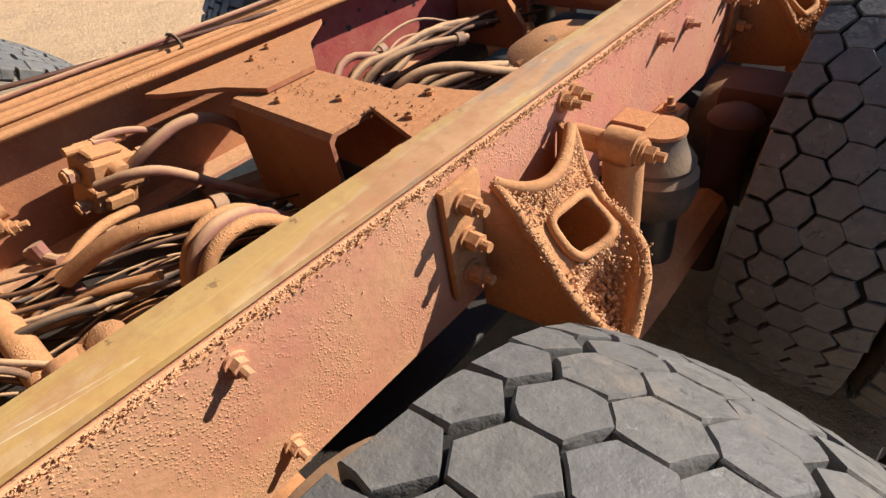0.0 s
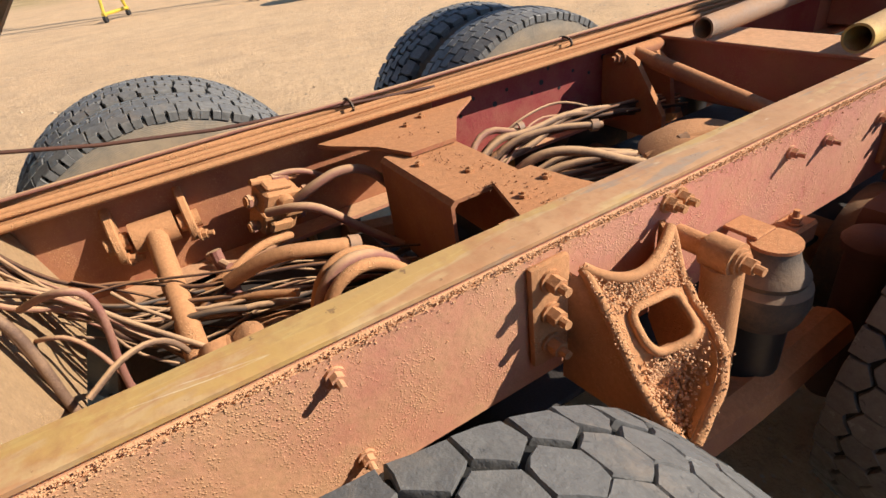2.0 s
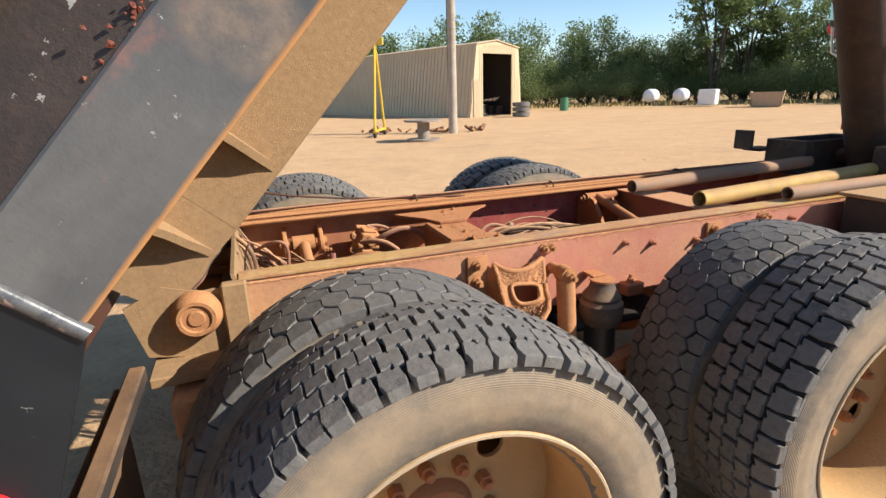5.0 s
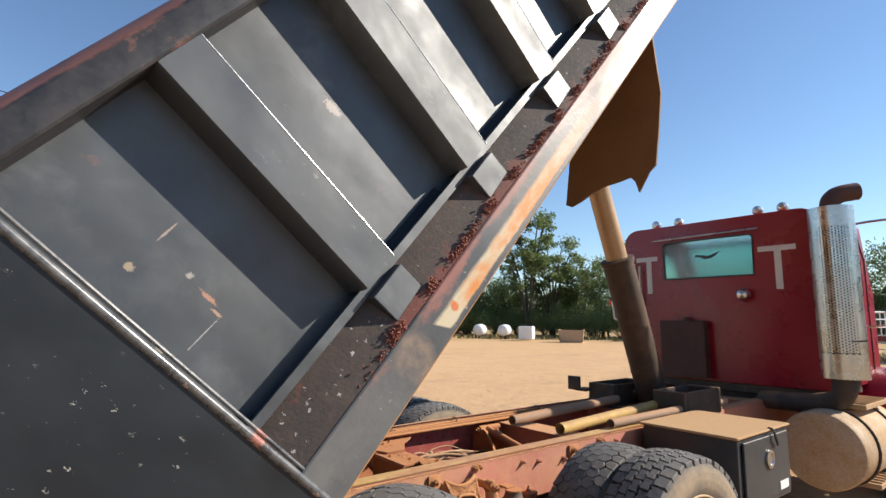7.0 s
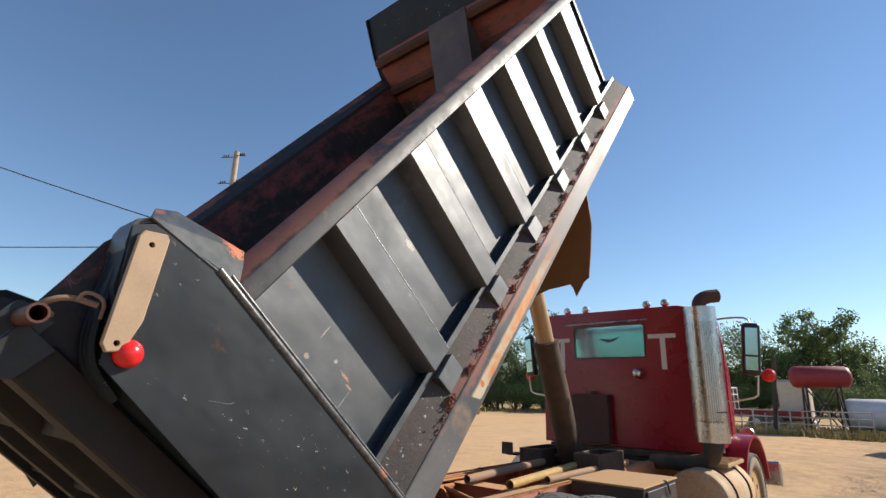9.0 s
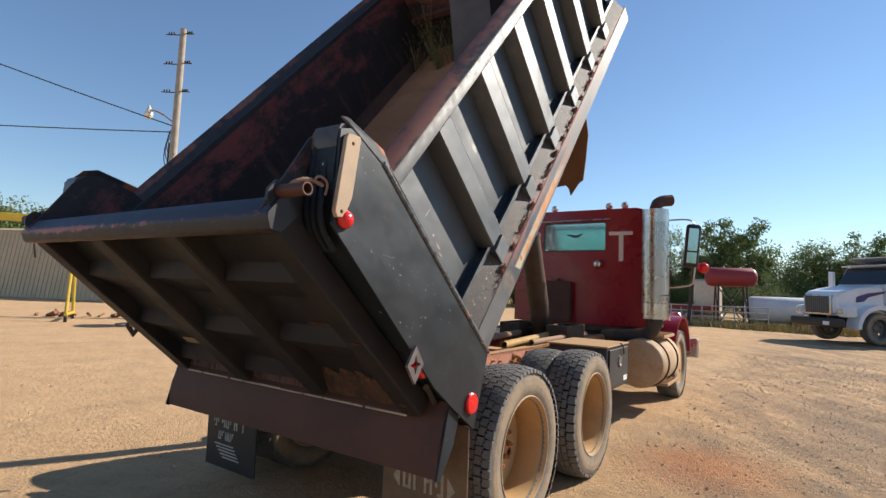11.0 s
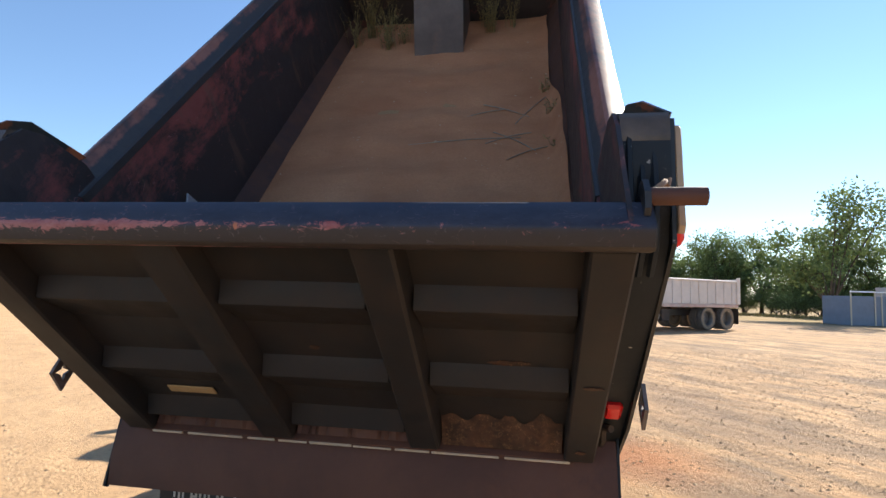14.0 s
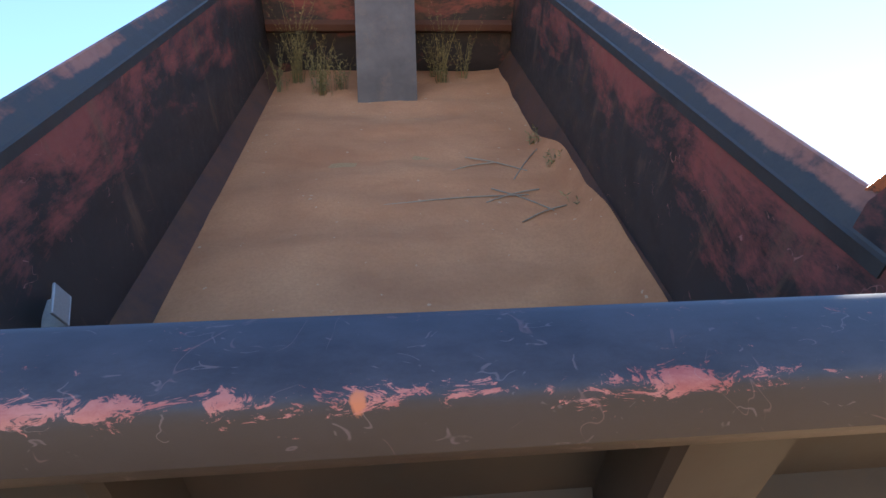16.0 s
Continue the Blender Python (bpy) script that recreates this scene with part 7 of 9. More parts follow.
part("fuel_tank", bm, M_ALU, truck)


# ---- cab ----
CB, CF, CH = 4.46, 5.95, 0.98


def rounded(x, lo, hi, r, n=6):
    """Half-width x, from lo to hi, the two upper corners rounded by r."""
    pts = [(-x, lo), (x, lo)]
    pts += [(x - r + r * math.cos(a), hi - r + r * math.sin(a)) for a in (math.pi / 2 * k / n for k in range(n + 1))]
    pts += [(-x + r - r * math.sin(a), hi - r + r * math.cos(a)) for a in (math.pi / 2 * k / n for k in range(n + 1))]
    return pts


def cab():
    bm = B()
    win = [(-0.50, 2.13), (0.41, 2.13), (0.42, 2.50), (0.39, 2.53), (-0.48, 2.53), (-0.51, 2.50)]
    plate(bm, [rounded(CH, 1.08, 2.72, 0.16), win], 0.035, Matrix.Translation((0, CB, 0)) @ RY)
    top = part("cab", bm, M_CAB, truck, "red painted steel cab with dusty rear wall")
    bm = B()
    bmesh.ops.bevel(bm, geom=[], offset=0.01)
    # roof and upper sides as one bent sheet
    outer = [p for p in rounded(CH, 2.54, 2.72, 0.16)[1:]] + [(-CH, 2.54)]
    inner = [(x * 0.965, z - 0.03 if z > 2.6 else z) for x, z in outer]
    for (y0, dz0), (y1, dz1) in (((CB + 0.034, 0.0), (CB + 0.5, 0.05)), ((CB + 0.5, 0.05), (CF - 0.25, 0.03))):
        a = [bm.verts.new((x, y0, z + (dz0 if z > 2.6 else 0))) for x, z in outer]
        b = [bm.verts.new((x, y1, z + (dz1 if z > 2.6 else 0))) for x, z in outer]
        c = [bm.verts.new((x, y0, z + (dz0 if z > 2.6 else 0))) for x, z in inner]
        d = [bm.verts.new((x, y1, z + (dz1 if z > 2.6 else 0))) for x, z in inner]
        for k in range(len(outer) - 1):
            bm.faces.new((a[k], a[k + 1], b[k + 1], b[k]))
            bm.faces.new((c[k + 1], c[k], d[k], d[k + 1]))
        for k in range(len(outer) - 1):
            bm.faces.new((b[k], b[k + 1], d[k + 1], d[k]))
    part("roof", bm, M_CAB, top, "", None, 50)
    for s in (1, -1):
        bm = B()
        hole = [(4.98, 1.95), (5.62, 1.95), (5.62, 2.30), (5.50, 2.50), (4.98, 2.50)]
        plate(bm, [[(CB + 0.036, 1.08), (CF, 1.08), (CF, 1.95), (CF - 0.25, 2.545), (CB + 0.036, 2.545)], hole], 0.03 * s, Matrix.Translation((s * (CH - 0.03), 0, 0)) @ RX)
        sd = part("cab_side", bm, M_CAB, top)
        bm = B()
        plate(bm, [hole], 0.006 * s, Matrix.Translation((s * (CH - 0.018), 0, 0)) @ RX)
        part("door_glass", bm, M_GLASS, sd, "green tinted door glass").visible_shadow = False
        bm = B()
        tube(bm, [(s * (CH + 0.004), y, z) for y, z in ((4.90, 1.15), (5.72, 1.15), (5.72, 2.3), (5.55, 2.53), (4.90, 2.53), (4.90, 1.15))], 0.006, 6)
        part("door_seam", bm, M_BLACKHOLE, sd)
        bm = B()
        box(bm, (s * (CH + 0.001), 4.97, 1.82), (s * (CH + 0.03), 5.10, 1.86), 0.008)
        part("door_handle", bm, M_CHROME, sd)
    bm = B()
    ws = [(-0.86, 1.98), (0.86, 1.98), (0.80, 2.66), (-0.80, 2.66)]
    m = Matrix.Translation((0, CF, 0)) @ Matrix.Translation((0, 0, 1.95)) @ Matrix.Rotation(radians(23), 4, "X") @ Matrix.Translation((0, 0, -1.95)) @ RY
    plate(bm, [[(-0.95, 1.95), (0.95, 1.95), (0.90, 2.72), (-0.90, 2.72)], ws], -0.03, m)
    fr = part("windscreen_frame", bm, M_CAB, top)
    bm = B()
    plate(bm, [ws], 0.006, m)
    part("windscreen", bm, M_GLASS, fr, "green tinted windscreen").visible_shadow = False
    bm = B()
    box(bm, (-0.95, CB + 0.04, 1.08), (0.95, CF, 1.14), 0.004)
    box(bm, (-0.95, CF - 0.06, 1.14), (0.95, CF - 0.01, 1.95), 0.004)
    box(bm, (-0.90, CF - 0.40, 1.75), (0.90, CF - 0.06, 1.93), 0.05)
    part("dashboard", bm, M_SEAT, top)
    for x in (-0.52, 0.45):
        bm = B()
        box(bm, (x - 0.24, 4.62, 1.5), (x + 0.24, 5.1, 1.66), 0.05, None, 2)
        box(bm, (x - 0.22, 4.56, 1.62), (x + 0.22, 4.70, 2.12), 0.05, None, 2)
        part("seat", bm, M_SEAT, top, "dark vinyl seat")
    bm = B()
    plate(bm, [win], 0.006, Matrix.Translation((0, CB + 0.015, 0)) @ RY)
    part("rear_window", bm, M_GLASS, top, "green tinted rear window").visible_shadow = False
    bm = B()
    tube(bm, [(x, CB - 0.006, z) for x, z in win + win[:1]], 0.008, 8)
    part("window_gasket", bm, M_SEAT, top)
    bm = B()
    cyl(bm, (-0.62, CB - 0.03, 2.565), (0.48, CB - 0.03, 2.575), 0.010, seg=8)
    part("grab_rail", bm, M_CHROME, top, "thin bright rail over the window")
    bm = B()
    cyl(bm, (-0.78, CB - 0.04, 2.30), (-0.78, CB - 0.04, 1.65), 0.012, seg=8)
    tube(bm, [(-0.88, CB - 0.05, 1.9), (-0.90, CB - 0.06, 2.25), (-0.84, CB - 0.05, 2.33)], 0.012, 8, 1)
    part("grab_rail", bm, M_CHROME, top)
    # emblem on the glass: a dark winged shape
    bm = B()
    plate(bm, [[(-0.16, 2.355), (-0.10, 2.345), (-0.06, 2.32), (0.0, 2.325), (0.05, 2.35), (0.10, 2.385), (0.04, 2.375), (-0.02, 2.35), (-0.07, 2.365), (-0.10, 2.365), (-0.14, 2.375)]], 0.002, Matrix.Translation((0, CB + 0.008, 0)) @ RY)
    part("decal", bm, M_BLACKHOLE, top, "small dark decal on the glass")
    # tape crosses: a bar and a stem each
    for x0, x1, st, bot in ((-0.84, -0.58, -0.685, 1.98), (0.46, 0.785, 0.63, 1.98)):
        bm = B()
        box(bm, (x0, CB - 0.004, 2.345), (x1, CB - 0.0008, 2.395))
        box(bm, (st - 0.03, CB - 0.004, bot), (st + 0.03, CB - 0.0008, 2.344))
        part("reflective_tape", bm, M_TAPE, top, "white tape in a T shape")
    bm = lathe(B(), [(0, 0.02), (0, 0.06), (0.03, 0.062), (0.07, 0.045), (0.085, 0.02), (0.087, 0.003)], 24, False, Matrix.Translation((0.33, CB - 0.04, 1.935)) @ Matrix.Rotation(-math.pi / 2, 4, "Z"))
    cyl(bm, (0.33, CB, 1.87), (0.33, CB - 0.05, 1.90), 0.014, seg=8)
    part("work_lamp", bm, M_CHROME, top, "round bright work lamp")
    bm = B()
    box(bm, (-0.53, CB - 0.12, 1.10), (-0.05, CB - 0.002, 1.68), 0.012)
    cyl(bm, (-0.26, CB - 0.06, 1.68), (-0.26, CB - 0.06, 1.72), 0.03, seg=12)
    part("fluid_tank", bm, dusty("brown_tank", (0.06, 0.025, 0.02, 1), (0.08, 0.035, 0.028, 1), (0.2, 0.1, 0.06, 1), cover=0.2, up=0.2, scale=4), top, "dark brown fluid tank on the cab wall")
    for x in (-0.78, -0.5, 0.35, 0.58):
        bm = lathe(B(), [(0, 0.02), (0, 0.045), (0.05, 0.05), (0.08, 0.03), (0.085, 0.003)], 20, False, Matrix.Translation((x, CB + 0.40, 2.82)) @ Matrix.Rotation(-math.pi / 2, 4, "Z"))
        cyl(bm, (x, CB + 0.40, 2.74), (x, CB + 0.40, 2.81), 0.014, seg=8)
        part("roof_lamp", bm, M_CHROME, top, "small bright roof lamp")
    # cab underside, and a plain dark mass added for the engine's shade
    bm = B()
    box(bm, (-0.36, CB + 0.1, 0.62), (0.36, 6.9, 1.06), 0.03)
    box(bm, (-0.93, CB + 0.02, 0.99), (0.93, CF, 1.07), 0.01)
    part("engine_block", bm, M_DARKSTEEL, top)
    # hood, fenders, grille and bumper
    bm = B()
    sec = [(5.955, 0.80, 1.95), (6.5, 0.76, 1.86), (7.1, 0.66, 1.74), (7.25, 0.62, 1.66)]
    loops = []
    for y, hx, zt in sec:
        loops.append([bm.verts.new((x, y, z)) for x, z in [(p if p[1] > 0.9 else (p[0], 0.85)) for p in rounded(hx, 0.85, zt, 0.16)]])
    for l0, l1 in zip(loops, loops[1:]):
        for k in range(len(l0)):
            bm.faces.new((l0[k], l0[(k + 1) % len(l0)], l1[(k + 1) % len(l0)], l1[k]))
    bm.faces.new(loops[0][::-1])
    bm.faces.new(loops[-1])
    hood = part("hood", bm, M_CAB, top, "red hood", None, 50)
    for s in (1, -1):
        bm = B()
        arc = [(5.85 + 0.66 * math.cos(a), 0.60 + 0.62 * math.sin(a)) for a in (math.pi * (0.02 + 0.96 * k / 14) for k in range(15))]
        ins = [(5.85 + 0.62 * math.cos(a), 0.60 + 0.585 * math.sin(a)) for a in (math.pi * (0.02 + 0.96 * k / 14) for k in range(15))]
        extrude(bm, arc + ins[::-1], 0, s * 0.70, s * 1.20)
        part("fender", bm, M_CAB, hood, "red front fender")
        bm = lathe(B(), [(0, 0.02), (0, 0.09), (0.03, 0.10), (0.05, 0.02)], 24, False, Matrix.Translation((s * 0.85, 7.2, 1.15)) @ Matrix.Rotation(math.pi / 2, 4, "Z"))
        part("headlamp", bm, M_CHROME, hood, "round headlamp")
    bm = B()
    box(bm, (-0.5, 7.25, 0.9), (0.5, 7.29, 1.6), 0.01)
    part("grille", bm, M_CHROME, hood, "chrome grille")
    bm = B()
    box(bm, (-1.2, 7.32, 0.45), (1.2, 7.42, 0.78), 0.02)
    box(bm, (-0.42, 6.9, 0.6), (-0.34, 7.32, 0.75), 0.01)
    box(bm, (0.34, 6.9, 0.6), (0.42, 7.32, 0.75), 0.01)
    part("bumper", bm, M_CHROME, top, "front bumper")
    bm = B()
    cyl(bm, (-0.95, 5.85, 0.53), (0.95, 5.85, 0.53), 0.06, seg=14)
    part("front_axle", bm, M_FRAME, top)
    return top


the_cab = cab()


def stack():
    """Exhaust: perforated heat shield round the silencer, elbow on top."""
    cx, cy = 1.125, 4.26
    bm = B()
    cyl(bm, (cx, cy, 1.12), (cx, cy, 2.63), 0.10, seg=24)
    top = part("exhaust_silencer", bm, M_DARKSTEEL, truck, "tall exhaust stack behind a perforated chrome shield")
    bm = B()
    tube(bm, [(cx, cy, 2.60), (cx, cy, 2.70), (cx + 0.05, cy + 0.06, 2.765), (cx + 0.16, cy + 0.16, 2.785)], 0.075, 20, 2)
    part("elbow", bm, M_RUST, top, "rust-brown curved stack tip")
    # shield: two solid bands with a sheet of round holes between
    rr = 0.165
    bm = B()
    for z0, z1 in ((1.22, 1.42), (2.47, 2.64)):
        lathe(bm, [(z0, rr), (z1, rr), (z1, rr - 0.004), (z0, rr - 0.004)], 40, True, Matrix(((0, 0, 1, cx), (0, 1, 0, cy), (1, 0, 0, 0), (0, 0, 0, 1))))
    # plain vertical strip facing aside, with polished face
    for a0, a1 in ((-0.55, 0.35),):
        prof = [(cx + rr * math.cos(a0 + (a1 - a0) * k / 8), cy + rr * math.sin(a0 + (a1 - a0) * k / 8)) for k in range(9)]
        prof += [(cx + (rr - 0.004) * math.cos(a1 + (a0 - a1) * k / 8), cy + (rr - 0.004) * math.sin(a1 + (a0 - a1) * k / 8)) for k in range(9)]
        extrude(bm, prof, 2, 1.42, 2.47)
    part("shield_band", bm, M_CHROME, top, "chrome shield band")
    bm = B()
    cells_a, cells_z = 40, 46
    for i in range(cells_a):
        a0 = 0.37 + (2 * math.pi - 0.94) * i / cells_a
        da = (2 * math.pi - 0.94) / cells_a
        for j in range(cells_z):
            z0 = 1.42 + 1.05 * j / cells_z
            dz = 1.05 / cells_z
            sh = 0.5 * (i % 2)
            o = [(0, 0), (0.5, 0), (1, 0), (1, 0.5), (1, 1), (0.5, 1), (0, 1), (0, 0.5)]
            h = [(0.5 + 0.30 * math.cos(t), 0.5 + 0.30 * math.sin(t)) for t in (math.pi * (1.25 + 0.25 * k) for k in range(8))]
            vo = [bm.verts.new((cx + rr * math.cos(a0 + p * da), cy + rr * math.sin(a0 + p * da), min(2.47, z0 + (q + sh) * dz))) for p, q in o]
            vh = [bm.verts.new((cx + rr * math.cos(a0 + p * da), cy + rr * math.sin(a0 + p * da), min(2.47, z0 + (q + sh) * dz))) for p, q in h]
            for k in range(8):
                bm.faces.new((vo[k], vo[(k + 1) % 8], vh[(k + 1) % 8], vh[k]))
    bmesh.ops.remove_doubles(bm, verts=bm.verts, dist=1e-4)
    part("perforated_sheet", bm, M_CHROME, top, "perforated chrome sheet")
    bm = B()
    tube(bm, [(cx, cy, 1.2), (cx - 0.02, cy, 1.06), (cx - 0.2, cy + 0.05, 0.98), (0.4, cy + 0.25, 0.95)], 0.085, 16, 2)
    part("exhaust_pipe", bm, M_DARKSTEEL, top)
    bm = B()
    tube(bm, [(0.93, CB - 0.01, 1.62), (1.02, 4.14, 1.58), (1.2, 4.10, 1.52), (1.30, 4.22, 1.53)], 0.008, 6, 2)
    part("cable", bm, M_BLACKHOLE, top)


stack()


def mirror(s):
    bm = B()
    tube(bm, [(s * 0.95, 5.0, 2.58), (s * 1.3, 4.95, 2.60), (s * 1.46, 4.93, 2.58), (s * 1.50, 4.92, 2.50), (s * 1.50, 4.92, 1.72), (s * 1.40, 4.94, 1.66), (s * 0.97, 5.0, 1.62)], 0.011, 8, 1)
    top = part("mirror_frame", bm, M_CHROME, the_cab, "chrome mirror frame")
    m = pose(s * 1.47, 4.90, 2.22, 0, 5 * s, 16 * s)
    bm = B()
    box(bm, (-0.095, -0.02, -0.30), (0.095, 0.09, 0.30), 0.054, m, 4)
    shell = part("mirror_shell", bm, M_BLACKHOLE, top, "black mirror housing")
    glass = plain("mirror_glass", (0.40, 0.50, 0.47, 1), 0.03, 1.0, 0.02)
    for low, high in ((-0.24, -0.09), (-0.07, 0.24)):
        bm = B()
        box(bm, (-0.062, -0.026, low), (0.062, -0.0205, high), 0.002, m)
        part("mirror_glass", bm, glass, shell)
    bm = B()
    tube(bm, [(s * 1.12, 4.85, 2.35), (s * 1.13, 4.84, 1.5), (s * 1.0, 4.9, 1.35)], 0.014, 8, 1)
    part("grab_bar", bm, M_CHROME, top)
    bm = lathe(B(), [(-0.03, 0.004), (-0.025, 0.05), (0.0, 0.075), (0.03, 0.06), (0.05, 0.004)], 20, False, Matrix.Translation((s * 1.58, 5.08, 1.93)) @ Matrix.Rotation(-math.pi / 2, 4, "Z"))
    part("turn_lamp", bm, M_REDLENS, top, "round red lamp on the mirror frame")


mirror(1)
mirror(-1)


# ---- the yard ----
def shed():
    n = Net("tan_ribbed_sheet")
    a = n.noise(0.8, 4, 0.6)
    M_S = n.done(n.mix(n.ramp(a, 0.3, 0.7), (0.50, 0.385, 0.235, 1), (0.56, 0.44, 0.28, 1)), 0.5, 0, n.bump(a, 0.05, 0.01))
    # local x along the front (0 to 5.2), y back along the side, z up
    W_, D_, H_ = 5.2, 24.0, 4.15
    d1 = Vector((-0.36, 0.933, 0))
    d2 = Vector((-0.933, -0.36, 0))
    m = Matrix(((d1.x, d2.x, 0, -27.2), (d1.y, d2.y, 0, 12.3), (0, 0, 1, -0.03), (0, 0, 0, 1)))
    top = thing("shed", "tan ribbed steel shed with an open doorway", "shed", m=m)
    bm = B()
    plate(bm, [[(0.35, 0), (1.45, 0), (1.45, 3.65), (4.05, 3.65), (4.05, 0), (W_ - 0.2, 0), (W_ - 0.55, H_ - 0.12), (W_ / 2, H_ + 0.22), (0.95, H_)]], 0.08, RY)
    wall = part("front_wall", bm, M_S, top, "tan ribbed front wall")
    bm = B()
    for k in range(26):
        x = 0.5 + 0.165 * k
        if 1.40 < x < 4.1:
            box(bm, (x, -0.02, 3.68), (x + 0.04, -0.001, H_ - 0.02))
        else:
            box(bm, (x, -0.02, 0.05), (x + 0.04, -0.001, H_ - 0.25 if 1 < x < 4.4 else 2.2))
    part("sheet_rib", bm, M_S, wall)["kind"] = "stuff"
    bm = B()
    box(bm, (0.62, -0.05, 0.0), (1.15, -0.021, 2.05), 0.005)
    part("side_door", bm, plain("shed_door_tan", (0.42, 0.33, 0.2, 1), 0.6), wall, "closed tan door")
    for nm, y0 in (("side_wall", 0.1),):
        bm = B()
        prof = [(0.35, 0.0), (0.95, H_), (1.01, H_), (0.41, 0.0)]
        extrude(bm, prof, 1, 0.085, D_)
        sw = part("side_wall", bm, M_S, top, "tan ribbed side wall")
        bm = B()
        k = 0.3
        while k < D_:
            extrude(bm, [(0.32, 0.02), (0.92, H_), (0.949, H_), (0.349, 0.02)], 1, k, k + 0.05)
            k += 0.33
        part("sheet_rib", bm, M_S, sw)["kind"] = "stuff"
    bm = B()
    extrude(bm, [(W_ - 0.26, 0.0), (W_ - 0.61, H_ - 0.12), (W_ - 0.55, H_ - 0.12), (W_ - 0.2, 0.0)], 1, 0.085, D_)
    part("side_wall", bm, M_S, top)
    bm = B()
    extrude(bm, [(0.90, H_ - 0.02), (W_ / 2, H_ + 0.24), (W_ - 0.5, H_ - 0.14), (W_ - 0.5, H_ - 0.08), (W_ / 2, H_ + 0.30), (0.90, H_ + 0.04)], 1, -0.08, D_)
    part("roof", bm, M_S, top, "low sheet roof")
    bm = B()
    box(bm, (0.5, D_ - 0.1, 0), (W_ - 0.4, D_, H_ - 0.1))
    part("back_wall", bm, M_S, top)
    M_IN = plain("dark_shed_lining", (0.045, 0.035, 0.028, 1), 0.9)
    for x0, x1 in ((1.02, 1.05), (4.5, 4.53)):
        bm = box(B(), (x0, 0.1, 0.0), (x1, 9.0, 3.9))
        part("inner_wall", bm, M_IN, top, "dark inner lining")
    part("inner_wall", box(B(), (1.06, 8.9, 0.0), (4.49, 9.0, 3.9)), M_IN, top)
    part("inner_floor", box(B(), (1.06, 0.3, 0.0), (4.49, 8.89, 0.02)), M_IN, top)
    # things in the doorway
    bm = B()
    rr = random.Random(2)
    for _ in range(16):
        x, y = rr.uniform(1.6, 3.9), rr.uniform(0.6, 2.5)
        s = rr.uniform(0.1, 0.35)
        box(bm, (x, y, 0), (x + s * 1.6, y + s, s * rr.uniform(0.8, 2.5)), 0.02)
    for k in range(5):
        cyl(bm, (1.6 + 0.4 * k, 0.8, 0.9), (2.1 + 0.4 * k, 0.7, 0.95 + 0.05 * k), 0.04, seg=8)
    single("shop_clutter", bm, M_DARKSTEEL, "dark shop clutter standing in the shed doorway", "clutter", kind="stuff", m=m)
    # stack of old tyres beside the doorway
    bm = B()
    for k in range(3):
        lathe(bm, [(0.28 * k, 0.3), (0.28 * k + 0.02, 0.5), (0.28 * k + 0.24, 0.5), (0.28 * k + 0.26, 0.3)], 28, True, Matrix.Rotation(-math.pi / 2, 4, "Y"))
    single("tyre_stack", bm, M_TREAD, "stack of worn black tyres by the shed", "tyres", m=pose(-26.0, 15.3, 0.0))


shed()


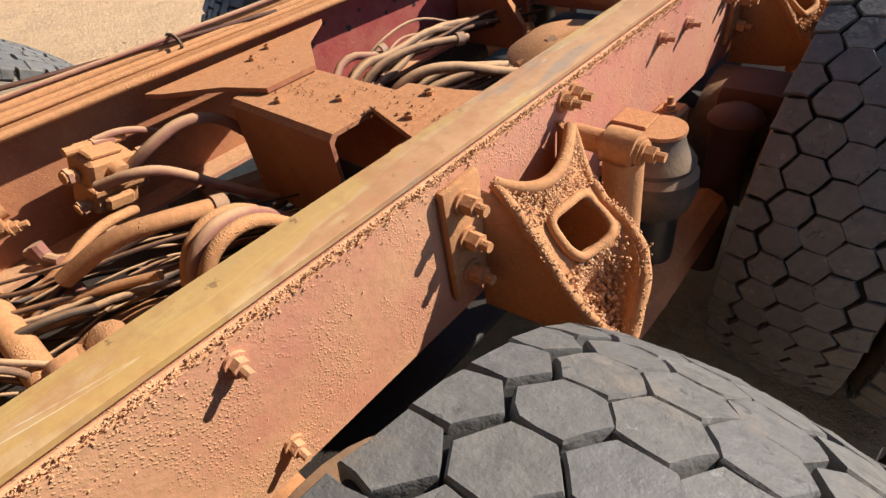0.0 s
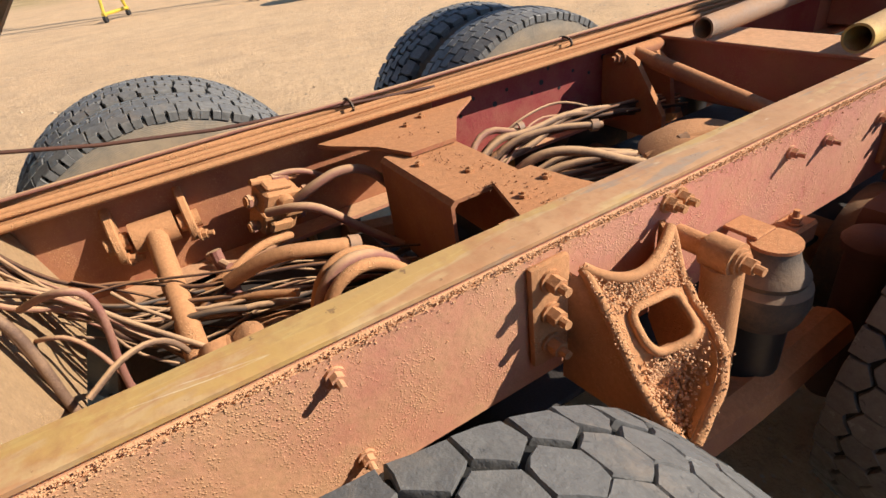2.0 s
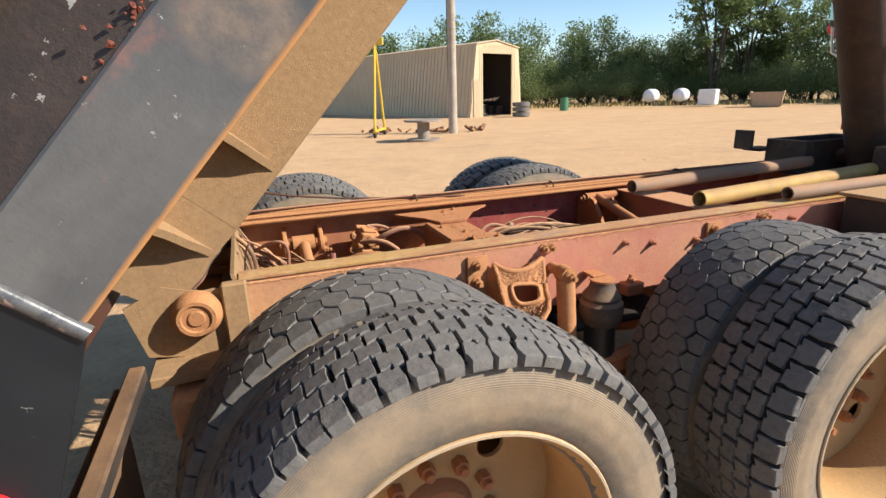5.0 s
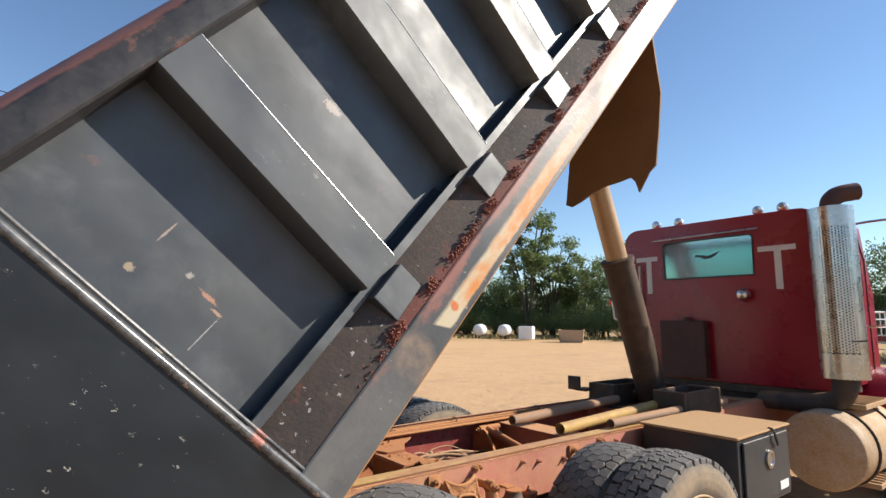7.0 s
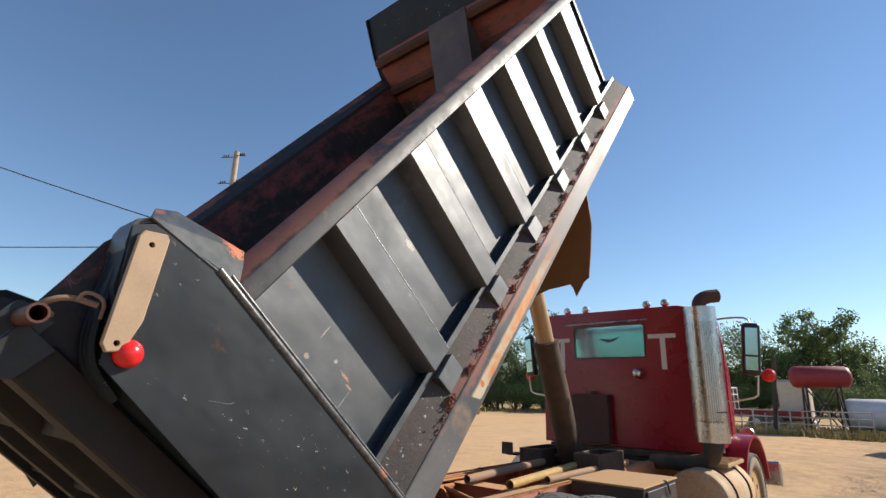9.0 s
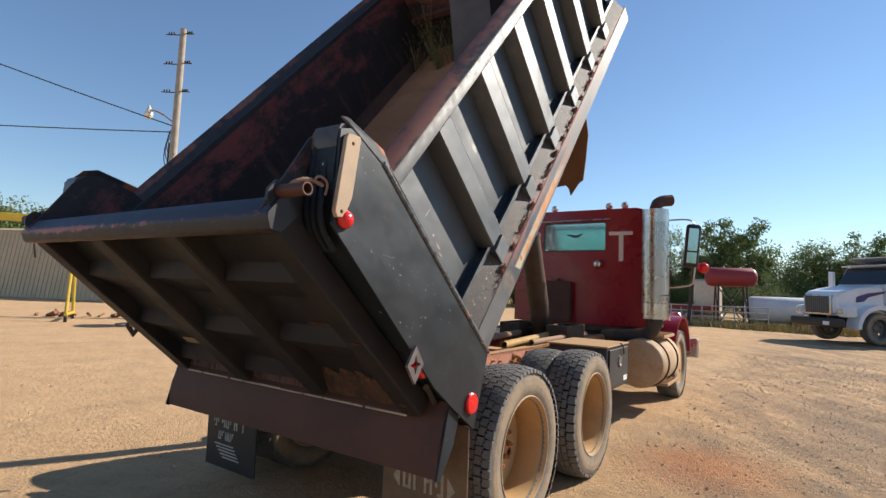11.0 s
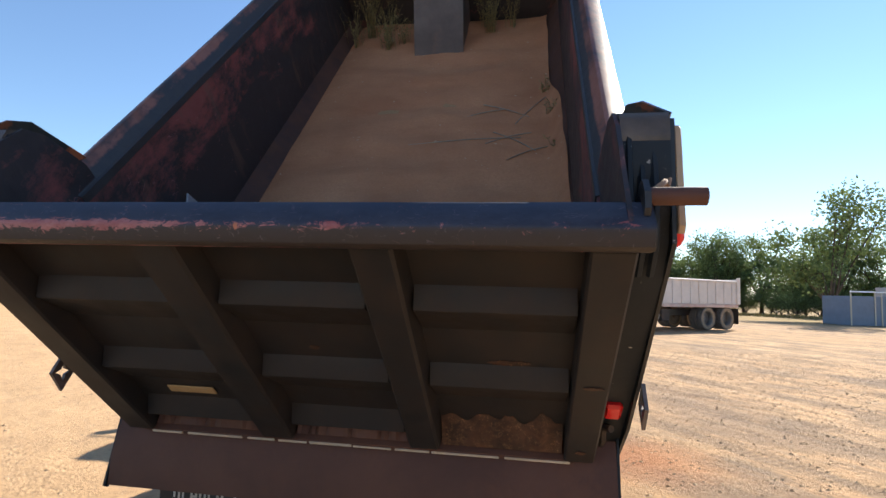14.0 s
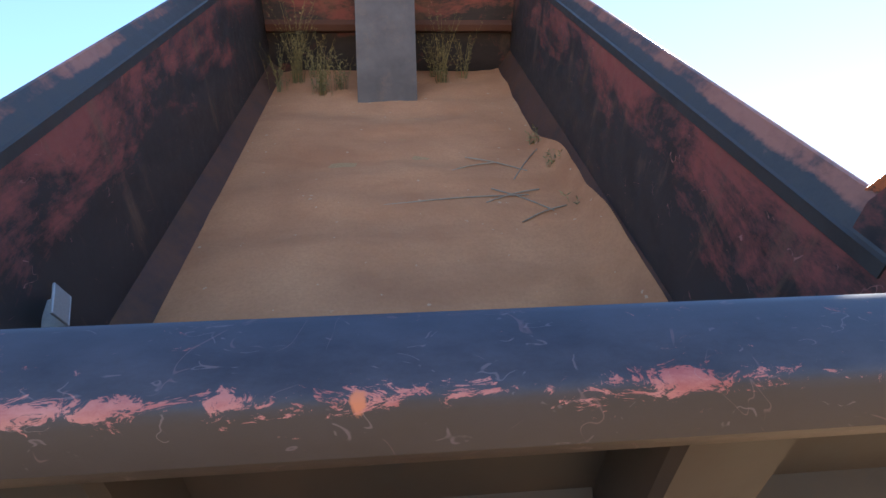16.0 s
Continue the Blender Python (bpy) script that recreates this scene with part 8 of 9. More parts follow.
def utility_pole():
    bm = B()
    cyl(bm, (0, 0, -0.1), (0.0, 0, 11.0), 0.17, 0.11, 16)
    top = thing("utility_pole", "weathered wooden utility pole with lamp and wires", "utility pole", m=pose(-16.85, 7.35, 0, 0, 1.0, 0))
    part("pole", bm, plain("grey_pole_wood", (0.42, 0.36, 0.29, 1), 0.9, 0, 0.35, 4, 0.5), top)
    for z in (10.8, 9.65, 8.55):
        bm = B()
        cyl(bm, (0.1, 0, z), (0.42, 0.2, z), 0.02, seg=8)
        for k in range(3):
            cyl(bm, (0.2 + 0.08 * k, 0.06 + 0.04 * k, z), (0.2 + 0.08 * k, 0.06 + 0.04 * k, z + 0.09), 0.035, seg=8)
            cyl(bm, (-0.3 - 0.09 * k, -0.18 - 0.05 * k, z), (-0.3 - 0.09 * k, -0.18 - 0.05 * k, z + 0.08), 0.03, seg=8)
        cyl(bm, (-0.1, 0, z), (-0.62, -0.32, z), 0.02, seg=8)
        part("insulator_arm", bm, M_DARKSTEEL, top)
    bm = B()
    tube(bm, [(0, 0, 7.3), (-0.6, -0.25, 7.75), (-1.1, -0.45, 7.9)], 0.03, 8, 1)
    arm = part("lamp_arm", bm, M_STEELTUBE, top)
    bm = lathe(B(), [(-0.18, 0.09), (-0.05, 0.16), (0.05, 0.14), (0.16, 0.08), (0.3, 0.05), (0.34, 0.01)], 20, False, Matrix.Translation((-1.12, -0.46, 7.72)) @ Matrix.Rotation(-math.pi / 2, 4, "Y"))
    part("yard_lamp", bm, plain("lamp_glass", (0.8, 0.75, 0.6, 1), 0.3), arm, "pale yard lamp")
    bm = B()
    for k in range(4):
        rad = 0.3 + 0.1 * k
        tube(bm, [(-0.15 - rad * math.sin(t) * 0.7, -0.05, 6.8 - 0.2 * k + rad * math.cos(t)) for t in (j * 0.6 for j in range(8))], 0.018, 6)
    tube(bm, [(-0.22, -0.06, 6.6), (-0.24, -0.06, 3.2), (-0.2, -0.05, 0.3)], 0.04, 6)
    part("cable_loop", bm, M_BLACKHOLE, top)
    for p0, p1, sag in (((0, 0, 7.2), (-20, -26, 17.5), 0.6), ((0, 0, 7.0), (-40, -26, 8.4), 0.5), ((0.2, 0.1, 10.0), (30, 60, 11.0), 1.0)):
        bm = B()
        pts = []
        for k in range(19):
            t = k / 18
            q = Vector(p0).lerp(Vector(p1), t)
            q.z -= sag * 4 * t * (1 - t)
            pts.append(q)
        tube(bm, pts, 0.022, 5)
        if p1[0] < 0:
            part("wire", bm, M_BLACKHOLE, top)
        else:
            bm.free()


utility_pole()


def cable_spool():
    bm = B()
    lathe(bm, [(0.0, 0.02), (0.0, 0.55), (0.06, 0.55), (0.06, 0.20), (0.60, 0.20), (0.60, 0.62), (0.66, 0.62), (0.66, 0.02)], 28, False, Matrix.Rotation(-math.pi / 2, 4, "Y"))
    single("cable_spool", bm, M_WOOD, "weathered wooden cable spool standing on the yard", "cable spool", m=pose(-14.4, 5.35, 0))


cable_spool()


def gantry():
    top = thing("gantry_hoist", "yellow steel A-frame gantry hoist by the shed", "gantry", m=pose(-18.4, 2.6, 0, 0, 0, 62))
    bm = B()
    box(bm, (-2.6, -0.08, 3.15), (2.6, 0.08, 3.4), 0.01)
    part("beam", bm, M_YELLOW, top)
    for x in (-2.3, 2.3):
        bm = B()
        cyl(bm, (x, -0.75, 0.15), (x, -0.05, 3.15), 0.05, seg=8)
        cyl(bm, (x, 0.75, 0.15), (x, 0.05, 3.15), 0.05, seg=8)
        cyl(bm, (x, -0.8, 0.22), (x, 0.8, 0.22), 0.05, seg=8)
        lg = part("leg_frame", bm, M_YELLOW, top)
        for y in (-0.75, 0.75):
            bm = B()
            cyl(bm, (x - 0.04, y, 0.09), (x + 0.04, y, 0.09), 0.10, seg=14)
            part("caster", bm, M_BLACKHOLE, lg)
    bm = B()
    tube(bm, [(1.2, 0, 3.15), (1.2, 0, 2.4), (1.25, 0, 2.0)], 0.03, 6)
    part("chain", bm, M_DARKSTEEL, top)


gantry()
rr = random.Random(9)
bm = B()
for k in range(40):
    x, y = rr.uniform(-2.6, 2.6), rr.gauss(0, 0.3)
    cyl(bm, (x, y, 0.03), (x + rr.uniform(-0.5, 0.5), y + rr.uniform(-0.3, 0.3), 0.06 + 0.15 * rr.random()), rr.uniform(0.03, 0.08), seg=7)
single("scrap_pile", bm, dusty("scrap_brown", (0.12, 0.06, 0.04, 1), (0.17, 0.09, 0.05, 1), DUST, cover=0.35, scale=3), "low heap of rusty scrap iron on the ground", "scrap", kind="stuff", m=pose(-18.3, 6.6, 0, 0, 0, 60))


# propane tanks, container and bin at the far edge of the yard
def tank_low(x, y, turn, r, ln, mat, label, z=None):
    prof = [(-ln / 2 - r * 0.55, 0.01)] + [(-ln / 2 - r * 0.55 * math.cos(a), r * math.sin(a)) for a in (0.3, 0.7, 1.1, 1.57)] + [(ln / 2 + r * 0.55 * math.cos(a), r * math.sin(a)) for a in (1.57, 1.1, 0.7, 0.3)] + [(ln / 2 + r * 0.55, 0.01)]
    top = thing("storage_tank", label, "tank", m=pose(x, y, 0, 0, 0, turn))
    zz = z if z is not None else r + 0.25
    part("vessel", lathe(B(), prof, 28, False, Matrix.Translation((0, 0, zz))), mat, top)
    for s in (-1, 1):
        if zz < 1.6:
            part("saddle", box(B(), (s * ln * 0.32 - 0.1, -r * 0.7, 0), (s * ln * 0.32 + 0.1, r * 0.7, zz - r * 0.7)), M_DARKSTEEL, top)
            continue
        for q in (-1, 1):
            part("leg", cyl(B(), (s * ln * 0.38, q * r * 0.9, 0), (s * ln * 0.34, q * r * 0.6, zz - r * 0.6), 0.05, seg=6), M_DARKSTEEL, top)
            part("brace", cyl(B(), (-s * ln * 0.38, q * r * 0.9, 0.1), (s * ln * 0.34, q * r * 0.6, zz - r * 0.6), 0.03, seg=6), M_DARKSTEEL, top)
        part("brace", cyl(B(), (s * ln * 0.38, -r * 0.9, 0.1), (s * ln * 0.34, r * 0.6, zz - r * 0.6), 0.03, seg=6), M_DARKSTEEL, top)
    return top


tank_low(-32.6, 30.6, 120, 0.5, 0.9, M_WHITE, "white propane tank at the yard's edge")
tank_low(-30.5, 31.6, 120, 0.5, 0.9, M_WHITE, "white propane tank at the yard's edge")
bm = box(B(), (-0.55, -0.5, 0.12), (0.55, 0.5, 1.15), 0.04)
for k in range(5):
    box(bm, (-0.57, -0.52, 0.2 + 0.19 * k), (0.57, 0.52, 0.23 + 0.19 * k))
single("plastic_tote", bm, M_WHITE, "white caged plastic tote on the yard", "tote", m=pose(-26.6, 30.2, 0, 0, 0, 30))
bm = B()
extrude(bm, [(-0.8, 0.0), (0.8, 0.0), (0.95, 0.95), (0.87, 0.95), (0.74, 0.08), (-0.74, 0.08), (-0.87, 0.95), (-0.95, 0.95)], 1, -0.6, 0.6)
box(bm, (-0.85, -0.6, 0.05), (0.85, -0.55, 0.9))
box(bm, (-0.85, 0.55, 0.05), (0.85, 0.6, 0.9))
single("scrap_bin", bm, M_TAN_PLATE, "tan steel bin standing on the yard", "bin", m=pose(-23.2, 31.5, 0, 0, 0, 35))
bm = lathe(B(), [(0, 0.01), (0, 0.29), (0.3, 0.30), (0.6, 0.29), (0.88, 0.29), (0.88, 0.01)], 20, False, Matrix.Rotation(-math.pi / 2, 4, "Y"))
single("steel_drum", bm, plain("green_drum", (0.05, 0.20, 0.11, 1), 0.5), "green steel drum by the trees", "drum", m=pose(-31.0, 21.5, 0))
tank_low(-0.3, 29.5, 20, 0.52, 2.0, plain("red_tank", (0.30, 0.03, 0.03, 1), 0.5), "red fuel tank on a tall steel stand", 2.65)
tank_low(2.4, 30.6, 12, 0.72, 3.6, plain("chalky_tank_white", (0.66, 0.66, 0.66, 1), 0.6, 0.0, 0.2, 2, 0.1), "long pale silver tank lying on saddles", 0.95)
bm = box(B(), (-0.7, -0.7, 0.5), (0.7, 0.7, 2.6), 0.1)
box(bm, (-0.8, -0.8, 0.0), (0.8, 0.8, 0.5), 0.02)
single("upright_tank", bm, M_ALU, "pale upright tank beside the red one", "tank", m=pose(-1.8, 32.5, 0))
bm = B()
for k in range(13):
    cyl(bm, (-3 + 0.5 * k, 0, 0), (-3 + 0.5 * k, 0, 1.1 if k % 3 == 0 else 0.95), 0.04 if k % 3 == 0 else 0.025, seg=6)
for z in (0.2, 0.5, 0.8, 1.08):
    cyl(bm, (-3, 0, z), (3, 0, z), 0.028, seg=6)
single("pipe_fence", bm, plain("weathered_white_pipe", (0.46, 0.44, 0.41, 1), 0.7, 0, 0.4, 5, 0.1), "weathered white pipe fence by the tanks", "fence", m=pose(-1.5, 27.8, 0, 0, 0, 5))
bm = cyl(B(), (0, 0, 0), (0.35, 0, 3.5), 0.09, seg=12)
single("leaning_post", bm, M_DARKSTEEL, "dark leaning steel post by the tanks", "post", m=pose(-2.12, 27.4, 0))


def flatbed_trailer(x, y, turn):
    """Low dark-red equipment trailer with a white rack at its front end."""
    top = thing("flatbed_trailer", "dark red flatbed trailer with a white rack parked by the tanks", "trailer", "", pose(x, y, 0, 0, 0, turn))
    red = dusty("faded_trailer_red", (0.20, 0.02, 0.025, 1), (0.26, 0.04, 0.04, 1), (0.40, 0.26, 0.16, 1), cover=0.25, up=0.3, scale=3.0)
    bm = B()
    box(bm, (-2.2, -0.9, 0.92), (2.2, 0.9, 1.02), 0.01)
    for q in (-0.85, 0.85):
        box(bm, (-2.2, q - 0.05, 0.74), (2.2, q + 0.05, 0.918), 0.01)
    for k in range(5):
        box(bm, (-2.1 + k, -0.79, 0.78), (-2.02 + k, 0.79, 0.916), 0.004)
    part("deck", bm, red, top)
    bm = B()
    for q in (-0.85, -0.28, 0.28, 0.85):
        cyl(bm, (-2.1, q, 1.02), (-2.1, q, 2.15), 0.03, seg=8)
        cyl(bm, (-1.3, q, 1.02), (-1.3, q, 2.15), 0.03, seg=8)
        cyl(bm, (-2.1, q, 2.12), (-1.3, q, 2.12), 0.03, seg=8)
    for z in (1.4, 1.78, 2.15):
        for xx in (-2.1, -1.3):
            cyl(bm, (xx, -0.85, z), (xx, 0.85, z), 0.03, seg=8)
    part("rack", bm, M_WHITE, top, "white rack of welded bars")
    for q in (-0.82, 0.82):
        for xx in (0.1, 1.0):
            w = part("wheel", lathe(B(), [(-0.10, 0.20), (-0.11, 0.36), (-0.08, 0.40), (0.08, 0.40), (0.11, 0.36), (0.10, 0.20)], 28, False, Matrix.Translation((xx, q, 0.40)) @ Matrix.Rotation(math.pi / 2, 4, "Z")), M_SIDE, top)
            part("rim", cyl(B(), (xx, q - 0.09, 0.40), (xx, q + 0.09, 0.40), 0.205, seg=20), M_ALU, w)
    return top


flatbed_trailer(-3.4, 31.4, -8)


# parked white tipper truck
M_STEELWHEEL = plain("grey_steel_wheel", (0.20, 0.19, 0.18, 1), 0.5, 0.3, 0.3, 6)


def grey_wheel(parent, dished):
    """The same wheel with plain grey steel rims."""
    top = wheel(parent, 0, 0, 1, "tread_lug", dished)
    for o in [top] + list(top.children):
        if o.name.split(".")[0] in ("wheel", "wheel_disc", "hub", "wheel_nut"):
            key = "grey_" + o.name.split(".")[0]
            if key not in WHEEL:
                WHEEL[key] = o.data.copy()
                WHEEL[key].materials[0] = M_STEELWHEEL
            o.data = WHEEL[key]
    return top


def white_truck():
    f = -Vector((0.793, 0.609, 0))
    # local x forward, y to its left, z up; the left front wheel stands at (5.05, 21.45)
    left = Vector((-f.y, f.x, 0))
    o = Vector((5.05, 21.45, 0)) - left * 1.0
    top = thing("tipper_truck", "parked white tipper truck with a pale box and purple stripes", "truck", m=Matrix.Translation((5.05, 21.45, 0)) @ Matrix.Scale(1.155, 4) @ Matrix.Translation((-5.05, -21.45, 0)) @ pose(o.x, o.y, 0, 0, 0, math.degrees(math.atan2(f.y, f.x))))
    paint = plain("chalky_white_paint", (0.74, 0.76, 0.79, 1), 0.35, 0.0, 0.10, 3, 0.03)
    glass = plain("dark_glass", (0.02, 0.025, 0.03, 1), 0.08, 0, 0.1)
    purple = plain("purple_stripe", (0.06, 0.045, 0.16, 1), 0.4)
    seam = plain("dark_door_seam", (0.16, 0.16, 0.17, 1), 0.6)
    # hood: narrows towards the grille
    bm = B()
    extrude(bm, [(1.08, 0.90), (1.12, 1.50), (1.02, 1.64), (0.5, 1.76), (-0.36, 1.90), (-0.40, 0.80)], 1, -0.92, 0.92)
    for v in bm.verts:
        v.co.y *= 1.0 - 0.24 * max(0.0, v.co.x + 0.4) / 1.5
    bmesh.ops.bevel(bm, geom=list(bm.edges), offset=0.08, segments=3, affect="EDGES")
    hood = part("hood", bm, paint, top, "white sloping hood")
    bm = B()
    extrude(bm, [(-0.38, 0.72), (-0.38, 1.88), (-0.74, 2.52), (-0.92, 2.60), (-1.9, 2.66), (-1.95, 2.6), (-1.95, 0.72)], 1, -1.0, 1.0)
    bmesh.ops.bevel(bm, geom=list(bm.edges), offset=0.06, segments=3, affect="EDGES")
    cabw = part("cab", bm, paint, top, "white cab with a short sleeper")
    bm = B()
    m = Matrix.Translation((-0.375, 0, 1.90)) @ Matrix.Rotation(radians(-29), 4, "Y") @ Matrix(((0, 0, 1, 0), (1, 0, 0, 0), (0, 1, 0, 0), (0, 0, 0, 1)))
    plate(bm, [[(-0.90, 0.03), (0.90, 0.03), (0.84, 0.66), (-0.84, 0.66)]], 0.03, m)
    part("windscreen", bm, glass, cabw, "dark windscreen")
    bm = B()
    extrude(bm, [(-0.55, 2.52), (-0.50, 2.56), (-0.78, 2.60), (-0.80, 2.55)], 1, -0.92, 0.92)
    part("sun_visor", bm, paint, cabw)
    for s in (1, -1):
        bm = B()
        plate(bm, [[(-0.60, 1.86), (-1.16, 1.82), (-1.16, 2.42), (-0.88, 2.42)]], 0.008, Matrix.Translation((0, s * 1.004, 0)) @ RY)
        part("side_window", bm, glass, cabw, "dark side window")
        bm = box(B(), (-1.26, s * 1.001, 0.92), (-1.245, s * 1.006, 2.46))
        box(bm, (-0.50, s * 1.001, 0.92), (-0.485, s * 1.006, 1.80))
        box(bm, (-1.24, s * 1.001, 0.92), (-0.50, s * 1.006, 0.93))
        box(bm, (-1.20, s * 1.001, 1.50), (-1.10, s * 1.02, 1.54))
        part("door_seam", bm, seam, cabw, "dark door seam and handle")
        bm = B()
        plate(bm, [[(-0.39, 1.70), (-0.9, 1.71), (-1.35, 1.62), (-1.92, 1.74), (-1.92, 1.66), (-1.4, 1.55), (-0.9, 1.655), (-0.39, 1.645)]], 0.006, Matrix.Translation((0, s * 1.006, 0)) @ RY)
        plate(bm, [[(-1.55, 1.78), (-1.72, 1.92), (-1.66, 1.78), (-1.9, 1.88), (-1.92, 1.80), (-1.7, 1.70)]], 0.006, Matrix.Translation((0, s * 1.008, 0)) @ RY)
        part("stripe", bm, purple, cabw, "purple swoosh stripe")
        bm = B()
        plate(bm, [[(0.52, 1.32), (0.50, 1.50), (0.18, 1.62), (-0.34, 1.70), (-0.34, 1.64), (0.14, 1.50), (0.28, 1.36)]], 0.012, Matrix.Translation((0, s * 0.868, 0)) @ Matrix.Rotation(s * radians(-8.2), 4, "Z") @ RY)
        part("stripe", bm, purple, hood, "purple flame stripe")
        # wheel arch fender
        bm = B()
        arc = [(0.74 * math.cos(a), 0.50 + 0.76 * math.sin(a)) for a in (math.pi * k / 14 for k in range(15))]
        inner = [(0.62 * math.cos(a), 0.50 + 0.62 * math.sin(a)) for a in (math.pi * k / 14 for k in range(15))]
        extrude(bm, arc + inner[::-1], 1, s * 0.66, s * 1.13)
        part("fender", bm, paint, top, "white wheel arch fender")
        bm = B()
        extrude(bm, [(1.10, 0.86), (1.10, 1.16), (0.70, 1.22), (0.64, 0.86)], 1, s * 0.70, s * 1.06)
        bmesh.ops.bevel(bm, geom=list(bm.edges), offset=0.05, segments=2, affect="EDGES")
        cheek = part("fender_nose", bm, paint, top, "white fender nose")
        bm = box(B(), (1.09, s * 0.74, 0.96), (1.125, s * 1.0, 1.09), 0.02)
        part("headlamp", bm, M_CHROME, cheek, "clear headlamp")
        bm = box(B(), (-0.48, s * 1.14, 1.72), (-0.38, s * 1.36, 2.38), 0.04, seg=2)
        mir = part("mirror", bm, paint, cabw, "tall white mirror")
        bm = B()
        for z in (1.80, 2.32):
            tube(bm, [Vector((-0.46, s * 1.15, z)), Vector((-0.5, s * 1.0, z))], 0.014, 6)
        part("mirror_arm", bm, M_DARKSTEEL, mir)
        bm = cyl(B(), (-0.80, s * 0.86, 0.64), (-1.86, s * 0.86, 0.64), 0.265, seg=24)
        tank = part("fuel_tank", bm, M_ALU, top, "dusty aluminium fuel tank")
        for x in (-0.92, -1.32, -1.72):
            part("tank_band", pipe(B(), (x, s * 0.86, 0.64), (x - 0.05, s * 0.86, 0.64), 0.274, 0.008), M_CHROME, tank)
        for z in (0.44, 0.80):
            part("step", box(B(), (-0.85, s * 1.02, z), (-1.25, s * 1.16, z + 0.03), 0.005), M_ALU, tank)
        part("battery_box", box(B(), (-2.02, s * 0.62, 0.42), (-2.48, s * 1.1, 0.92), 0.02), M_DARKSTEEL, top, "dark battery box")
        part("mud_flap", box(B(), (-6.98, s * 0.66, 0.26), (-7.0, s * 1.14, 0.95), 0.003), M_BLACKHOLE, top, "black mud flap")
        grey_wheel(top, True).matrix_basis = pose(0, s * 1.0, 0.52, 0, 0, 90 * s) @ Matrix.Scale(0.98, 4)
        for x in (-4.9, -6.2):
            grey_wheel(top, True).matrix_basis = pose(x, s * 1.0, 0.52, 0, 0, 90 * s) @ Matrix.Scale(0.98, 4)
            grey_wheel(top, False).matrix_basis = pose(x, s * 0.68, 0.52, 0, 0, 90 * s) @ Matrix.Scale(0.98, 4)
    bm = box(B(), (1.10, -0.56, 0.90), (1.15, 0.56, 1.55), 0.03, seg=2)
    g = part("grille", bm, M_CHROME, top, "chrome grille surround")
    part("grille_mesh", box(B(), (1.15, -0.50, 0.95), (1.156, 0.50, 1.50)), plain("grey_grille", (0.09, 0.095, 0.10, 1), 0.5, 0.3), g, "dark grille mesh")
    for k in range(11):
        part("grille_bar", box(B(), (1.156, -0.46 + 0.09 * k, 0.96), (1.168, -0.445 + 0.09 * k, 1.49)), M_STEELWHEEL, g)
    bm = box(B(), (1.12, -1.10, 0.52), (1.24, 1.10, 0.80), 0.05, seg=2)
    bumper = part("bumper", bm, M_BLACKHOLE, top, "black bumper")
    part("blank_plate", box(B(), (1.241, 0.35, 0.58), (1.25, 0.60, 0.70)), M_WHITE, bumper, "white blank plate")
    for s in (1, -1):
        bm = box(B(), (1.1, s * 0.34, 0.62), (-6.9, s * 0.42, 0.88))
        part("frame_rail", bm, M_BLACKHOLE, top)
    part("underbody", box(B(), (-1.93, -0.9, 0.5), (0.6, 0.6, 0.719), 0.05), M_BLACKHOLE, top)
    pale = plain("pale_dusty_box", (0.74, 0.66, 0.60, 1), 0.5, 0, 0.18, 2)
    bx = part("box", box(B(), (-2.03, -1.15, 1.02), (-6.95, 1.15, 1.17), 0.01), pale, top, "pale dusty tipper box with red scuffs")
    rust = dusty("scuffed_box_rail", (0.70, 0.60, 0.55, 1), (0.45, 0.16, 0.12, 1), (0.66, 0.55, 0.48, 1), cover=0.5, up=0.1, scale=5)
    for s in (1, -1):
        part("box_side", box(B(), (-2.055, s * 1.12, 1.171), (-6.945, s * 1.17, 2.099), 0.005), pale, bx)
        part("box_rail", box(B(), (-2.0, s * 1.10, 2.10), (-6.90, s * 1.22, 2.19), 0.02), pale, bx)
        part("lower_rail", box(B(), (-2.0, s * 1.176, 1.0), (-6.90, s * 1.21, 1.14), 0.01), rust, bx, "lower rail scuffed to red")
        part("corner_post", box(B(), (-6.80, s * 1.175, 1.145), (-7.04, s * 1.225, 2.32), 0.01), pale, bx)
        for k in range(8):
            x = -2.55 - 0.56 * k
            part("rib", box(B(), (x, s * 1.175, 1.145), (x - 0.10, s * 1.20, 2.095), 0.008), pale, bx)
    part("box_front", box(B(), (-2.0, -1.119, 1.171), (-2.05, 1.119, 2.72), 0.005), pale, bx)
    part("box_gate", box(B(), (-6.95, -1.119, 1.171), (-7.0, 1.119, 2.25), 0.005), pale, bx)
    # guard that reaches from the box over the cab
    bm = B()
    extrude(bm, [(-2.04, 2.60), (-0.85, 2.76), (-0.80, 2.82), (-1.0, 2.86), (-2.04, 2.88)], 1, -1.02, 1.02)
    bmesh.ops.bevel(bm, geom=list(bm.edges), offset=0.03, segments=2, affect="EDGES")
    part("cab_guard", bm, plain("grey_guard", (0.27, 0.26, 0.25, 1), 0.6), bx, "grey guard over the cab")


white_truck()
# white container block and low wall far off
bm = box(B(), (-6, -1.2, 0), (6, 1.2, 2.75), 0.03)
single("shipping_container", bm, plain("faded_pink_white", (0.50, 0.44, 0.43, 1), 0.6, 0, 0.15, 2), "faded pinkish shipping container under the trees", "container", m=pose(32.4, 40.9, 0, 0, 0, 14))
top = thing("stake_trailer", "blue-grey boxed trailer with a pale top rail", "trailer", m=pose(24.3, 38.8, 0, 0, 0, 14))
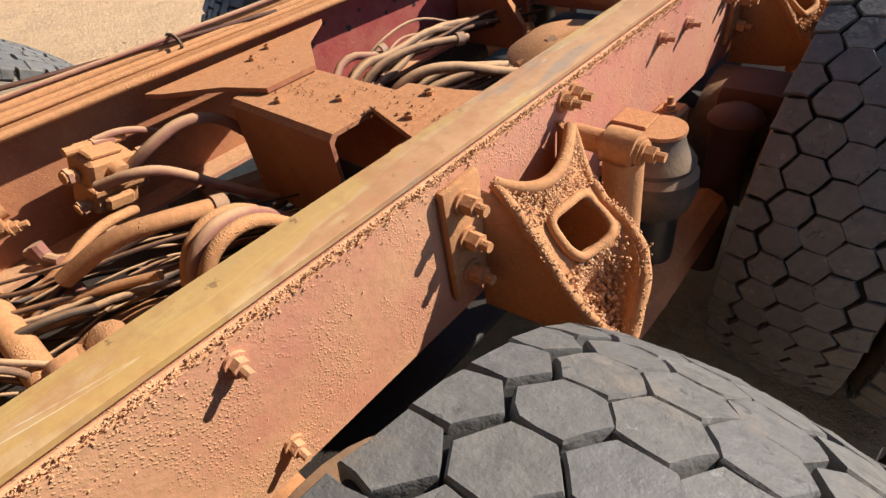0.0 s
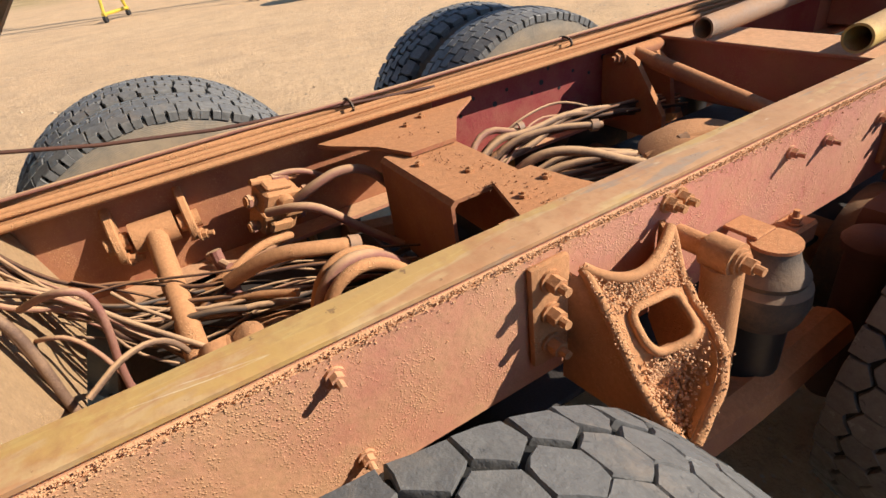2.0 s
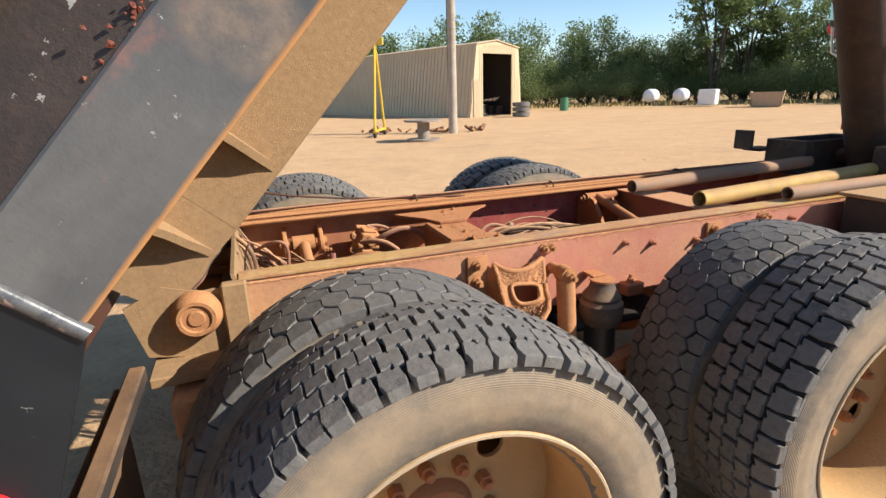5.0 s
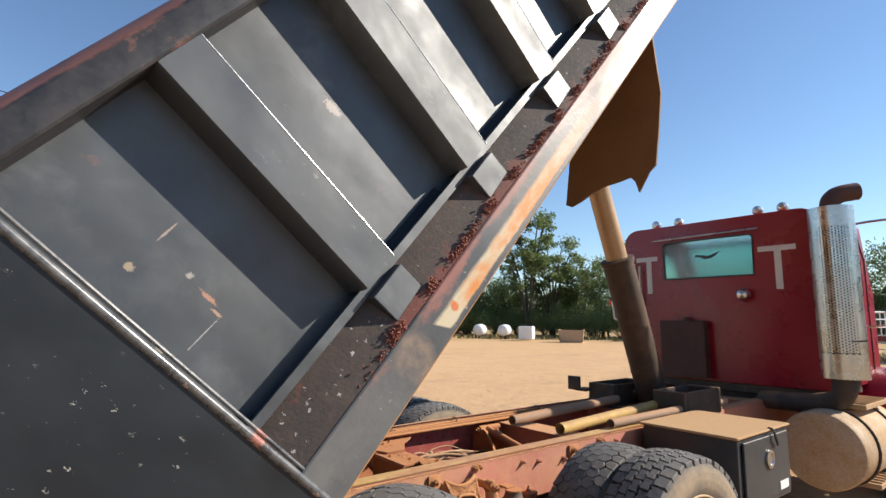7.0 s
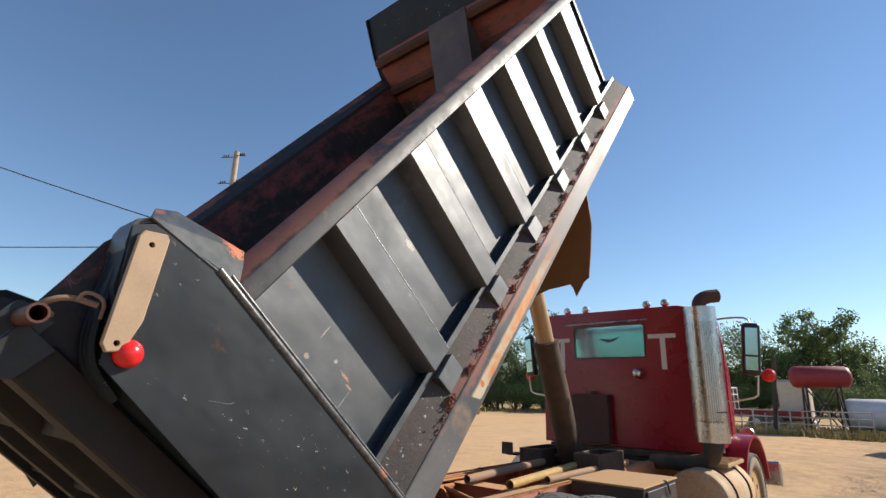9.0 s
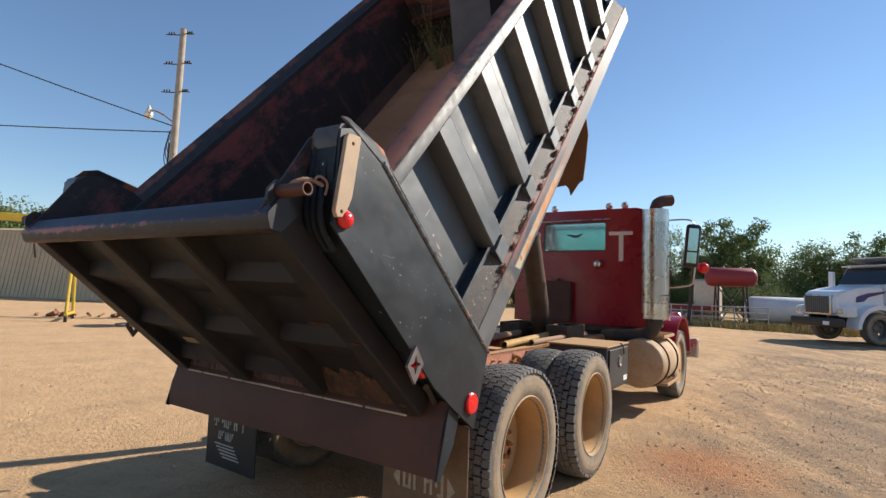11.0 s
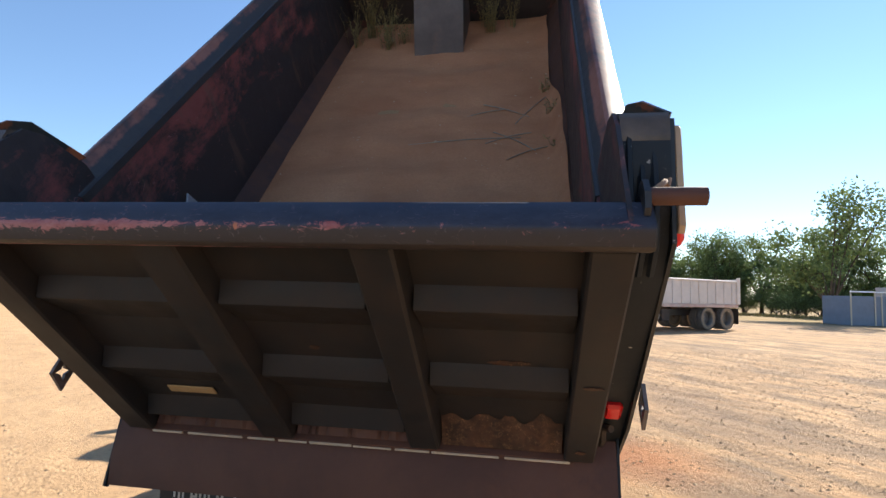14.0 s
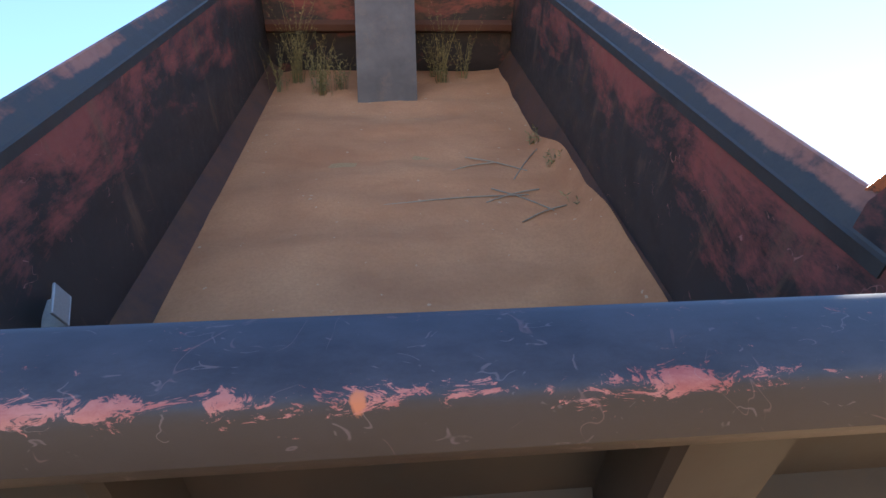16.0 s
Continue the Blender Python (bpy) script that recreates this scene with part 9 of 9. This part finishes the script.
part("body", box(B(), (-1.95, -1.2, 0.0), (1.95, 1.2, 2.05), 0.03), plain("blue_grey_paint", (0.20, 0.24, 0.31, 1), 0.6, 0, 0.2, 2), top)
for x in (-1.9, -0.1, 0.4, 1.9):
    part("stake", box(B(), (x - 0.05, -1.25, 0.0), (x + 0.05, -1.205, 2.3), 0.01), M_ALU, top)
part("top_rail", box(B(), (-1.95, -1.25, 2.302), (1.95, -1.19, 2.40), 0.01), M_WHITE, top, "pale top rail")


# trees
def tree_meshes(seed, tall, spread, bare=0.35, airy=1.0):
    rr = random.Random(seed)
    bm = B()
    limbs = []
    base = Vector((0, 0, -0.1))
    fork = Vector((rr.uniform(-0.3, 0.3), rr.uniform(-0.3, 0.3), tall * bare))
    tube(bm, [base, base.lerp(fork, 0.5) + Vector((rr.uniform(-0.1, 0.1), 0, 0)), fork], 0.026 * tall, 8, 1, 0.018 * tall)
    for k in range(9 if airy == 1.0 else 15):
        a = k * 2.4 + rr.uniform(-0.4, 0.4)
        rise = rr.uniform(0.35, 0.95)
        reach = spread * rr.uniform(0.5, 1.0) * (1.15 - 0.6 * rise)
        tip = Vector((math.cos(a) * reach, math.sin(a) * reach, tall * (bare + (0.95 - bare) * rise)))
        start = base.lerp(fork, rr.uniform(0.6, 1.0))
        mid = start.lerp(tip, 0.5) + Vector((0, 0, tall * 0.05))
        tube(bm, [start, mid, tip], 0.010 * tall, 5, 1, 0.002 * tall)
        limbs += [(tip, 1.0), (mid.lerp(tip, 0.5), 0.85), (mid, 0.7)]
        for q in range(3):
            b = mid.lerp(tip, rr.uniform(0.2, 1)) + Vector((rr.uniform(-1, 1), rr.uniform(-1, 1), rr.uniform(-0.4, 0.9))) * spread * 0.3
            tube(bm, [mid.lerp(tip, 0.4), b], 0.004 * tall, 4, 0, 0.001 * tall)
            limbs.append((b, 0.8))
    trunk = bpy.data.meshes.new("trunk")
    bm.to_mesh(trunk)
    bm.free()
    verts, faces = [], []
    for c, wgt in limbs:
        rad = spread * 0.27 * wgt * rr.uniform(0.75, 1.25) * airy
        for _ in range(int(112 * wgt * airy)):
            d = Vector((rr.gauss(0, 1), rr.gauss(0, 1), rr.gauss(0, 0.75)))
            p = c + d.normalized() * rad * (rr.random() ** 0.45)
            s = tall * rr.uniform(0.009, 0.020)
            n1 = Vector((rr.uniform(-1, 1), rr.uniform(-1, 1), rr.uniform(-0.6, 1.0))).normalized()
            t1 = n1.orthogonal().normalized()
            t2 = n1.cross(t1)
            a = rr.random() * 6.3
            t1, t2 = t1 * math.cos(a) + t2 * math.sin(a), t2 * math.cos(a) - t1 * math.sin(a)
            b = len(verts)
            verts += [p + t1 * s, p + t2 * s * 0.55, p - t1 * s, p - t2 * s * 0.55]
            faces.append((b, b + 1, b + 2, b + 3))
    crown = bpy.data.meshes.new("crown")
    crown.from_pydata([tuple(v) for v in verts], [], faces)
    return trunk, crown


def open_tree_meshes(seed, tall, spread):
    """A tall open tree: several slender stems that fan out, with leaf sprays at their twigs and sky between."""
    rr = random.Random(seed)
    bm = B()
    ends = []
    for k in range(6):
        a = k * 1.05 + rr.uniform(-0.3, 0.3)
        lean = spread * rr.uniform(0.25, 0.75)
        high = tall * rr.uniform(0.72, 1.0)
        foot = Vector((rr.uniform(-0.3, 0.3), rr.uniform(-0.3, 0.3), -0.1))
        stem = [foot, Vector((math.cos(a) * lean * 0.18, math.sin(a) * lean * 0.18, high * 0.35)), Vector((math.cos(a) * lean * 0.5, math.sin(a) * lean * 0.5, high * 0.68)), Vector((math.cos(a) * lean, math.sin(a) * lean, high))]
        tube(bm, stem, 0.013 * tall, 6, 2, 0.003 * tall)
        ends.append((stem[3], 1.0))
        for q in range(9):
            t = rr.uniform(0.38, 0.98)
            root = along(stem, t)
            b = a + rr.uniform(-1.6, 1.6)
            tip = root + Vector((math.cos(b), math.sin(b), rr.uniform(0.05, 0.9))) * spread * rr.uniform(0.16, 0.36)
            tube(bm, [root, root.lerp(tip, 0.5) + Vector((0, 0, 0.1)), tip], 0.0035 * tall, 4, 0, 0.001 * tall)
            ends += [(tip, 0.8), (root.lerp(tip, 0.6), 0.55)]
    trunk = bpy.data.meshes.new("trunk")
    bm.to_mesh(trunk)
    bm.free()
    verts, faces = [], []
    for c, wgt in ends:
        rad = spread * 0.17 * wgt * rr.uniform(0.7, 1.3)
        for _ in range(int(75 * wgt)):
            p = c + Vector((rr.gauss(0, 1), rr.gauss(0, 1), rr.gauss(0, 0.6))).normalized() * rad * rr.random() ** 0.5
            t1 = Vector((rr.uniform(-1, 1), rr.uniform(-1, 1), rr.uniform(-1, 0.4))).normalized() * tall * rr.uniform(0.009, 0.018)
            t2 = t1.orthogonal().normalized() * t1.length * 0.5
            i = len(verts)
            verts += [tuple(p + t1), tuple(p + t2), tuple(p - t1), tuple(p - t2)]
            faces.append((i, i + 1, i + 2, i + 3))
    crown = bpy.data.meshes.new("crown")
    crown.from_pydata(verts, [], faces)
    return trunk, crown


def leaf_material(name, a, b):
    n = Net(name)
    col = n.mix(n.island, a, b)
    col = n.mix(n.math("MULTIPLY", n.rand, 0.4), col, (0.11, 0.13, 0.03, 1))
    n.done(col, 0.6, 0, None, spec=0.3)
    n.bsdf.inputs["Transmission Weight"].default_value = 0.0
    tr = n.t.nodes.new("ShaderNodeBsdfTranslucent")
    n.t.links.new(col, tr.inputs[0])
    mx = n.t.nodes.new("ShaderNodeMixShader")
    mx.inputs[0].default_value = 0.30
    out = n.t.nodes["Material Output"]
    n.t.links.new(n.bsdf.outputs[0], mx.inputs[1])
    n.t.links.new(tr.outputs[0], mx.inputs[2])
    n.t.links.new(mx.outputs[0], out.inputs[0])
    return n.mat


M_LEAF = leaf_material("tree_leaves", (0.10, 0.15, 0.052, 1), (0.22, 0.28, 0.11, 1))
M_BARK = plain("tree_bark", (0.10, 0.075, 0.055, 1), 0.95, 0, 0.4, 3, 0.5)
KINDS = []
for sd, tall, spread, bare, airy in ((1, 7.0, 3.2, 0.18, 1.0), (2, 6.0, 3.4, 0.12, 1.0), (3, 9.5, 4.4, 0.16, 0.5), (4, 7.5, 3.0, 0.2, 1.0), (5, 5.0, 3.0, 0.08, 1.0)):
    tr, cr = tree_meshes(sd, tall, spread, bare, airy) if sd != 3 else open_tree_meshes(sd, 9.8, 4.2)
    tr.materials.append(M_BARK)
    cr.materials.append(M_LEAF)
    tr.shade_smooth()
    KINDS.append((tr, cr))


def tree(kind, x, y, s, turn):
    top = thing("tree", "leafy green tree in the row round the yard" if kind != 2 else "tall open green tree rising above the row", "tree", "trees round the yard", pose(x, y, 0, 0, 0, turn) @ Matrix.Scale(s, 4))
    part("trunk", KINDS[kind][0], None, top)
    part("crown", KINDS[kind][1], None, top)


def bush(x, y, s, turn):
    top = thing("bush", "low green bush under the trees round the yard", "bush", "bushes round the yard", pose(x, y, 0, 0, 0, turn) @ Matrix.Scale(s, 4))
    part("stem", BUSH[0], None, top)
    part("crown", BUSH[1], None, top)


BUSH = tree_meshes(8, 3.4, 3.6, 0.04)
BUSH[0].materials.append(M_BARK)
BUSH[1].materials.append(M_LEAF)
rr = random.Random(21)
# the row round the yard, by bearing from the truck: left (west) to right
bearing = -78.0
while bearing < 62:
    b = radians(bearing)
    dist = 52 + 4 * math.sin(bearing * 0.11) + rr.uniform(-2, 2)
    if bearing > -14:
        dist += 14
    k = rr.choice((0, 1, 3, 4, 0, 1))
    s = rr.uniform(0.95, 1.25) * (1.25 if bearing > -14 else 1.05)
    tree(k, math.sin(b) * dist, math.cos(b) * dist, s, rr.uniform(0, 360))
    for q in range(5):
        off = rr.uniform(-0.03, 0.03)
        d2 = dist - 3 + rr.uniform(-1.5, 3)
        bush(math.sin(b + off) * d2, math.cos(b + off) * d2, rr.uniform(0.7, 1.15), rr.uniform(0, 360))
    for off in (0.012, 0.036):
        tree(4, math.sin(b + off) * (dist + 2), math.cos(b + off) * (dist + 2), rr.uniform(0.75, 1.3), rr.uniform(0, 360))
    bearing += rr.uniform(2.6, 3.8)
for bdeg, dist, s in ((-41.5, 52, 1.3), (-39.0, 54, 1.05), (-36, 56, 0.9), (20, 66, 1.15), (14, 68, 1.2), (-4, 64, 1.0), (5, 68, 1.0)):
    b = radians(bdeg)
    tree(2 if bdeg < 0 else 3, math.sin(b) * dist, math.cos(b) * dist, s, rr.uniform(0, 360))

# broad shade trees beyond the far edge of the yard
for x, y, kind, s in ((25.4, 43.8, 1, 1.75), (38.0, 52.0, 0, 1.25), (31.0, 56.0, 4, 1.5), (22.5, 62.0, 1, 1.5), (44.0, 47.0, 1, 1.3)):
    tree(kind, x, y, s, x * 31)

# unseen trees added behind the truck, only for mirrors and glossy paint to reflect
for k in range(30):
    b = radians(72 + 200 * k / 29)
    tree((0, 1, 3, 4)[k % 4], math.sin(b) * 62, math.cos(b) * 62, 1.2, k * 77)


def dry_grass():
    """Straw at the foot of the tree row and round the far tanks."""
    verts, faces = [], []
    r2 = random.Random(5)
    for k in range(9000):
        if k % 3:
            b = radians(r2.uniform(-80, 65))
            d = r2.uniform(43, 50) + (12 if b > -0.24 else 0)
            x, y = math.sin(b) * d, math.cos(b) * d
        else:
            x, y = r2.uniform(-4, 5), r2.uniform(26.5, 31)
        h = r2.uniform(0.12, 0.45)
        a = r2.random() * 6.3
        i = len(verts)
        verts += [(x, y, -0.02), (x + 0.12 * math.cos(a), y + 0.12 * math.sin(a), -0.02), (x + 0.15 * math.sin(a), y, h)]
        faces.append((i, i + 1, i + 2))
    me = bpy.data.meshes.new("dry_grass")
    me.from_pydata(verts, [], faces)
    n = Net("straw")
    me.materials.append(n.done(n.mix(n.island, (0.22, 0.18, 0.06, 1), (0.42, 0.32, 0.13, 1)), 0.9))
    tagged(new("dry_grass", me), "dry straw-coloured grass at the yard's edge", "grass", kind="stuff")


dry_grass()
